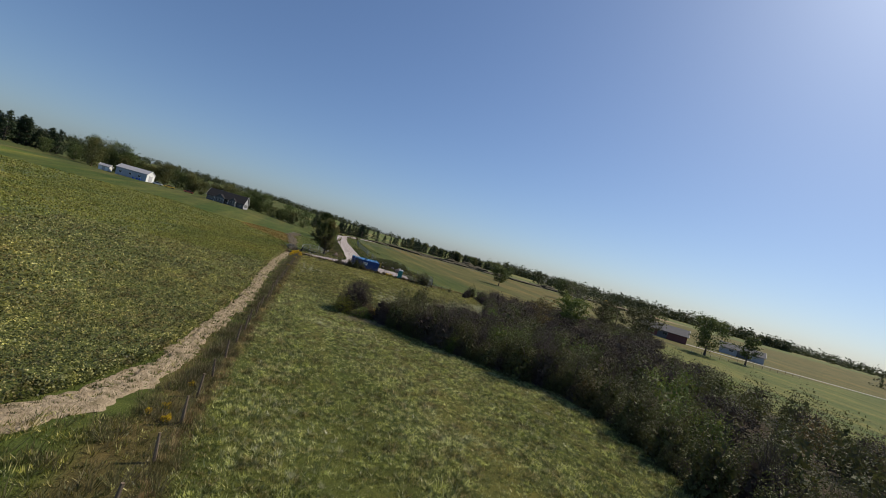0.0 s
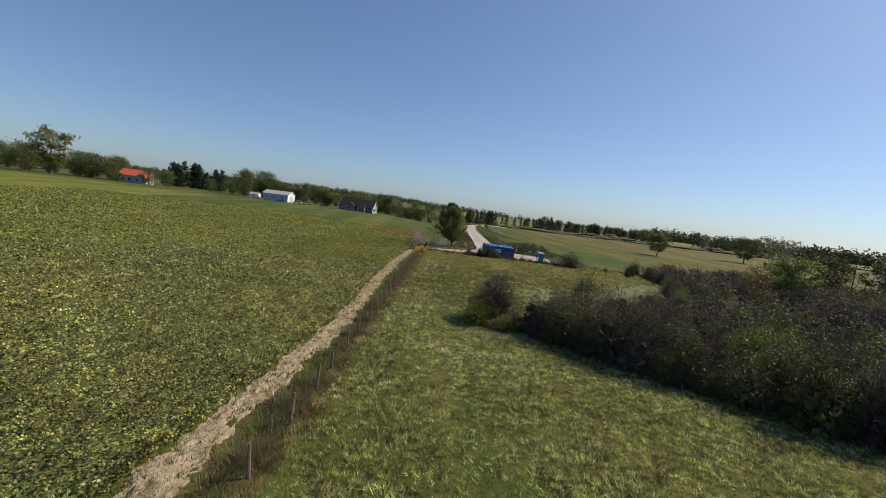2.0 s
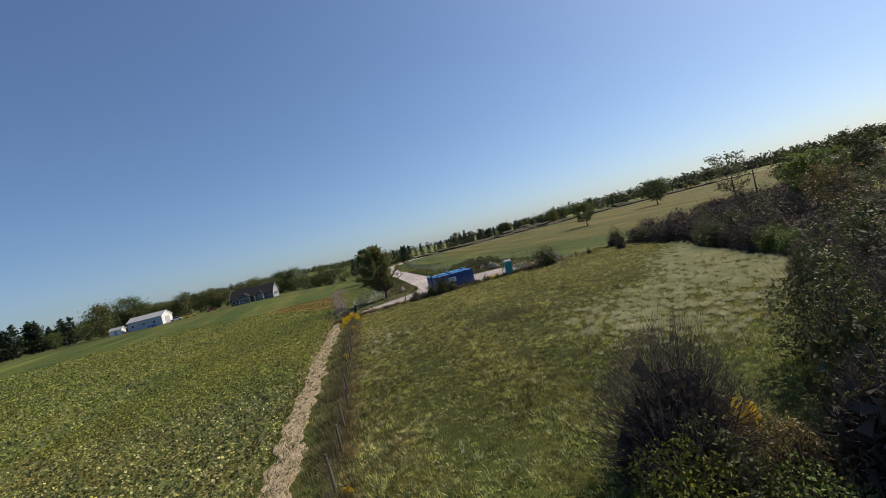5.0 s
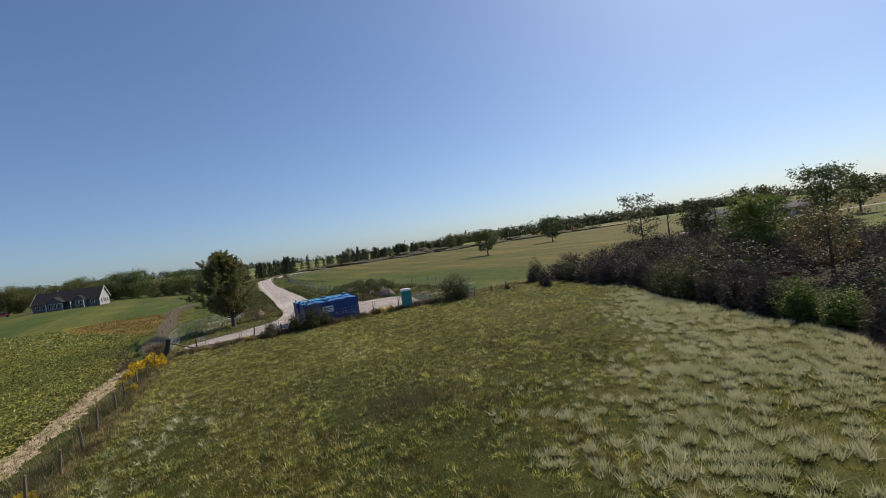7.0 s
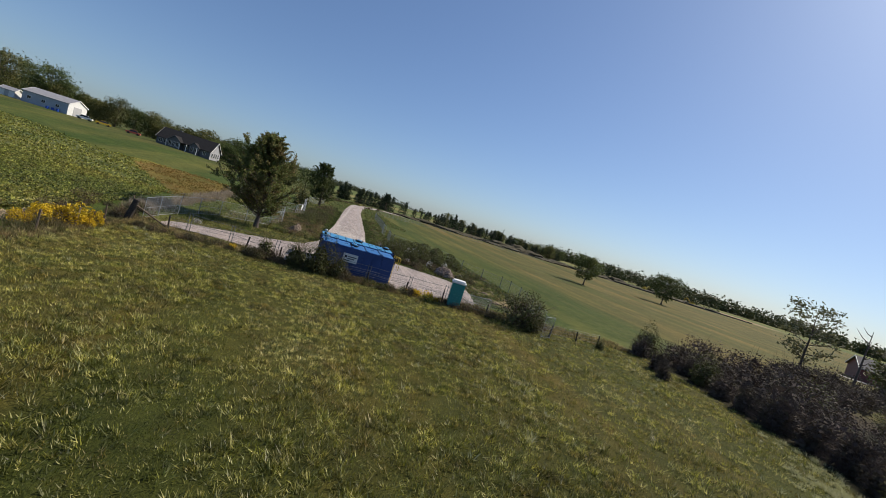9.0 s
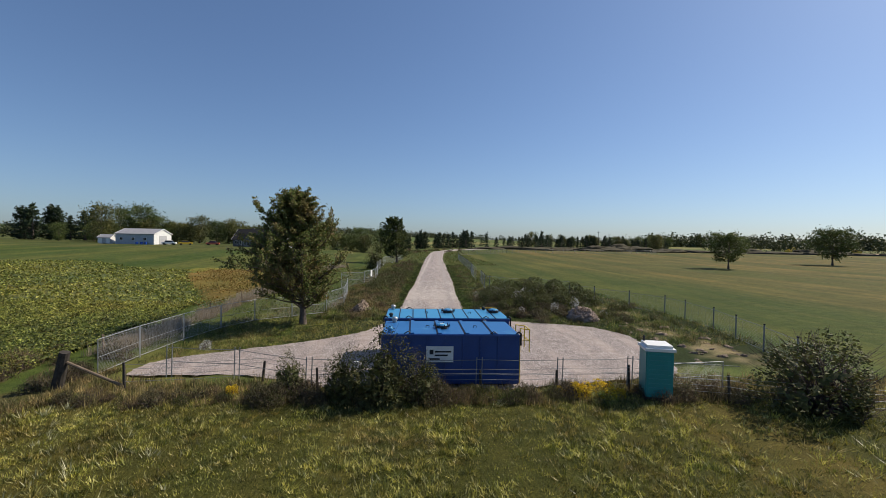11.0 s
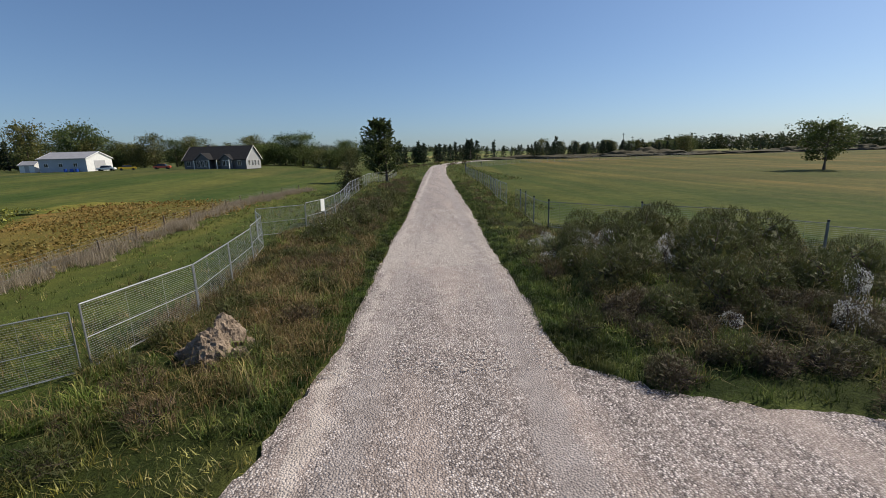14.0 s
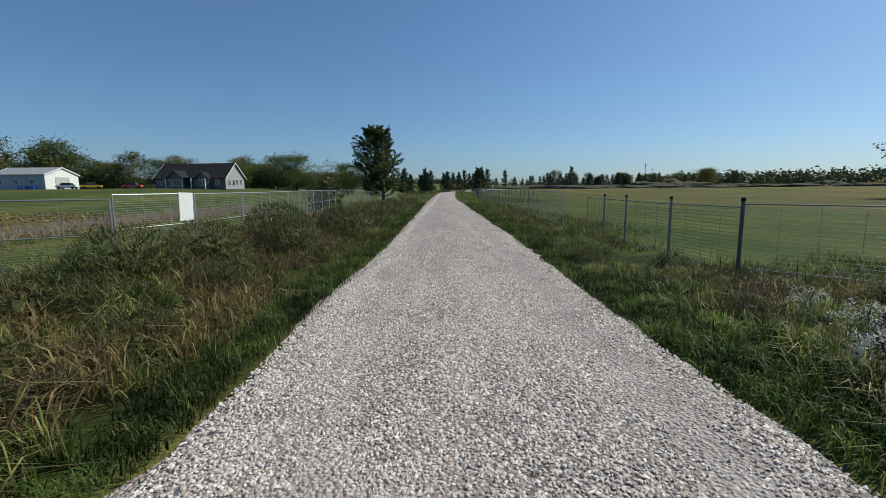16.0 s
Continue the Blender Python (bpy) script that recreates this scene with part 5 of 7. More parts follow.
FAR_ROUND = [tree_meshes(410 + i, 10, 4.8, 0.5, 24, 3600, 0.42, TREE_YELLOW if i % 2 else TREE_GREEN, "round", twigs=False, spray=0.3) for i in range(4)]
FAR_CONE = [tree_meshes(420 + i, 10, 3.3, 0.2, 34, 1300, 0.5, CONIFER, "cone", rise=0.0, spray=0.1, twigs=False) for i in range(2)]
tree(tree_meshes(430, 12.4, 6.4, 2.4, 26, 4200, 0.5, TREE_GREEN, "round"), "broad pasture tree beside a wire fence", placed(134, 110))
tree(tree_meshes(431, 10.4, 3.9, 2.4, 20, 2600, 0.45, TREE_GREEN, "egg"), "small pasture tree beside a wire fence", placed(155, 111))
tree(tree_meshes(432, 12.0, 5.0, 2.0, 16, 1500, 0.45, WILLOW, "vase", (-1, 0), 0.02), "thin-leaved pale tree rising out of the thicket", placed(94, 129))
tree(tree_meshes(433, 7.5, 4.0, 1.5, 24, 4200, 0.36, SHRUB_GREEN, "round"), "dense green tree in the thicket", placed(66, 92))
tree(tree_meshes(434, 10.0, 4.8, 1.5, 24, 3800, 0.40, SHRUB_DARK, "round"), "tall dark tree in the thicket", placed(111, 113))
tree(tree_meshes(435, 8.5, 4.5, 1.5, 20, 2600, 0.40, SHRUB_DARK, "round"), "dark round tree in the thicket", placed(100, 108))
tree(tree_meshes(438, 9.0, 4.2, 1.0, 24, 2800, 0.38, SHRUB_DARK, "round"), "dark round tree in the thicket", placed(97, 118))
tree(tree_meshes(439, 8.0, 3.6, 1.0, 24, 2400, 0.36, TREE_GREEN, "egg"), "dense green tree in the thicket", placed(104, 122))
tree(tree_meshes(436, 6.2, 2.6, 0.8, 20, 2600, 0.2, SHRUB_RUST, "vase"), "slender rust-tinted sapling in the thicket", placed(50, 79))
tree(tree_meshes(437, 15, 6.5, 3.0, 26, 2600, 0.7, TREE_YELLOW, "vase"), "tall spreading tree at the edge of the crop", placed(-197, 254, 1.5))


def dead_tree(at, h, seed):
    r = np.random.default_rng(seed)
    ob = thing("dead_tree", "bare dead tree snag rising out of the thicket", "tree", at, "dead trees")
    paths = [([(0, 0, 0), (0.1, 0, h * 0.5), (0.3, 0.1, h)], [0.2, 0.13, 0.03])]
    for i in range(7):
        t = r.uniform(0.45, 0.95)
        o = np.array([0.2 * t, 0, h * t])
        e = o + np.array([r.normal(0, 1.3), r.normal(0, 1.3), r.uniform(0.5, 1.6)])
        paths.append(([o, (o + e) / 2 - [0, 0, 0.2], e], [0.07, 0.05, 0.015]))
    v, f = tubes(paths, 5)
    put("trunk", raw_mesh("trunk", v, f, BARK, True), ob)


dead_tree(placed(86, 117), 9.6, 1)
dead_tree(placed(102, 117), 9.2, 2)


def make_tree_rows():
    r = np.random.default_rng(61)

    def row(x0, y0, x1, y1, n, s0, s1, group, label, cone=False, jit=4.0):
        for i in range(n):
            t = (i + r.uniform(0.1, 0.9)) / n
            x, y = x0 + (x1 - x0) * t + r.normal(0, jit), y0 + (y1 - y0) * t + r.normal(0, jit)
            s = r.uniform(s0, s1)
            if not cone and -0.70 < x / (y - 22) < -0.46 and -230 < x < -100:
                continue
            pool = FAR_CONE if cone else FAR_ROUND
            tree(pool[r.integers(len(pool))], label, placed(x, y, s, s * r.uniform(0.9, 1.15), r.uniform(0, 6)), group)

    row(-105, 290, -50, 292, 15, 0.6, 1.1, "trees behind the farmyard", "leafy green tree behind the farmyard")
    row(-50, 298, 4, 290, 15, 0.6, 1.15, "trees behind the house", "leafy tree behind the house")
    row(-40, 284, -2, 280, 9, 0.6, 0.75, "trees behind the house", "small orchard-like tree beside the lawn", jit=2)
    row(-260, 272, -95, 300, 34, 1.0, 1.5, "trees at the edge of the crop", "leafy tree at the edge of the crop", jit=10)
    row(-330, 220, -190, 215, 12, 0.8, 1.5, "trees at the edge of the crop", "leafy tree at the edge of the crop", jit=10)
    row(-172, 312, -138, 318, 12, 1.4, 1.9, "dark spruces", "tall dark spruce behind the red-roofed house", True, 3)
    row(8, 352, 56, 362, 30, 0.8, 1.15, "cedars beyond the bend", "dark cedar beyond the bend of the lane", True, 4)
    row(95, 440, 245, 470, 80, 0.65, 1.15, "conifer windbreak", "dark conifer in a windbreak", True, 6)
    row(120, 452, 250, 482, 22, 0.7, 1.1, "trees in the windbreak", "leafy tree among the conifers of a windbreak", jit=6)
    tree(FAR_CONE[0], "tall pine at the end of the windbreak", placed(101, 372, 1.1, 1.3), "conifer windbreak")
    row(64, 420, 90, 425, 3, 0.6, 0.9, "conifer windbreak", "small dark conifer before the windbreak", True, 6)
    row(191, 386, 197, 388, 2, 1.05, 1.15, "trees beyond the earthworks", "round tree beyond the earthworks", jit=3)


make_tree_rows()
for x, y, s in ((-177, 268, 0.95), (-157, 270, 0.85), (-168, 262, 0.45), (-150, 276, 0.8), (-130, 285, 0.7), (-118, 288, 0.75)):
    tree(FAR_ROUND[int(-x) % 4], "leafy tree in the garden of the red-roofed house", placed(x, y, s, s * 1.1, x), "garden trees")


def make_far_woods():
    """Distant woods, each tree a ragged clump."""
    r = np.random.default_rng(71)
    P, S = [], []

    def wood(x0, y0, x1, y1, depth, n, h0, h1):
        for _ in range(n):
            t = r.random()
            x, y = x0 + (x1 - x0) * t + r.normal(0, depth * 0.3), y0 + (y1 - y0) * t + r.uniform(0, depth)
            h = r.uniform(h0, h1)
            k = 76
            q = dome_points(r, k, h * 0.5, h, 0.4, 0.04, 0.3)
            P.append(q + [x, y, float(gz(x, y))])
            S.append(np.full(k, h * 0.15))

    wood(-620, 420, -60, 560, 120, 420, 8, 13)
    wood(-900, 800, 120, 900, 240, 700, 9, 14)
    wood(-700, 240, -340, 330, 80, 160, 8, 14)
    wood(-900, 60, -420, 240, 90, 140, 8, 13)
    wood(60, 1250, 900, 980, 60, 420, 7, 11)
    wood(330, 640, 700, 420, 60, 320, 14, 20)
    wood(640, 620, 1100, 60, 120, 330, 11, 17)
    wood(290, 470, 380, 400, 20, 40, 8, 13)
    wood(420, 120, 620, -300, 100, 190, 9, 15)
    p, s = np.concatenate(P), np.concatenate(S)
    v, f = leaf_quads(p, s * r.uniform(0.7, 1.4, len(s)), 0.5, 0.8, r, None, True)
    tagged(put("far_woods", raw_mesh("far_woods", v, f, FARWOOD)), "distant woodland along the horizon", "woodland", kind="stuff")


make_far_woods()

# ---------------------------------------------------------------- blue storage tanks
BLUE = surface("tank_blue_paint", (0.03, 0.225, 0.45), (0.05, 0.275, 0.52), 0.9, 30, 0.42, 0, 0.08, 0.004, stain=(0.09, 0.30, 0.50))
# the walls' blue, darkened to carry the shade of the sunless front
BLUE_SHADED = surface("tank_shaded_paint", (0.012, 0.045, 0.18), (0.022, 0.07, 0.25), 0.9, 20, 0.45, 0, 0.1, 0.004)
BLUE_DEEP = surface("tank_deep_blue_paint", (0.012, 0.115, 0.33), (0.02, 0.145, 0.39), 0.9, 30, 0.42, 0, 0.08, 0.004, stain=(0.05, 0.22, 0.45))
BLACK = plain("black_rubber", (0.012, 0.012, 0.014), 0.6)
STEEL = plain("galvanised_steel", (0.42, 0.43, 0.44), 0.45, 0.75)
WHITE = plain("white_paint", (0.75, 0.75, 0.73), 0.5)
YELLOW = plain("yellow_paint", (0.62, 0.42, 0.03), 0.5)
INK = plain("dark_ink", (0.02, 0.02, 0.025), 0.6)


def lidded_hatch(parent, x, y, z, r0=0.27):
    h = part("hatch", rod(BM(), (x, y, z), (x, y, z + 0.14), r0 * 1.05, r0 * 1.05, 20), BLACK, parent, "round manhole hatch")
    bm = BM()
    bmesh.ops.create_uvsphere(bm, u_segments=20, v_segments=8, radius=r0, matrix=Matrix.Translation((x, y, z + 0.14)) @ Matrix.Diagonal((1, 1, 0.35, 1)))
    part("lid", bm, BLUE, h, "domed blue lid", smooth=True)
    for i in range(10):
        a = i * math.pi / 5
        c, s = math.cos(a), math.sin(a)
        bm = rod(BM(), (x + c * r0, y + s * r0, z + 0.1), (x + c * (r0 + 0.13), y + s * (r0 + 0.13), z + 0.13), 0.022, 0.018, 6)
        rod(bm, (x + c * (r0 + 0.09), y + s * (r0 + 0.09), z + 0.03), (x + c * (r0 + 0.09), y + s * (r0 + 0.09), z + 0.22), 0.016, 0.016, 6)
        part("clamp", bm, BLACK, h, "black swing clamp")


def lid_sticker(parent, x, y, z):
    bm = box(BM(), x - 0.08, x + 0.08, y - 0.14, y - 0.02, z + 0.225, z + 0.238)
    part("sticker", bm, WHITE, parent, "white sticker on the hatch lid")


def vent_cap(parent, x, y, z, s=1.0, mat=None):
    bm = rod(BM(), (x, y, z), (x, y, z + 0.13 * s), 0.09 * s, 0.09 * s, 12)
    bmesh.ops.create_uvsphere(bm, u_segments=14, v_segments=7, radius=0.13 * s, matrix=Matrix.Translation((x, y, z + 0.15 * s)) @ Matrix.Diagonal((1, 1, 0.7, 1)))
    part("vent", bm, mat or STEEL, parent, "mushroom roof vent", smooth=True)


def storage_tank(x0, x1, y0, y1, h, seams, label, hatches, vents, sign, seed, paint=BLUE):
    """A rectangular steel tank with plated roof, hatches, vents, lugs and corner pipes."""
    r = np.random.default_rng(seed)
    cx, cy = (x0 + x1) / 2, (y0 + y1) / 2
    w, d = (x1 - x0) / 2, (y1 - y0) / 2
    ob = thing("storage_tank", label, "storage tank", pose(cx, cy, 0.02), "blue tanks in the yard")
    part("body", box(BM(), -w, w, -d, d, 0.14, h - 0.03, bevel=0.03), BLUE_SHADED, ob, "blue steel tank wall with its shade painted darker")
    for sx in (-w * 0.75, 0, w * 0.75):
        part("skid", box(BM(), sx - 0.12, sx + 0.12, -d + 0.05, d - 0.05, 0, 0.14), BLACK, ob)
    edges = np.linspace(-w + 0.02, w - 0.02, seams + 2)
    for a, b in zip(edges[:-1], edges[1:]):
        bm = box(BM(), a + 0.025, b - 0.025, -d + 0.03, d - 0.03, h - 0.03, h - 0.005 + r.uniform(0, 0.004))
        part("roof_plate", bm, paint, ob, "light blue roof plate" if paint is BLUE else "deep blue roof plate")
        if b < w - 0.1:
            part("roof_seam", box(BM(), b - 0.018, b + 0.018, -d + 0.03, d - 0.03, h - 0.03, h + 0.018), BLACK, ob, "dark roof seam")
            if paint is not BLUE:
                part("roof_rib", box(BM(), b + 0.03, b + 0.2, -d + 0.02, d - 0.01, h - 0.03, h + 0.045, bevel=0.008), BLUE_DEEP, ob, "raised blue roof rib")
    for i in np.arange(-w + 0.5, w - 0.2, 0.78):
        part("wall_rib", box(BM(), i - 0.04, i + 0.04, -d - 0.06, -d + 0.002, 0.2, h - 0.1, bevel=0.01), BLUE_SHADED, ob)
        part("wall_rib", box(BM(), i - 0.04, i + 0.04, d - 0.002, d + 0.06, 0.2, h - 0.1, bevel=0.01), BLUE_SHADED, ob)
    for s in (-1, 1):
        part("top_rail", box(BM(), -w - 0.01, w + 0.01, s * d - 0.05, s * d + 0.05, h - 0.13, h - 0.033, bevel=0.012), BLUE_SHADED, ob)
    for hx, hy in hatches:
        lidded_hatch(ob, hx, hy, h)
    if paint is not BLUE:
        lid_sticker(ob, *hatches[0], h)
    for vx, vy, s, mt in vents:
        vent_cap(ob, vx, vy, h, s, mt)
    for lx in (-w * 0.62, w * 0.62):
        for s in (-1, 1):
            bm = BM()
            rod(bm, (lx - 0.16, s * (d - 0.06), h), (lx, s * (d - 0.06), h + 0.1), 0.022, 0.022, 6)
            rod(bm, (lx + 0.16, s * (d - 0.06), h), (lx, s * (d - 0.06), h + 0.1), 0.022, 0.022, 6)
            part("lifting_lug", bm, BLACK, ob, "dark lifting lug")
    for lx in (-w * 0.35, w * 0.38):
        bm = BM()
        rod(bm, (lx, -0.1, h), (lx, -0.1, h + 0.09), 0.014)
        rod(bm, (lx + 0.14, -0.1, h), (lx + 0.14, -0.1, h + 0.09), 0.014)
        rod(bm, (lx - 0.01, -0.1, h + 0.09), (lx + 0.15, -0.1, h + 0.09), 0.014)
        part("grab_handle", bm, BLACK, ob)
    for s in (-1, 1):
        bm = BM()
        pts = [(s * (w + 0.05), -d, h - 0.5), (s * (w + 0.05), -d, h + 0.02), (s * (w - 0.05), -d, h + 0.1), (s * (w - 0.16), -d, h + 0.02)]
        for a, b in zip(pts[:-1], pts[1:]):
            rod(bm, a, b, 0.04, 0.04, 8)
        part("corner_pipe", bm, BLACK, ob, "black bent corner pipe")
    if sign:
        u, z = sign
        sg = part("sign", box(BM(), u, u + 1.2, -d - 0.085, -d - 0.062, z, z + 0.7), WHITE, ob, "white sign with dark marks")
        for i, (a, b, c) in enumerate(((0.15, 0.32, 0.35), (0.38, 1.1, 0.43), (0.38, 0.95, 0.27), (0.15, 0.6, 0.11))):
            part("printed_bar", box(BM(), u + a, u + b, -d - 0.093, -d - 0.086, z + c, z + c + (0.2 if i == 0 else 0.07)), INK, sg)
    return ob


def side_ladder(x, y, h, turn=0):
    ob = thing("access_ladder", "yellow tubular access ladder at the end of the blue tank", "ladder", pose(x, y, 0.02, 0, 0, turn))
    for s in (-0.45, 0.45):
        bm = BM()
        rod(bm, (0.12, s, 0), (0.12, s, h + 0.05), 0.024)
        part("rail", bm, YELLOW, ob)
        part("guard_post", rod(BM(), (0.55, s, h - 1.05), (0.55, s, h), 0.024), YELLOW, ob)
        part("guard_rail", rod(BM(), (0.12, s, h + 0.03), (0.56, s, h - 0.02), 0.024), YELLOW, ob)
        part("guard_rail", rod(BM(), (0.12, s, h - 0.5), (0.56, s, h - 0.5), 0.02), YELLOW, ob)
    part("guard_rail", rod(BM(), (0.55, -0.45, h - 0.02), (0.55, 0.45, h - 0.02), 0.024), YELLOW, ob)
    part("guard_rail", rod(BM(), (0.55, -0.45, h - 0.55), (0.55, 0.45, h - 0.55), 0.02), YELLOW, ob)
    for i in range(7):
        part("rung", rod(BM(), (0.12, -0.45, 0.3 + i * 0.3), (0.12, 0.45, 0.3 + i * 0.3), 0.016), YELLOW, ob)


storage_tank(15.95, 22.1, 113.25, 116.25, 2.38, 4, "blue steel storage tank with a sign and five roof plates", [(-0.35, -0.25)],
             [(-2.6, 1.15, 1.2, None), (-2.7, -1.2, 1.1, BLUE)], (-1.1, 1.15), 1, BLUE_DEEP)
storage_tank(15.85, 22.5, 117.1, 120.15, 2.38, 8, "light blue steel storage tank with nine roof plates", [(0.15, 0.25), (2.78, 0.35)],
             [(-3.0, 1.25, 1.15, None), (-3.0, -1.2, 0.9, BLACK), (2.35, 1.2, 0.9, BLACK)], (-1.2, 1.3), 2)
side_ladder(22.12, 114.2, 2.5)
side_ladder(21.95, 120.2, 2.38, 90)
box_ = thing("junction_box", "small white box on the gravel beside the tank", "box", pose(14.6, 116.2, 0.02))
part("case", box(BM(), -0.18, 0.18, -0.14, 0.14, 0, 0.34, bevel=0.02), WHITE, box_)

# ---------------------------------------------------------------- portable toilet
TEAL = surface("teal_plastic", (0.012, 0.20, 0.20), (0.02, 0.27, 0.26), 1.5, 20, 0.45, 0, 0.1, 0.004)
ob = thing("portable_toilet", "teal plastic portable toilet with a white roof", "portable toilet", pose(27.7, 112.0, 0.0, 0, 0, -14))
part("base", box(BM(), -0.58, 0.58, -0.58, 0.58, 0, 0.14, bevel=0.03), BLACK, ob)
part("cabin", box(BM(), -0.54, 0.54, -0.54, 0.54, 0.14, 2.08, bevel=0.04), TEAL, ob)
for i in range(9):
    part("wall_ridge", box(BM(), 0.53, 0.56, -0.42, 0.42, 0.3 + i * 0.19, 0.38 + i * 0.19, bevel=0.01), TEAL, ob)
    part("wall_ridge", box(BM(), -0.42, 0.42, -0.56, -0.53, 0.3 + i * 0.19, 0.38 + i * 0.19, bevel=0.01), TEAL, ob)
dr = part("door", box(BM(), -0.4, 0.4, 0.53, 0.57, 0.2, 2.0, bevel=0.015), TEAL, ob)
part("handle", box(BM(), 0.28, 0.34, 0.57, 0.6, 1.0, 1.16), BLACK, dr)
bm = BM()
prism(bm, [(-0.6, -0.6), (0.6, -0.6), (0.6, 0.6), (-0.6, 0.6)], 2.08, 2.2)
prism(bm, [(-0.5, -0.5), (0.5, -0.5), (0.5, 0.5), (-0.5, 0.5)], 2.2, 2.32)
part("roof", bm, WHITE, ob, "white translucent roof")
part("vent_pipe", rod(BM(), (-0.4, 0.4, 2.2), (-0.4, 0.4, 2.55), 0.05), BLACK, ob)

# ---------------------------------------------------------------- fences
WOOD = surface("weathered_wood", (0.11, 0.08, 0.055), (0.25, 0.195, 0.14), 5, 50, 0.9, 0, 0.6, 0.01)
DARKPOST = surface("dark_post", (0.03, 0.026, 0.022), (0.08, 0.07, 0.06), 5, 50, 0.9, 0, 0.5, 0.01)
WIRE = plain("fence_wire", (0.36, 0.36, 0.36), 0.5, 0.4)
GREYPIPE = plain("grey_pipe", (0.23, 0.245, 0.25), 0.55, 0.4)


def thin_rod_arrays(segs, r, sides=3):
    return tubes([([a, b], [r, r]) for a, b in segs], sides)


def fence_panel_meshes(w, h, pipe, wires, pitch_v, wire_mat, frame_mat, middle=False):
    bm = BM()
    for x in (-w / 2, w / 2):
        rod(bm, (x, 0, 0.0), (x, 0, h), pipe, pipe, 8)
    rod(bm, (-w / 2, 0, h), (w / 2, 0, h), pipe, pipe, 8)
    rod(bm, (-w / 2, 0, 0.16), (w / 2, 0, 0.16), pipe, pipe, 8)
    if middle:
        rod(bm, (-w / 2, 0, 0.95), (w / 2, 0, 0.95), pipe * 0.7, pipe * 0.7, 8)
    me = bpy.data.meshes.new("frame")
    bm.to_mesh(me)
    bm.free()
    me.materials.append(frame_mat)
    segs = [((-w / 2, 0, z), (w / 2, 0, z)) for z in np.linspace(0.2, h - 0.05, wires)]
    segs += [((x, 0, 0.16), (x, 0, h)) for x in np.arange(-w / 2 + pitch_v, w / 2, pitch_v)]
    v, f = thin_rod_arrays(segs, 0.0042)
    return me, raw_mesh("wire_infill", v, f, wire_mat)


PANEL = fence_panel_meshes(3.0, 1.85, 0.021, 27, 1.0, WIRE, STEEL, True)
LINK = fence_panel_meshes(2.9, 1.75, 0.016, 16, 0.72, GREYPIPE, GREYPIPE)
LINK_LONG = fence_panel_meshes(5.6, 1.75, 0.016, 16, 0.72, GREYPIPE, GREYPIPE)


def fence_line(points, meshes, unit, label, low=1.0, post=False, name="temporary_fence"):
    """A fence of panels set end to end between the corners given, with posts if asked."""
    fence = thing(name, label, "fence", pose(*points[0], 0))
    ox, oy = points[0]
    for (x0, y0), (x1, y1) in zip(points[:-1], points[1:]):
        ln = math.hypot(x1 - x0, y1 - y0)
        n = max(1, round(ln / unit))
        for i in range(n):
            x, y = x0 + (x1 - x0) * (i + 0.5) / n, y0 + (y1 - y0) * (i + 0.5) / n
            at = (Matrix.Translation((x - ox, y - oy, float(gz(x, y)) - 0.05 + 0.015 * (i % 2))) @ Matrix.Rotation(math.atan2(y1 - y0, x1 - x0), 4, "Z")
                  @ Matrix.Diagonal(((ln / n - 0.07) / unit, 1, low, 1)))
            panel = put("fence_panel", meshes[0], fence, "", at)
            put("wire_infill", meshes[1], panel)["kind"] = "stuff"
            if post:
                px, py = x0 + (x1 - x0) * i / n, y0 + (y1 - y0) * i / n
                at = Matrix.Translation((px - ox, py - oy, float(gz(px, py)))) @ Matrix.Diagonal((1, 1, low, 1))
                put("cap", POST_CAP, put("post", POST, fence, "grey steel post with black cap", at))


def mesh_of(bm, mat, name):
    me = bpy.data.meshes.new(name)
    bm.to_mesh(me)
    bm.free()
    me.materials.append(mat)
    return me


POST = mesh_of(rod(BM(), (0, 0, -0.1), (0, 0, 1.86), 0.045, 0.045, 8), GREYPIPE, "post")
POST_CAP = mesh_of(rod(BM(), (0, 0, 1.84), (0, 0, 1.93), 0.062, 0.055, 8), BLACK, "cap")
fence_line([(9.85, 132.3), (10.75, 136.2), (10.4, 139.9), (10.0, 143.6), (9.45, 146.8), (8.35, 149.1), (11.05, 150.7), (11.8, 153.3), (11.95, 156.7), (11.9, 160), (11.7, 163.5), (10.8, 173), (10.6, 200), (14, 235)], PANEL, 3.0,
           "galvanised temporary fence of wire panels beside the lane")
fence_line([(2.9, 115.1), (2.9, 118.2), (3.2, 122.0), (3.9, 125.6), (5.2, 128.4), (9.8, 132.1)], PANEL, 3.0, "galvanised temporary fence of wire panels beside the maple", 0.93)
fence_line([(28.6, 112.6), (31.5, 113.0)], PANEL, 3.0, "low galvanised fence panel beside the toilet", 0.7)
fence_line([(34.5, 108.5), (35.6, 108.9)], PANEL, 3.0, "galvanised fence panel standing at a bush", 1.0)
fence_line([(27.3, 150.0), (27.1, 152.9), (27.5, 156.8), (27.9, 162.0)], LINK, 2.9, "grey wire fence with capped posts along the mown field", 1.06, True, "wire_fence")
fence_line([(27.75, 165.3), (27.95, 169.6), (28.2, 174.2)], PANEL, 3.0, "tall galvanised panels closing a gap in the wire fence", 1.16, False, "wire_gate")
fence_line([(28.4, 175), (29.4, 184), (30.2, 198), (32, 234), (36, 270), (60, 290), (140, 305)], LINK, 2.9, "long grey wire fence round the mown field", 1.06, True, "wire_fence")
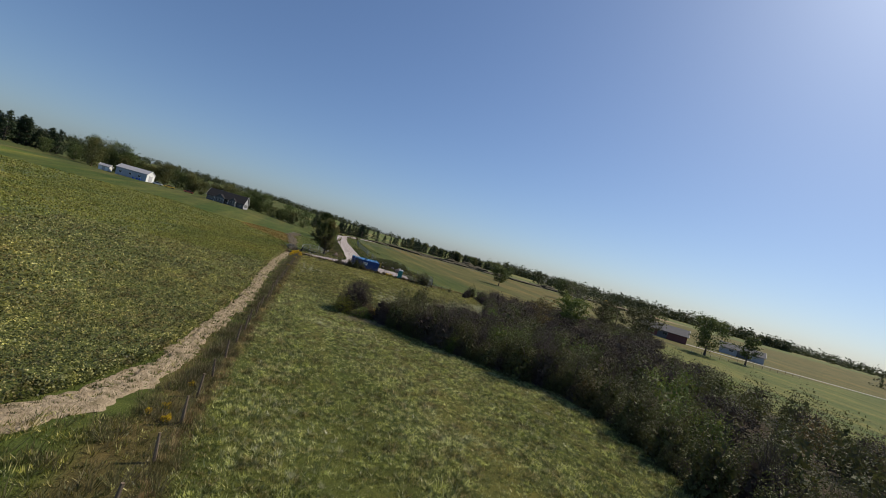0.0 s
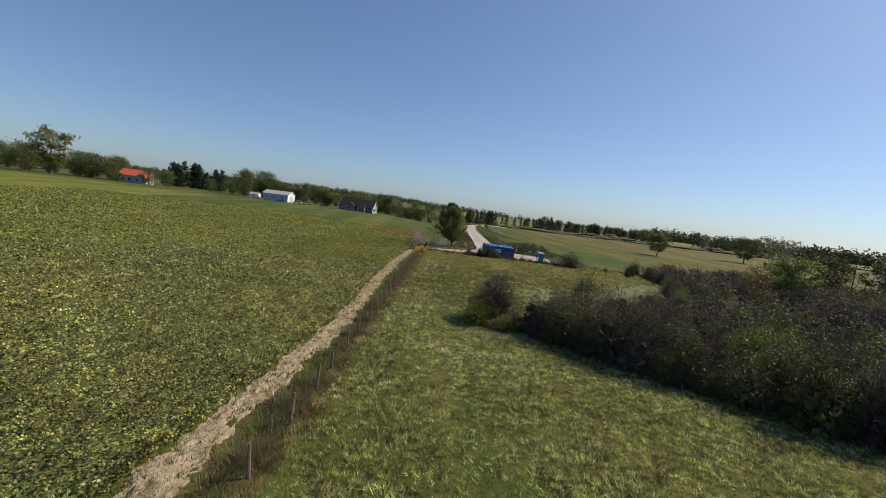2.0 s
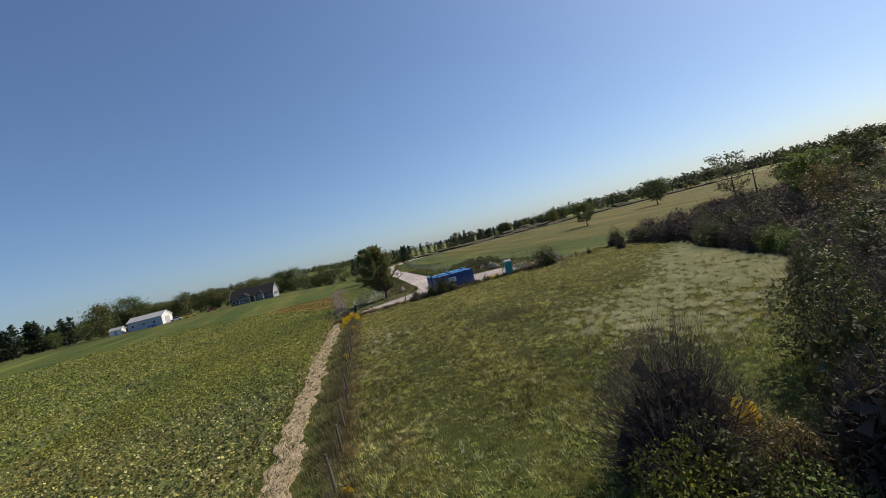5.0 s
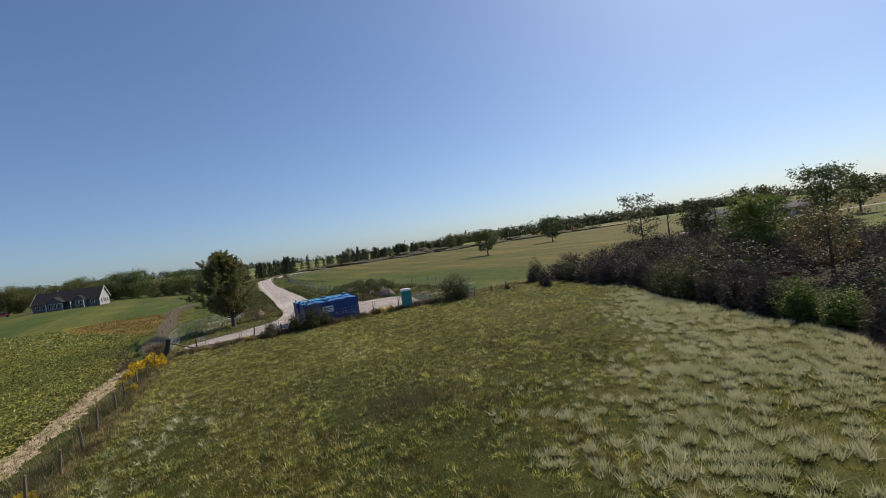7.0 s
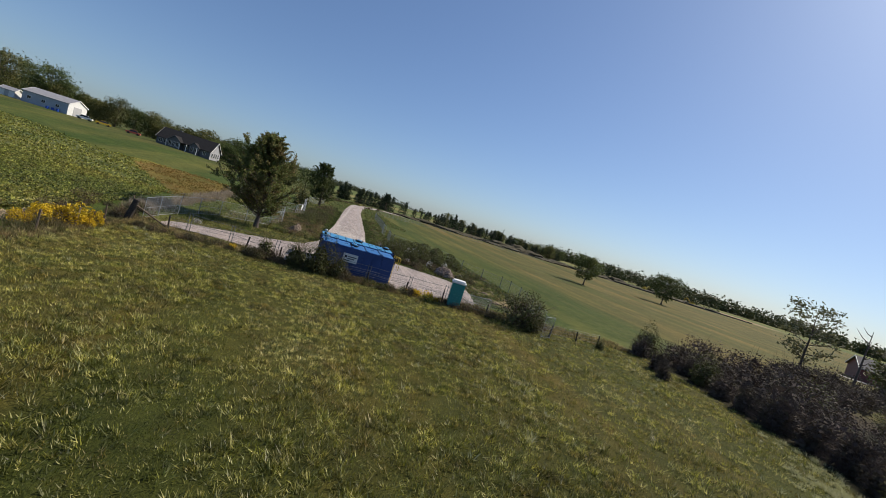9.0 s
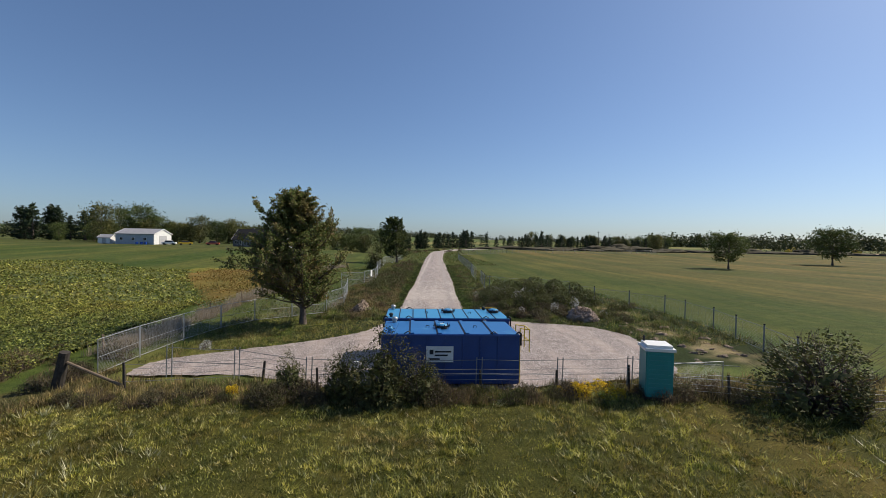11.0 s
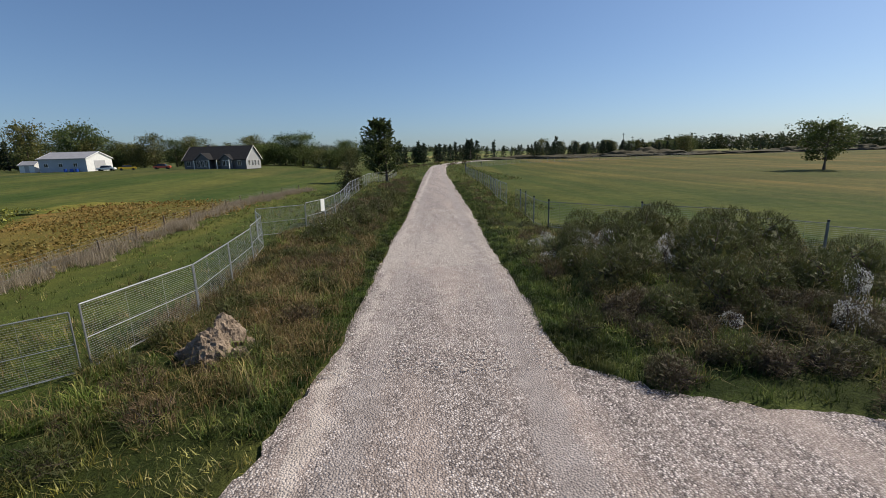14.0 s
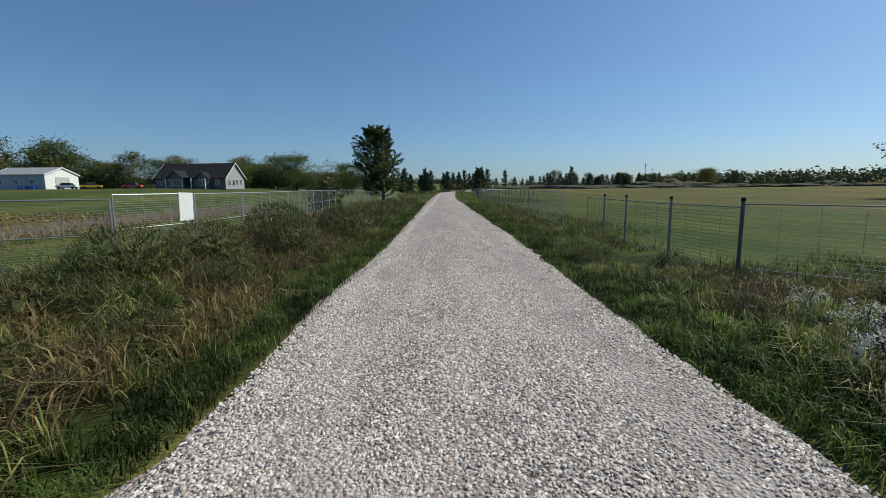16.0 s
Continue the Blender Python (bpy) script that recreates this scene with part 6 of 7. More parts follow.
fence_line([(27.3, 150.0), (31.4, 145.6), (35.0, 142.0)], LINK_LONG, 5.6, "grey wire fence at the corner of the field", 1.06, True, "wire_fence")
fence_line([(35.0, 142.0), (36.8, 139.5), (39.2, 136.6), (40.9, 133.2), (41.05, 130.4), (40.6, 126.2), (39.0, 119.5), (36.9, 112.6)], LINK, 2.9, "slack grey wire fence behind the weedy bank", 0.9, True, "wire_fence")

# the white board on the fence
bd = thing("notice_board", "blank white board tied to the temporary fence", "sign", pose(11.72, 152.95, 0.98 + float(gz(11.7, 152.95)), 0, 2, 74))
part("board", box(BM(), -0.27, 0.27, -0.012, 0.012, 0.0, 0.86, bevel=0.004), WHITE, bd)



def wooden_posts():
    r = np.random.default_rng(81)
    rows = []
    y = 15.2
    while y < 112:
        rows.append((float(fence_x(y)) + r.normal(0, 0.08), y, 1.25, "weathered cedar post of the farm fence", ("farm_fence", "old farm fence of cedar posts and rusty wire")))
        y += r.uniform(2.7, 3.4)
    for y in (118.5, 124, 131, 138, 146.7, 151, 155.8, 160, 164.5, 168, 172.2, 178, 184, 190):
        rows.append((float(np.interp(y, [118, 146.7, 155.8, 172, 190], [0.9, 0.5, -0.9, -1.4, 0.6])), y, 1.15, "old grey post of the field fence", ("field_fence", "old grey post fence in tall dead grass")))
    for x, y in ((5.3, 113.2), (10.6, 114.2), (13.3, 113.0), (16.8, 112.7), (20.3, 112.5), (23.6, 112.6), (26.9, 112.7), (30.6, 111.4), (32.4, 110.6), (35.9, 109.6), (39.0, 110.2), (41.5, 110.6)):
        rows.append((x, y, 1.15, "dark round post of the yard fence", ("yard_fence", "low wire fence on dark posts before the yard")))
    for k in range(14):
        rows.append((126 + k * 4.6, 108 + k * 0.3, 1.2, "short pasture fence post", ("pasture_fence", "short post and wire fence across the pasture")))
    fences = {}
    for x, y, h, lab, grp in rows:
        if grp not in fences:
            fences[grp] = (thing(*grp, "fence", pose(x, y, 0)), x, y, [])
        fence, ox, oy, line = fences[grp]
        line.append((x, y))
        tilt = Matrix.Rotation(r.normal(0, 0.07), 4, "X") @ Matrix.Rotation(r.normal(0, 0.07), 4, "Y")
        bm = rod(BM(), (0, 0, 0), (0, 0, h * r.uniform(0.9, 1.12)), r.uniform(0.055, 0.075), 0.05, 8)
        for v in bm.verts:
            v.co += Vector((r.normal(0, 0.006), r.normal(0, 0.006), 0))
        part("post", bm, DARKPOST if grp[0] == "yard_fence" else WOOD, fence, lab, Matrix.Translation((x - ox, y - oy, float(gz(x, y)) - 0.1)) @ tilt)
    for grp, (fence, ox, oy, line) in fences.items():
        for h in (0.35, 0.62, 0.88, 1.06):
            run = []
            for (x0, y0), (x1, y1) in zip(line[:-1], line[1:]):
                a, b = np.array((x0 - ox, y0 - oy, float(gz(x0, y0)) + h)), np.array((x1 - ox, y1 - oy, float(gz(x1, y1)) + h))
                run += [a, (a + b) / 2 - [0, 0, 0.05]]
            run.append(b)
            v, f = tubes([(run, [0.008 if grp[0] == "yard_fence" else 0.0045] * len(run))], 4)
            put("wire_strand", raw_mesh("wire_strand", v, f, DARKPOST if grp[0] == "farm_fence" else GREYPIPE), fence, "slack wire strand")


wooden_posts()

# the temporary pipe fence along the yard's front: pairs of slim posts with a top and a middle rail
pf = thing("pipe_fence", "temporary fence of slim grey steel pipes before the blue tank", "fence", pose(6.0, 115.0, 0))
PIPES = [(6.0, 115.0), (9.2, 114.6), (12.8, 113.0), (16.4, 112.9), (20.1, 112.9), (23.7, 112.9), (27.0, 113.1), (31.4, 111.9)]
for (x0, y0), (x1, y1) in zip(PIPES[:-1], PIPES[1:]):
    for off in (0.0, 0.24):
        u = (x1 - x0) / math.hypot(x1 - x0, y1 - y0)
        part("post", rod(BM(), (x0 - 6 + off * u, y0 - 115, -0.1), (x0 - 6 + off * u + 0.03, y0 - 115, 1.46), 0.024, 0.024, 8), GREYPIPE, pf)
    for z in (0.72, 1.36):
        mid = ((x0 + x1) / 2 - 6, (y0 + y1) / 2 - 115, z - 0.04)
        v, f = tubes([([(x0 - 6, y0 - 115, z), mid, (x1 - 6, y1 - 115, z - 0.02)], [0.014, 0.014, 0.014])], 5)
        put("rail", raw_mesh("rail", v, f, GREYPIPE), pf)
gp = thing("gate_brace", "leaning dark timber gatepost with a diagonal brace", "gatepost", pose(2.6, 113.2, 0))
part("post", rod(BM(), (0, 0, -0.1), (0.42, -0.1, 1.62), 0.23, 0.19, 12), DARKPOST, gp)
part("brace", rod(BM(), (0.36, -0.1, 1.25), (2.7, 0.0, 0.15), 0.065, 0.06, 8), WOOD, gp)

# ---------------------------------------------------------------- rocks and earth
ROCK = surface("pale_limestone", (0.11, 0.08, 0.058), (0.40, 0.31, 0.23), 4, 18, 0.95, 0, 1.0, 0.05)
EARTH = surface("heaped_earth", (0.045, 0.042, 0.026), (0.11, 0.094, 0.06), 0.4, 5, 0.95, 0, 0.9, 0.1)
RUBBLE = surface("crushed_stone", (0.17, 0.13, 0.105), (0.42, 0.335, 0.28), 4, 14, 0.95, 0, 1.0, 0.12)


def lump(name, label, category, at, size, mat, seed, sub=4, rough=0.35, kind=""):
    bm = BM()
    bmesh.ops.create_icosphere(bm, subdivisions=sub, radius=1)
    off = Vector((seed * 7.3, seed * 3.1, 0))
    for v in bm.verts:
        k = 1 + rough * (noise.noise(v.co * 1.3 + off) + 0.6 * noise.noise(v.co * 3.1 + off) + 0.3 * noise.noise(v.co * 8 + off))
        v.co = Vector((v.co.x * size[0] * k, v.co.y * size[1] * k, v.co.z * size[2] * k))
    ob = part(name, bm, mat, None, "", at, True)
    return tagged(ob, label, category, kind=kind)


def rough_rock(a, b, c, seed):
    """A pitted, broken chunk of stone with blunt facets."""
    bm = BM()
    bmesh.ops.create_icosphere(bm, subdivisions=4, radius=1)
    off = Vector((seed * 5.3, seed * 2.1, seed))
    for v in bm.verts:
        n = v.co.copy()
        k = 1.25
        for i in range(9):
            d = Vector((math.sin(seed * 3.1 + i * 2.4), math.cos(seed * 1.7 + i * 1.9), math.sin(i * 4.1 + seed))).normalized()
            k = min(k, 0.86 / max(n.dot(d), 0.05))
        k *= 1 + 0.16 * noise.noise(n * 3 + off) + 0.12 * noise.noise(n * 7 + off) + 0.07 * noise.noise(n * 15 + off)
        v.co = Vector((n.x * a * k, n.y * b * k, n.z * c * k))
    return bm


def bmesh_mound(a, b, h, seed):
    """A low rough mound."""
    bm = BM()
    bmesh.ops.create_icosphere(bm, subdivisions=5, radius=1)
    off = Vector((seed * 7.3, seed * 3.1, 0))
    for v in bm.verts:
        k = 1 + 0.16 * noise.noise(v.co * 2.2 + off) + 0.1 * noise.noise(v.co * 6 + off) + 0.08 * noise.noise(v.co * 14 + off) + 0.05 * noise.noise(v.co * 28 + off)
        v.co = Vector((v.co.x * a * k, v.co.y * b * k, v.co.z * h * k))
    return bm


def angular_rock(seed, size, mat, name="rock", parent=None, at=None):
    """A broken, flat-faced stone."""
    r = np.random.default_rng(seed)
    bm = BM()
    for _ in range(16):
        d = r.normal(size=3)
        d /= np.linalg.norm(d)
        bm.verts.new(Vector(d * np.array(size) * r.uniform(0.8, 1.1)))
    res = bmesh.ops.convex_hull(bm, input=bm.verts)
    bmesh.ops.delete(bm, geom=[v for v in res["geom_interior"] if isinstance(v, bmesh.types.BMVert)], context="VERTS")
    bmesh.ops.bevel(bm, geom=list(bm.edges), offset=0.02, segments=1, affect="EDGES")
    return part(name, bm, mat, parent, "", at)


heap = thing("rock_pile", "pile of weathered limestone chunks overgrown on the bank", "rock pile", placed(12.75, 132.6, 0.92, 1.2))
for i, (x, y, z, a, b, c) in enumerate(((0, 0, 0.16, 0.6, 0.5, 0.52), (0.3, 0.5, 0.42, 0.42, 0.36, 0.42), (0.75, -0.2, 0.05, 0.35, 0.3, 0.22), (-0.7, 0.2, 0.06, 0.36, 0.34, 0.24), (0.1, -0.55, 0.03, 0.28, 0.22, 0.18), (0.9, 0.6, 0.05, 0.25, 0.25, 0.2))):
    part("rock", rough_rock(a, b, c, 20 + i), ROCK, heap, "", Matrix.Translation((x, y, z)) @ Matrix.Rotation(i * 1.3, 4, "Z"))
tagged(angular_rock(530, (0.2, 0.17, 0.12), ROCK, "boulder", None, placed(13.6, 134.6)), "small pale stone in the grass of the bank", "boulder")
mound = thing("stone_mound", "heap of brown rubble and stones at the edge of the yard", "stone heap", placed(31.4, 129.4))
part("earth_core", bmesh_mound(1.25, 1.05, 1.0, 4), RUBBLE, mound, "crushed rubble", None, True)
rr = np.random.default_rng(97)
for i in range(190):
    a, d = rr.uniform(0, 6.28), math.sqrt(rr.random()) * 1.15
    s = rr.uniform(0.05, 0.13)
    angular_rock(600 + i, (s * 1.3, s, s * 0.7), ROCK if i % 3 else RUBBLE, "stone", mound, Matrix.Translation((d * math.cos(a) * 1.2, d * math.sin(a) * 1.0, 1.0 * max(0.0, 1 - d * d) ** 0.6)) @ Euler((rr.normal(0, 0.5), rr.normal(0, 0.5), a)).to_matrix().to_4x4())
for i, (x, y, s) in enumerate(((34.3, 125.5, 0.22), (35.2, 124.1, 0.3), (33.8, 122.6, 0.2), (36.8, 126.4, 0.28), (34.6, 120.8, 0.22), (37.5, 122.8, 0.32), (35.6, 118.4, 0.2))):
    lump("boulder", "pale stone on the bare edge of the yard", "boulder", placed(x, y), (s * 1.3, s, s * 0.6), ROCK, 10 + i, 3, 0.5)
for i in range(34):
    x, y, q = rr.uniform(32.8, 38.2), rr.uniform(116.5, 129.5), rr.uniform(0.09, 0.24)
    if not inside(np.array([x]), np.array([y]), YARD)[0]:
        tagged(angular_rock(800 + i, (q * 1.4, q, q * 0.6), ROCK if i % 4 else RUBBLE, "boulder", None, placed(x, y, 1, 1, i)), "pale stone lying among weeds beside the yard", "boulder", "stones beside the yard")
r9 = np.random.default_rng(91)
for i in range(26):
    t = i / 25
    x, y = 62 + 240 * t, 338 + 10 * math.sin(i * 1.7) + 6 * t
    lump("earth_berm", "grassy bank of heaped earth at the field's end", "earth bank", placed(x, y), (13, 4.5, r9.uniform(0.9, 1.5)), EARTH, 30 + i, 4, 0.5)
for i, (x, y, s) in enumerate(((126, 342, 3.6), (140, 344, 4.2), (152, 343, 3.0), (225, 350, 3.0), (262, 346, 3.2))):
    lump("earth_mound", "heap of dug earth beyond the field", "earth heap", placed(x, y), (10, 6, s * 0.8), EARTH, 70 + i, 4, 0.5)

sf = thing("silt_fence", "long low black silt fence along the end of the mown field", "fence", placed(108, 334))
z0 = float(gz(108, 334))
for i in range(44):
    x0, x1 = 108 + i * 5.2, 108 + i * 5.2 + 5.14
    y0, y1 = 334 + 1.2 * math.sin(i * 0.5) - i * 0.12, 334 + 1.2 * math.sin(i * 0.5 + 0.5) - (i + 1) * 0.12
    za, zb = float(gz(x0, y0)) - z0, float(gz(x1, y1)) - z0
    bm = BM()
    vs = [bm.verts.new((x - 108, y - 334 + o, z)) for o in (0.0, 0.04) for x, y, z in ((x0, y0, za - 0.2), (x1, y1, zb - 0.2), (x1, y1, zb + 0.75 + 0.1 * math.sin(i)), (x0, y0, za + 0.75))]
    for q in ((0, 1, 2, 3), (4, 5, 6, 7), (0, 1, 5, 4), (2, 3, 7, 6), (1, 2, 6, 5), (0, 3, 7, 4)):
        bm.faces.new([vs[k] for k in q])
    bmesh.ops.recalc_face_normals(bm, faces=bm.faces)
    part("fabric_panel", bm, BLACK, sf)


def excavator(x, y, rot, label):
    """A tracked excavator at rest: undercarriage, house, cab, boom, arm and bucket."""
    ob = thing("excavator", label, "excavator", Matrix.Translation((x, y, float(gz(x, y)))) @ Matrix.Rotation(radians(rot), 4, "Z"), "machines on the earthworks")
    for s in (-1.1, 1.1):
        part("track", box(BM(), -2.0, 2.0, s - 0.3, s + 0.3, 0.0, 0.85, bevel=0.3), BLACK, ob, "black rubber track")
    part("undercarriage", box(BM(), -1.2, 1.2, -0.85, 0.85, 0.4, 1.0, bevel=0.05), DARKPOST, ob)
    part("house", box(BM(), -2.3, 1.0, -1.3, 1.3, 1.0, 2.3, bevel=0.12), YELLOW, ob, "yellow engine house")
    cab = part("cab", box(BM(), -0.2, 1.4, 0.3, 1.3, 1.05, 3.0, bevel=0.1), YELLOW, ob)
    part("cab_glass", box(BM(), 0.0, 1.42, 0.4, 1.32, 1.9, 2.8), GLASS, cab)
    for name, a, b, r0 in (("boom", (0.9, -0.2, 1.7), (3.9, -0.2, 4.2), 0.3), ("boom_tip", (3.9, -0.2, 4.2), (5.6, -0.2, 3.6), 0.26), ("arm", (5.6, -0.2, 3.6), (5.9, -0.2, 1.2), 0.2)):
        part(name, rod(BM(), a, b, r0, r0 * 0.75, 6), YELLOW, ob)
    part("bucket", prism(BM(), [(5.3, -0.7), (6.3, -0.7), (6.3, 0.3), (5.3, 0.3)], 0.3, 1.2), DARKPOST, ob, "dark steel bucket")


# ---------------------------------------------------------------- buildings
def siding(name, c):
    m, nt, b = material(name)
    pos = nt.nodes.new("ShaderNodeTexCoord").outputs["Object"]
    col = ramp(nt, noise_fac(nt, 0.7, 4), [(0.3, tuple(v * 0.9 for v in c)), (0.7, tuple(min(1, v * 1.08) for v in c))])
    nt.links.new(col, b.inputs["Base Color"])
    b.inputs["Roughness"].default_value = 0.6
    w = node(nt, "TexWave", Scale=1.1, Distortion=0.0)
    w.bands_direction = "Z"
    nt.links.new(pos, w.inputs["Vector"])
    bn = node(nt, "Bump", Strength=0.4, Distance=0.02)
    nt.links.new(w.outputs["Fac"], bn.inputs["Height"])
    nt.links.new(bn.outputs[0], b.inputs["Normal"])
    return m


STONEGREY = siding("house_stone_grey", (0.33, 0.33, 0.34))
GREYSIDE, LIGHTSIDE, BLUESIDE, REDSIDE = siding("grey_siding", (0.10, 0.103, 0.115)), siding("pale_siding", (0.42, 0.42, 0.43)), siding("blue_grey_siding", (0.36, 0.40, 0.46)), siding("barn_red_siding", (0.16, 0.05, 0.045))
SHINGLE = surface("dark_shingles", (0.018, 0.0175, 0.0185), (0.042, 0.041, 0.042), 2, 20, 1.0, 0, 0.4, 0.02)
TINROOF = surface("pale_metal_roof", (0.26, 0.26, 0.28), (0.36, 0.36, 0.38), 1, 12, 0.8, 0.0, 0.2, 0.01)
REDROOF = surface("red_metal_roof", (0.46, 0.085, 0.05), (0.60, 0.13, 0.08), 1, 12, 0.5, 0.1, 0.2, 0.01)
GREYROOF = surface("grey_barn_roof", (0.11, 0.105, 0.105), (0.17, 0.165, 0.165), 1, 12, 0.95, 0.0, 0.2, 0.01)
GLASS, gnt, gb = material("window_glass")
gb.inputs["Base Color"].default_value, gb.inputs["Roughness"].default_value = (0.03, 0.035, 0.04, 1), 0.05


def gabled(ob, x0, x1, y0, y1, eave, peak, wall, roof, along="x", over=0.45, trim=WHITE):
    """Walls with gable ends and a roof of two slabs, on the thing's own axes."""
    if along == "x":
        to = lambda u, v, z: (u, v, z)
        u0, u1, v0, v1 = x0, x1, y0, y1
    else:
        to = lambda u, v, z: (v, u, z)
        u0, u1, v0, v1 = y0, y1, x0, x1
    vm = (v0 + v1) / 2
    bm = BM()
    loops = []
    for u in (u0, u1):
        loops.append([bm.verts.new(to(u, v, z)) for v, z in ((v0, -0.5), (v1, -0.5), (v1, eave), (vm, peak - 0.06), (v0, eave))])
    a, b = loops
    bm.faces.new(a)
    bm.faces.new(b[::-1])
    for i in range(5):
        j = (i + 1) % 5
        bm.faces.new((a[j], a[i], b[i], b[j]))
    bmesh.ops.recalc_face_normals(bm, faces=bm.faces)
    part("wall", bm, wall, ob)
    for v_, s in ((v0, -1), (v1, 1)):
        k = (peak - eave) / abs(vm - v_)
        ve, ze = v_ + s * over, eave - over * k
        bm = BM()
        pts = [to(u, v, z + dz) for dz in (0.0, 0.16) for u in (u0 - over, u1 + over) for v, z in ((ve, ze), (vm, peak))]
        vs = [bm.verts.new(p) for p in pts]
        for q in ((0, 1, 3, 2), (4, 5, 7, 6), (0, 1, 5, 4), (2, 3, 7, 6), (0, 2, 6, 4), (1, 3, 7, 5)):
            bm.faces.new([vs[i] for i in q])
        bmesh.ops.recalc_face_normals(bm, faces=bm.faces)
        rf = part("roof", bm, roof, ob)
        for u in (u0 - over - 0.03, u1 + over + 0.03):
            bm = BM()
            p = [to(u, ve, ze - 0.06), to(u, vm, peak - 0.06), to(u, vm, peak + 0.2), to(u, ve, ze + 0.2)]
            q = [to(u + 0.05, ve, ze - 0.06), to(u + 0.05, vm, peak - 0.06), to(u + 0.05, vm, peak + 0.2), to(u + 0.05, ve, ze + 0.2)]
            vs = [bm.verts.new(c) for c in p + q]
            for f in ((0, 1, 2, 3), (4, 5, 6, 7), (0, 1, 5, 4), (2, 3, 7, 6), (1, 2, 6, 5), (0, 3, 7, 4)):
                bm.faces.new([vs[i] for i in f])
            bmesh.ops.recalc_face_normals(bm, faces=bm.faces)
            part("bargeboard", bm, trim, rf)


def window(ob, x, y, z, w, h, face, mat=WHITE):
    """A framed window on a wall that faces south ('s') or east ('e')."""
    if face == "s":
        fr = part("window", box(BM(), x - w / 2 - 0.08, x + w / 2 + 0.08, y - 0.07, y + 0.02, z - 0.08, z + h + 0.08), mat, ob)
        part("pane", box(BM(), x - w / 2, x + w / 2, y - 0.085, y - 0.075, z, z + h), GLASS, fr)
        part("mullion", box(BM(), x - 0.03, x + 0.03, y - 0.1, y - 0.087, z, z + h), mat, fr)
    else:
        fr = part("window", box(BM(), x - 0.02, x + 0.07, y - w / 2 - 0.08, y + w / 2 + 0.08, z - 0.08, z + h + 0.08), mat, ob)
        part("pane", box(BM(), x + 0.075, x + 0.085, y - w / 2, y + w / 2, z, z + h), GLASS, fr)
        part("mullion", box(BM(), x + 0.087, x + 0.1, y - 0.03, y + 0.03, z, z + h), mat, fr)


hz = float(gz(-37, 252))
ob = thing("house", "dark-roofed grey bungalow with a pale stone gable end", "house", pose(-35.6, 252, hz, 0, 0, -9) @ Matrix.Scale(0.84, 4))
gabled(ob, -11, 10.5, -4.8, 4.8, 3.0, 7.1, GREYSIDE, SHINGLE, "x", 0.5)
gabled(ob, -5.4, -0.6, -7.2, -3.0, 2.9, 4.9, GREYSIDE, SHINGLE, "y", 0.4, GREYSIDE)
gabled(ob, 2.4, 6.2, -6.0, -3.0, 2.9, 4.4, GREYSIDE, SHINGLE, "y", 0.4, GREYSIDE)
part("gable_cladding", prism(BM(), [(10.5, -4.78), (10.56, -4.78), (10.56, 4.78), (10.5, 4.78)], -0.4, 3.0), STONEGREY, ob, "pale stone cladding")
bm = BM()
vs = [bm.verts.new(c) for c in ((10.51, -4.78, 3.0), (10.51, 4.78, 3.0), (10.51, 0, 6.95), (10.56, -4.78, 3.0), (10.56, 4.78, 3.0), (10.56, 0, 6.95))]
for q in ((0, 1, 2), (3, 4, 5), (0, 1, 4, 3), (1, 2, 5, 4), (0, 2, 5, 3)):
    bm.faces.new([vs[i] for i in q])
part("gable_cladding", bm, STONEGREY, ob, "pale stone cladding")
for y, w in ((-3.0, 1.0), (-0.9, 1.0), (0.9, 1.0), (3.0, 1.0)):
    window(ob, 10.58, y, 0.7, w, 1.7, "e")
for x in (-9.4, -7.4, 0.8, 8.2):
    window(ob, x, -4.8, 0.9, 1.2, 1.4, "s")
for x in (-4.4, -3.0, -1.6):
    window(ob, x, -7.2, 0.6, 0.9, 1.9, "s")
for x in (3.6, 5.0):
    window(ob, x, -6.0, 0.8, 1.0, 1.6, "s")
for x in (-5.6, -0.4, 2.2, 6.4):
    part("porch_post", box(BM(), x - 0.09, x + 0.09, -7.9, -7.72, -0.3, 2.75), WHITE, ob)
part("porch_roof", box(BM(), -0.5, 2.3, -8.0, -4.7, 2.75, 2.9), SHINGLE, ob)
part("chimney", box(BM(), -6, -5.2, 1.2, 2.0, 5.0, 7.8), GREYSIDE, ob)

sz_ = float(gz(-79.5, 257))
ob = thing("machine_shed", "pale blue-grey metal machine shed with a white gable end", "shed", pose(-79.5, 257.3, sz_, 0, 0, -3))
gabled(ob, -6.6, 6.6, -5, 5, 3.6, 5.4, BLUESIDE, TINROOF, "x", 0.3)
part("gable_cladding", prism(BM(), [(6.6, -5), (6.66, -5), (6.66, 5), (6.6, 5)], -0.4, 3.6), WHITE, ob, "white sheet cladding")
part("overhead_door", box(BM(), 6.67, 6.72, -2.1, 2.1, -0.2, 3.0), LIGHTSIDE, ob, "pale overhead door")
for x in (-4.6, -0.5, 3.6):
    window(ob, x, -5, 1.4, 1.0, 0.9, "s")
bm = BM()
vs = [bm.verts.new(c) for c in ((6.62, -5, 3.6), (6.62, 5, 3.6), (6.62, 0, 5.3), (6.67, -5, 3.6), (6.67, 5, 3.6), (6.67, 0, 5.3))]
for q in ((0, 1, 2), (3, 4, 5), (0, 1, 4, 3), (1, 2, 5, 4), (0, 2, 5, 3)):
    bm.faces.new([vs[i] for i in q])
part("gable_cladding", bm, WHITE, ob, "white gable cladding")

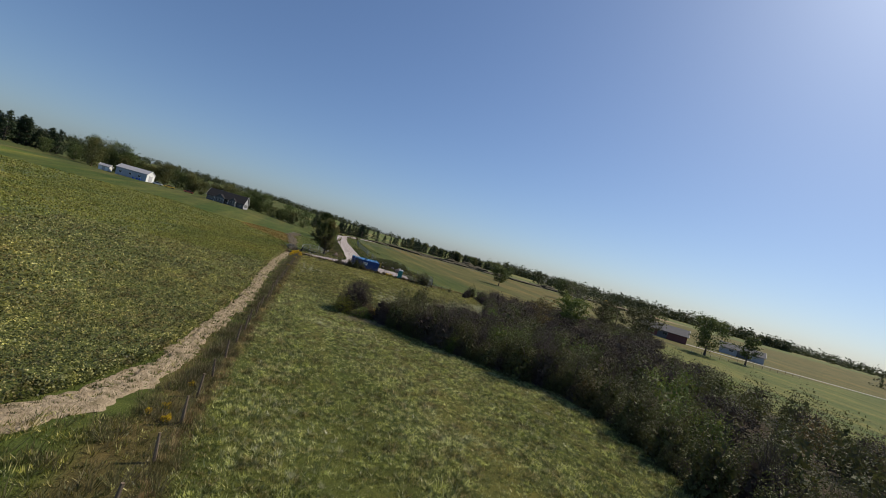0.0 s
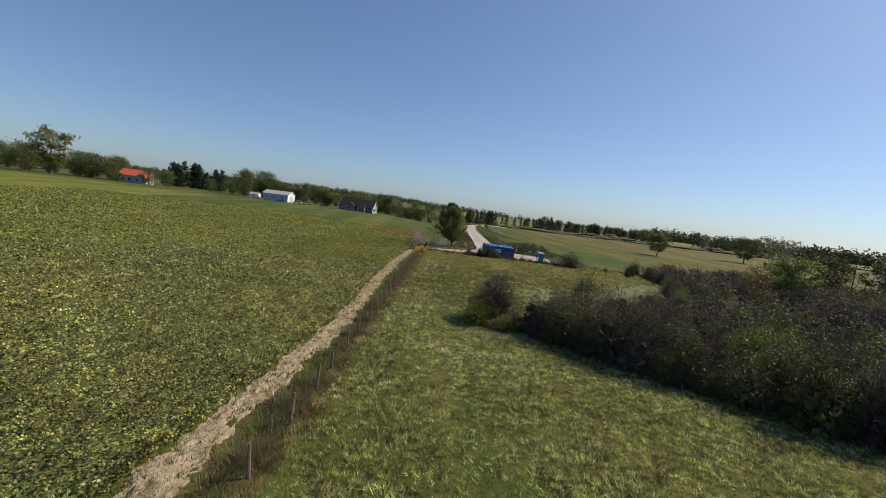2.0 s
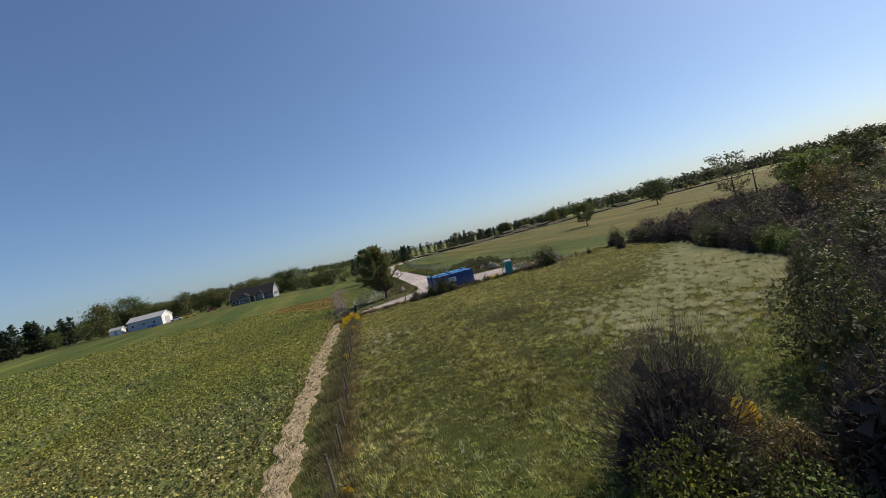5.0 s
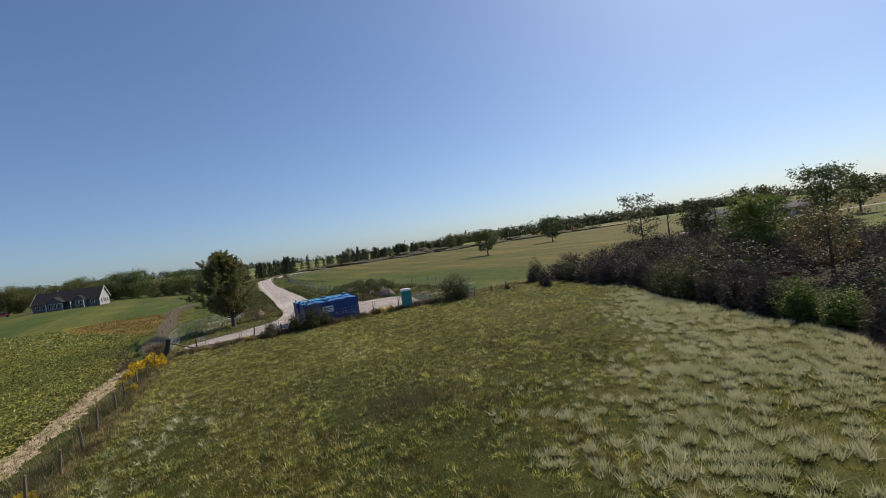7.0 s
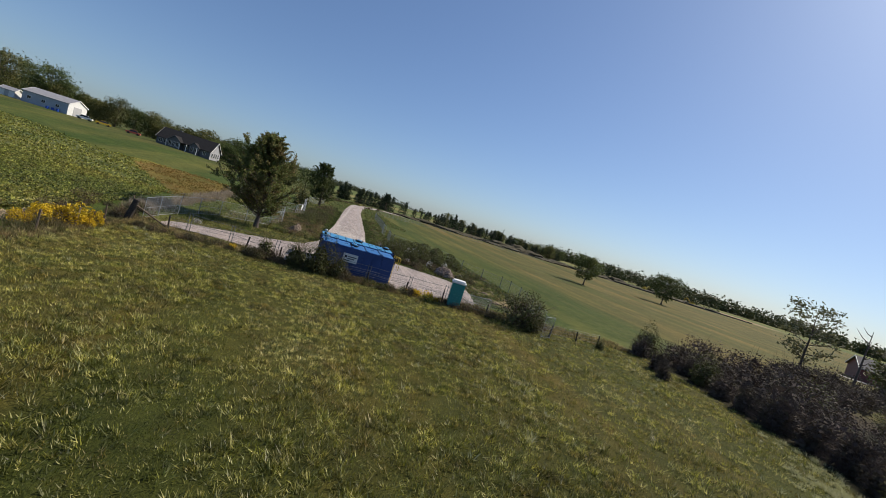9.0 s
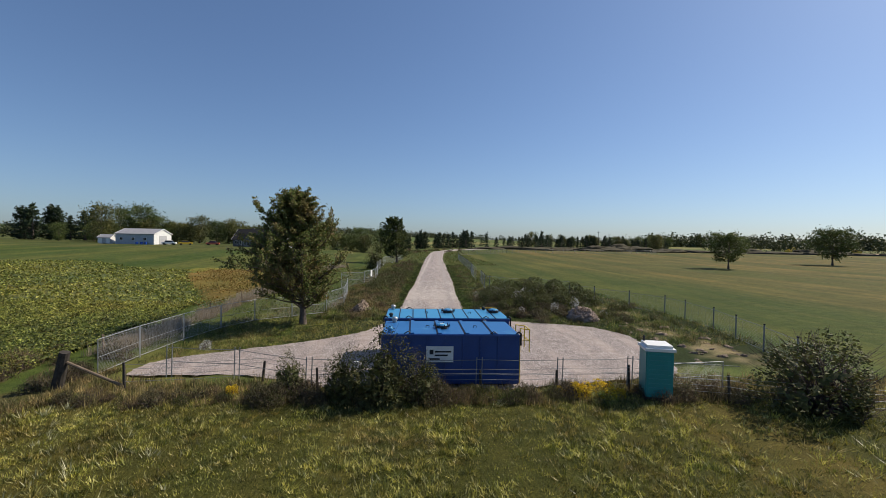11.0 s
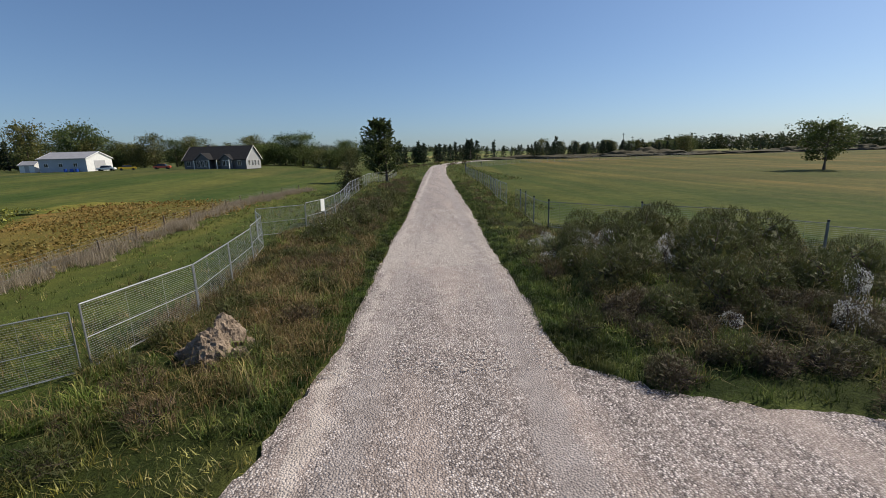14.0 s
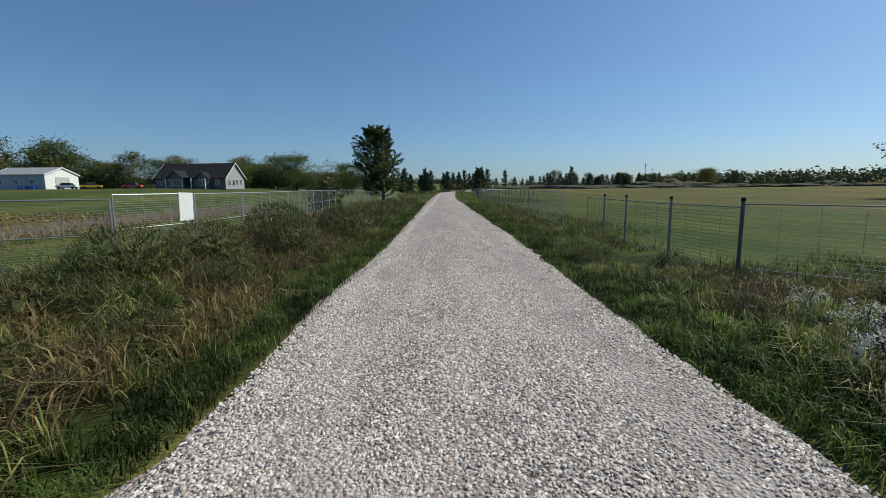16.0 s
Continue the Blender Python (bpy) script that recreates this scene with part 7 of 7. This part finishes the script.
ob = thing("garden_shed", "small white garden shed beside the machine shed", "shed", pose(-92.5, 258, float(gz(-92, 258)), 0, 0, -3))
gabled(ob, -2.2, 2.2, -1.8, 1.8, 2.1, 3.1, WHITE, TINROOF, "x", 0.25)
part("door", box(BM(), -0.6, 0.6, -1.86, -1.8, -0.1, 1.9), LIGHTSIDE, ob)

ob = thing("red_roofed_house", "farmhouse with a bright red metal roof among trees", "house", pose(-170, 280, float(gz(-170, 280)), 0, 0, 10))
gabled(ob, -7, 7, -4.5, 4.5, 4.2, 7.6, LIGHTSIDE, REDROOF, "x", 0.5)
gabled(ob, 2, 8, -8, 0, 3.2, 5.6, LIGHTSIDE, REDROOF, "y", 0.5)
for x in (-5, -2, 1):
    window(ob, x, -4.5, 1.0, 1.1, 1.4, "s")
for x in (3.6, 6.4):
    window(ob, x, -8, 1.0, 1.1, 1.4, "s")


def long_barn(x, y, rot, ln, wd, eave, peak, wall, roof, label):
    ob = thing("barn", label, "barn", pose(x, y, float(gz(x, y)), 0, 0, rot), "far barns")
    gabled(ob, -ln / 2, ln / 2, -wd / 2, wd / 2, eave, peak, wall, roof, "x", 0.5)
    for i in np.arange(-ln / 2 + 4, ln / 2 - 3, 6):
        window(ob, i, -wd / 2, 1.5, 1.6, 0.8, "s")
    part("barn_door", box(BM(), -1.8, 1.8, -wd / 2 - 0.08, -wd / 2, -0.3, 3.0), roof, ob)


long_barn(152, 145, -48, 18, 12, 3.0, 5.4, REDSIDE, GREYROOF, "long dark red barn with a grey roof")
long_barn(194, 141, -50, 16, 10, 2.8, 4.8, LIGHTSIDE, GREYROOF, "pale barn with a metal roof")
long_barn(400, 630, -30, 46, 12, 3.2, 5.6, LIGHTSIDE, TINROOF, "long white shed beyond the earthworks")
LANE = surface("pale_lane", (0.26, 0.24, 0.21), (0.38, 0.36, 0.32), 0.5, 8, 0.95)
ll = [(136, 150), (172, 134), (215, 124), (270, 108)]
lr = [(134, 146), (170, 131), (214, 121), (269, 105)]
tagged(put("far_lane", strip_mesh("far_lane", ll, lr, LANE, 0.08, 6, 3.0, 0.05, 0.3, 8)), "pale gravel lane before the far barns", "road", kind="structure")


def pole(x, y, h):
    ob = thing("utility_pole", "slim wooden utility pole far across the fields", "utility pole", placed(x, y), "utility poles")
    part("mast", rod(BM(), (0, 0, -0.2), (0, 0, h), 0.14, 0.1, 8), DARKPOST, ob)
    part("crossarm", box(BM(), -0.9, 0.9, -0.06, 0.06, h - 0.9, h - 0.75), DARKPOST, ob)


excavator(250, 347, 20, "yellow excavator standing on the bare earth")
excavator(300, 352, 160, "yellow excavator beside a heap of earth")
pole(126, 342, 11.5)
pole(66, 376, 11)
pole(150, 380, 11)
pole(240, 390, 11)

# ---------------------------------------------------------------- far machines and cars
def car(x, y, rot, mat, label, kind="car"):
    ob = thing(kind, label, "vehicle", Matrix.Translation((x, y, float(gz(x, y)))) @ Matrix.Rotation(radians(rot), 4, "Z"), "parked vehicles")
    part("body", box(BM(), -2.2, 2.2, -0.88, 0.88, 0.35, 0.95, bevel=0.12), mat, ob)
    bm = box(BM(), -1.3, 1.2, -0.78, 0.78, 0.95, 1.5)
    for v in bm.verts:
        if v.co.z > 1.3:
            v.co.x *= 0.72
            v.co.y *= 0.85
    part("cabin", bm, GLASS, ob)
    part("roof", box(BM(), -0.95, 0.85, -0.66, 0.66, 1.5, 1.55), mat, ob)
    for a in (-1.4, 1.4):
        for s in (-0.8, 0.8):
            part("wheel", rod(BM(), (a, s - 0.1, 0.33), (a, s + 0.1, 0.33), 0.33, 0.33, 14), BLACK, ob)


car(-68, 252, 12, WHITE, "white pickup parked beside the machine shed", "pickup")
car(-63, 253, 30, YELLOW, "small yellow tractor on the farmyard", "tractor")
car(-55, 256, 12, REDROOF, "red garden tractor on the lawn", "garden_tractor")
BLUEBIN = plain("blue_plastic", (0.02, 0.08, 0.4), 0.4)
for i, x in enumerate((-78, -76.6, -75.4)):
    b_ = thing("drum", "blue plastic drum beside the machine shed", "drum", pose(x, 250.6 + i * 0.3, float(gz(x, 244))), "blue drums")
    part("barrel", rod(BM(), (0, 0, 0), (0, 0, 0.95), 0.4, 0.4, 14), BLUEBIN, b_)


# ---------------------------------------------------------------- loose stones on the lane
def loose_stones():
    r = np.random.default_rng(101)
    V, F, n0 = [], [], 0
    tri = np.array([(0, 1, 2), (0, 2, 3), (0, 3, 4), (0, 4, 1)])
    for y0, y1, dens, size in ((141, 146.5, 700, 0.016), (146.5, 150, 350, 0.018), (131, 141, 110, 0.019), (150, 162, 70, 0.021)):
        n = int((y1 - y0) * 7.5 * dens)
        y = r.uniform(y0, y1, n)
        t = r.uniform(0.03, 0.97, n)
        rut = np.exp(-((np.abs(t - 0.5) - 0.27) / 0.07) ** 2)
        x = edge_x(ROAD_L, y) * (1 - t) + edge_x(ROAD_R, y) * t
        worn = np.exp(-((x - 21.9 - 0.05 * (y - 151) + 0.12 * np.sin(y * 1.3)) / 0.3) ** 2)
        keep = r.random(n) > np.maximum.reduce([0.3 * rut, 0.9 * worn, 0.45 * np.exp(-((t - 0.43 - 0.04 * np.sin(y * 0.9)) / 0.05) ** 2)])
        y, t = y[keep], t[keep]
        n = len(y)
        x = edge_x(ROAD_L, y) * (1 - t) + edge_x(ROAD_R, y) * t
        z = gz(x, y) + 0.035 + 0.05 * (1 - (2 * t - 1) ** 2) - 0.035 * np.exp(-((np.abs(2 * t - 1) - 0.52) / 0.16) ** 2)
        s = size * r.lognormal(0, 0.18, n)
        a = r.uniform(0, 2 * math.pi, n)
        base = np.array([(0, 0, 0.7), (1, 0, -0.35), (0, 1, -0.35), (-1, 0, -0.35), (0, -1, -0.35)])
        b = base[None] + r.normal(0, 0.27, (n, 5, 3))
        b[..., 0] *= r.uniform(0.8, 1.5, (n, 1))
        c, sn = np.cos(a)[:, None], np.sin(a)[:, None]
        P = np.stack([b[..., 0] * c - b[..., 1] * sn, b[..., 0] * sn + b[..., 1] * c, b[..., 2]], -1) * s[:, None, None]
        P = P + np.stack([x, y, z + s * 0.2], 1)[:, None]
        V.append(P.reshape(-1, 3))
        F.append((tri[None] + 5 * np.arange(n)[:, None, None] + n0).reshape(-1, 3))
        n0 += 5 * n
    m, nt, b = material("limestone_chips")
    geo = nt.nodes.new("ShaderNodeNewGeometry")
    col = ramp(nt, geo.outputs["Random Per Island"], [(0.05, (0.25, 0.205, 0.185)), (0.45, (0.54, 0.475, 0.43)), (0.95, (0.84, 0.78, 0.74))])
    nt.links.new(mixed(nt, 0.2, col, ramp(nt, noise_fac(nt, 90, 2, geo.outputs["Position"]), [(0.3, (0.25, 0.21, 0.19)), (0.7, (0.6, 0.55, 0.5))])), b.inputs["Base Color"])
    b.inputs["Roughness"].default_value = 0.85
    tagged(put("loose_stones", raw_mesh("loose_stones", np.concatenate(V), np.concatenate(F), m)), "loose pale limestone chips lying on the lane", "gravel", kind="stuff")


loose_stones()
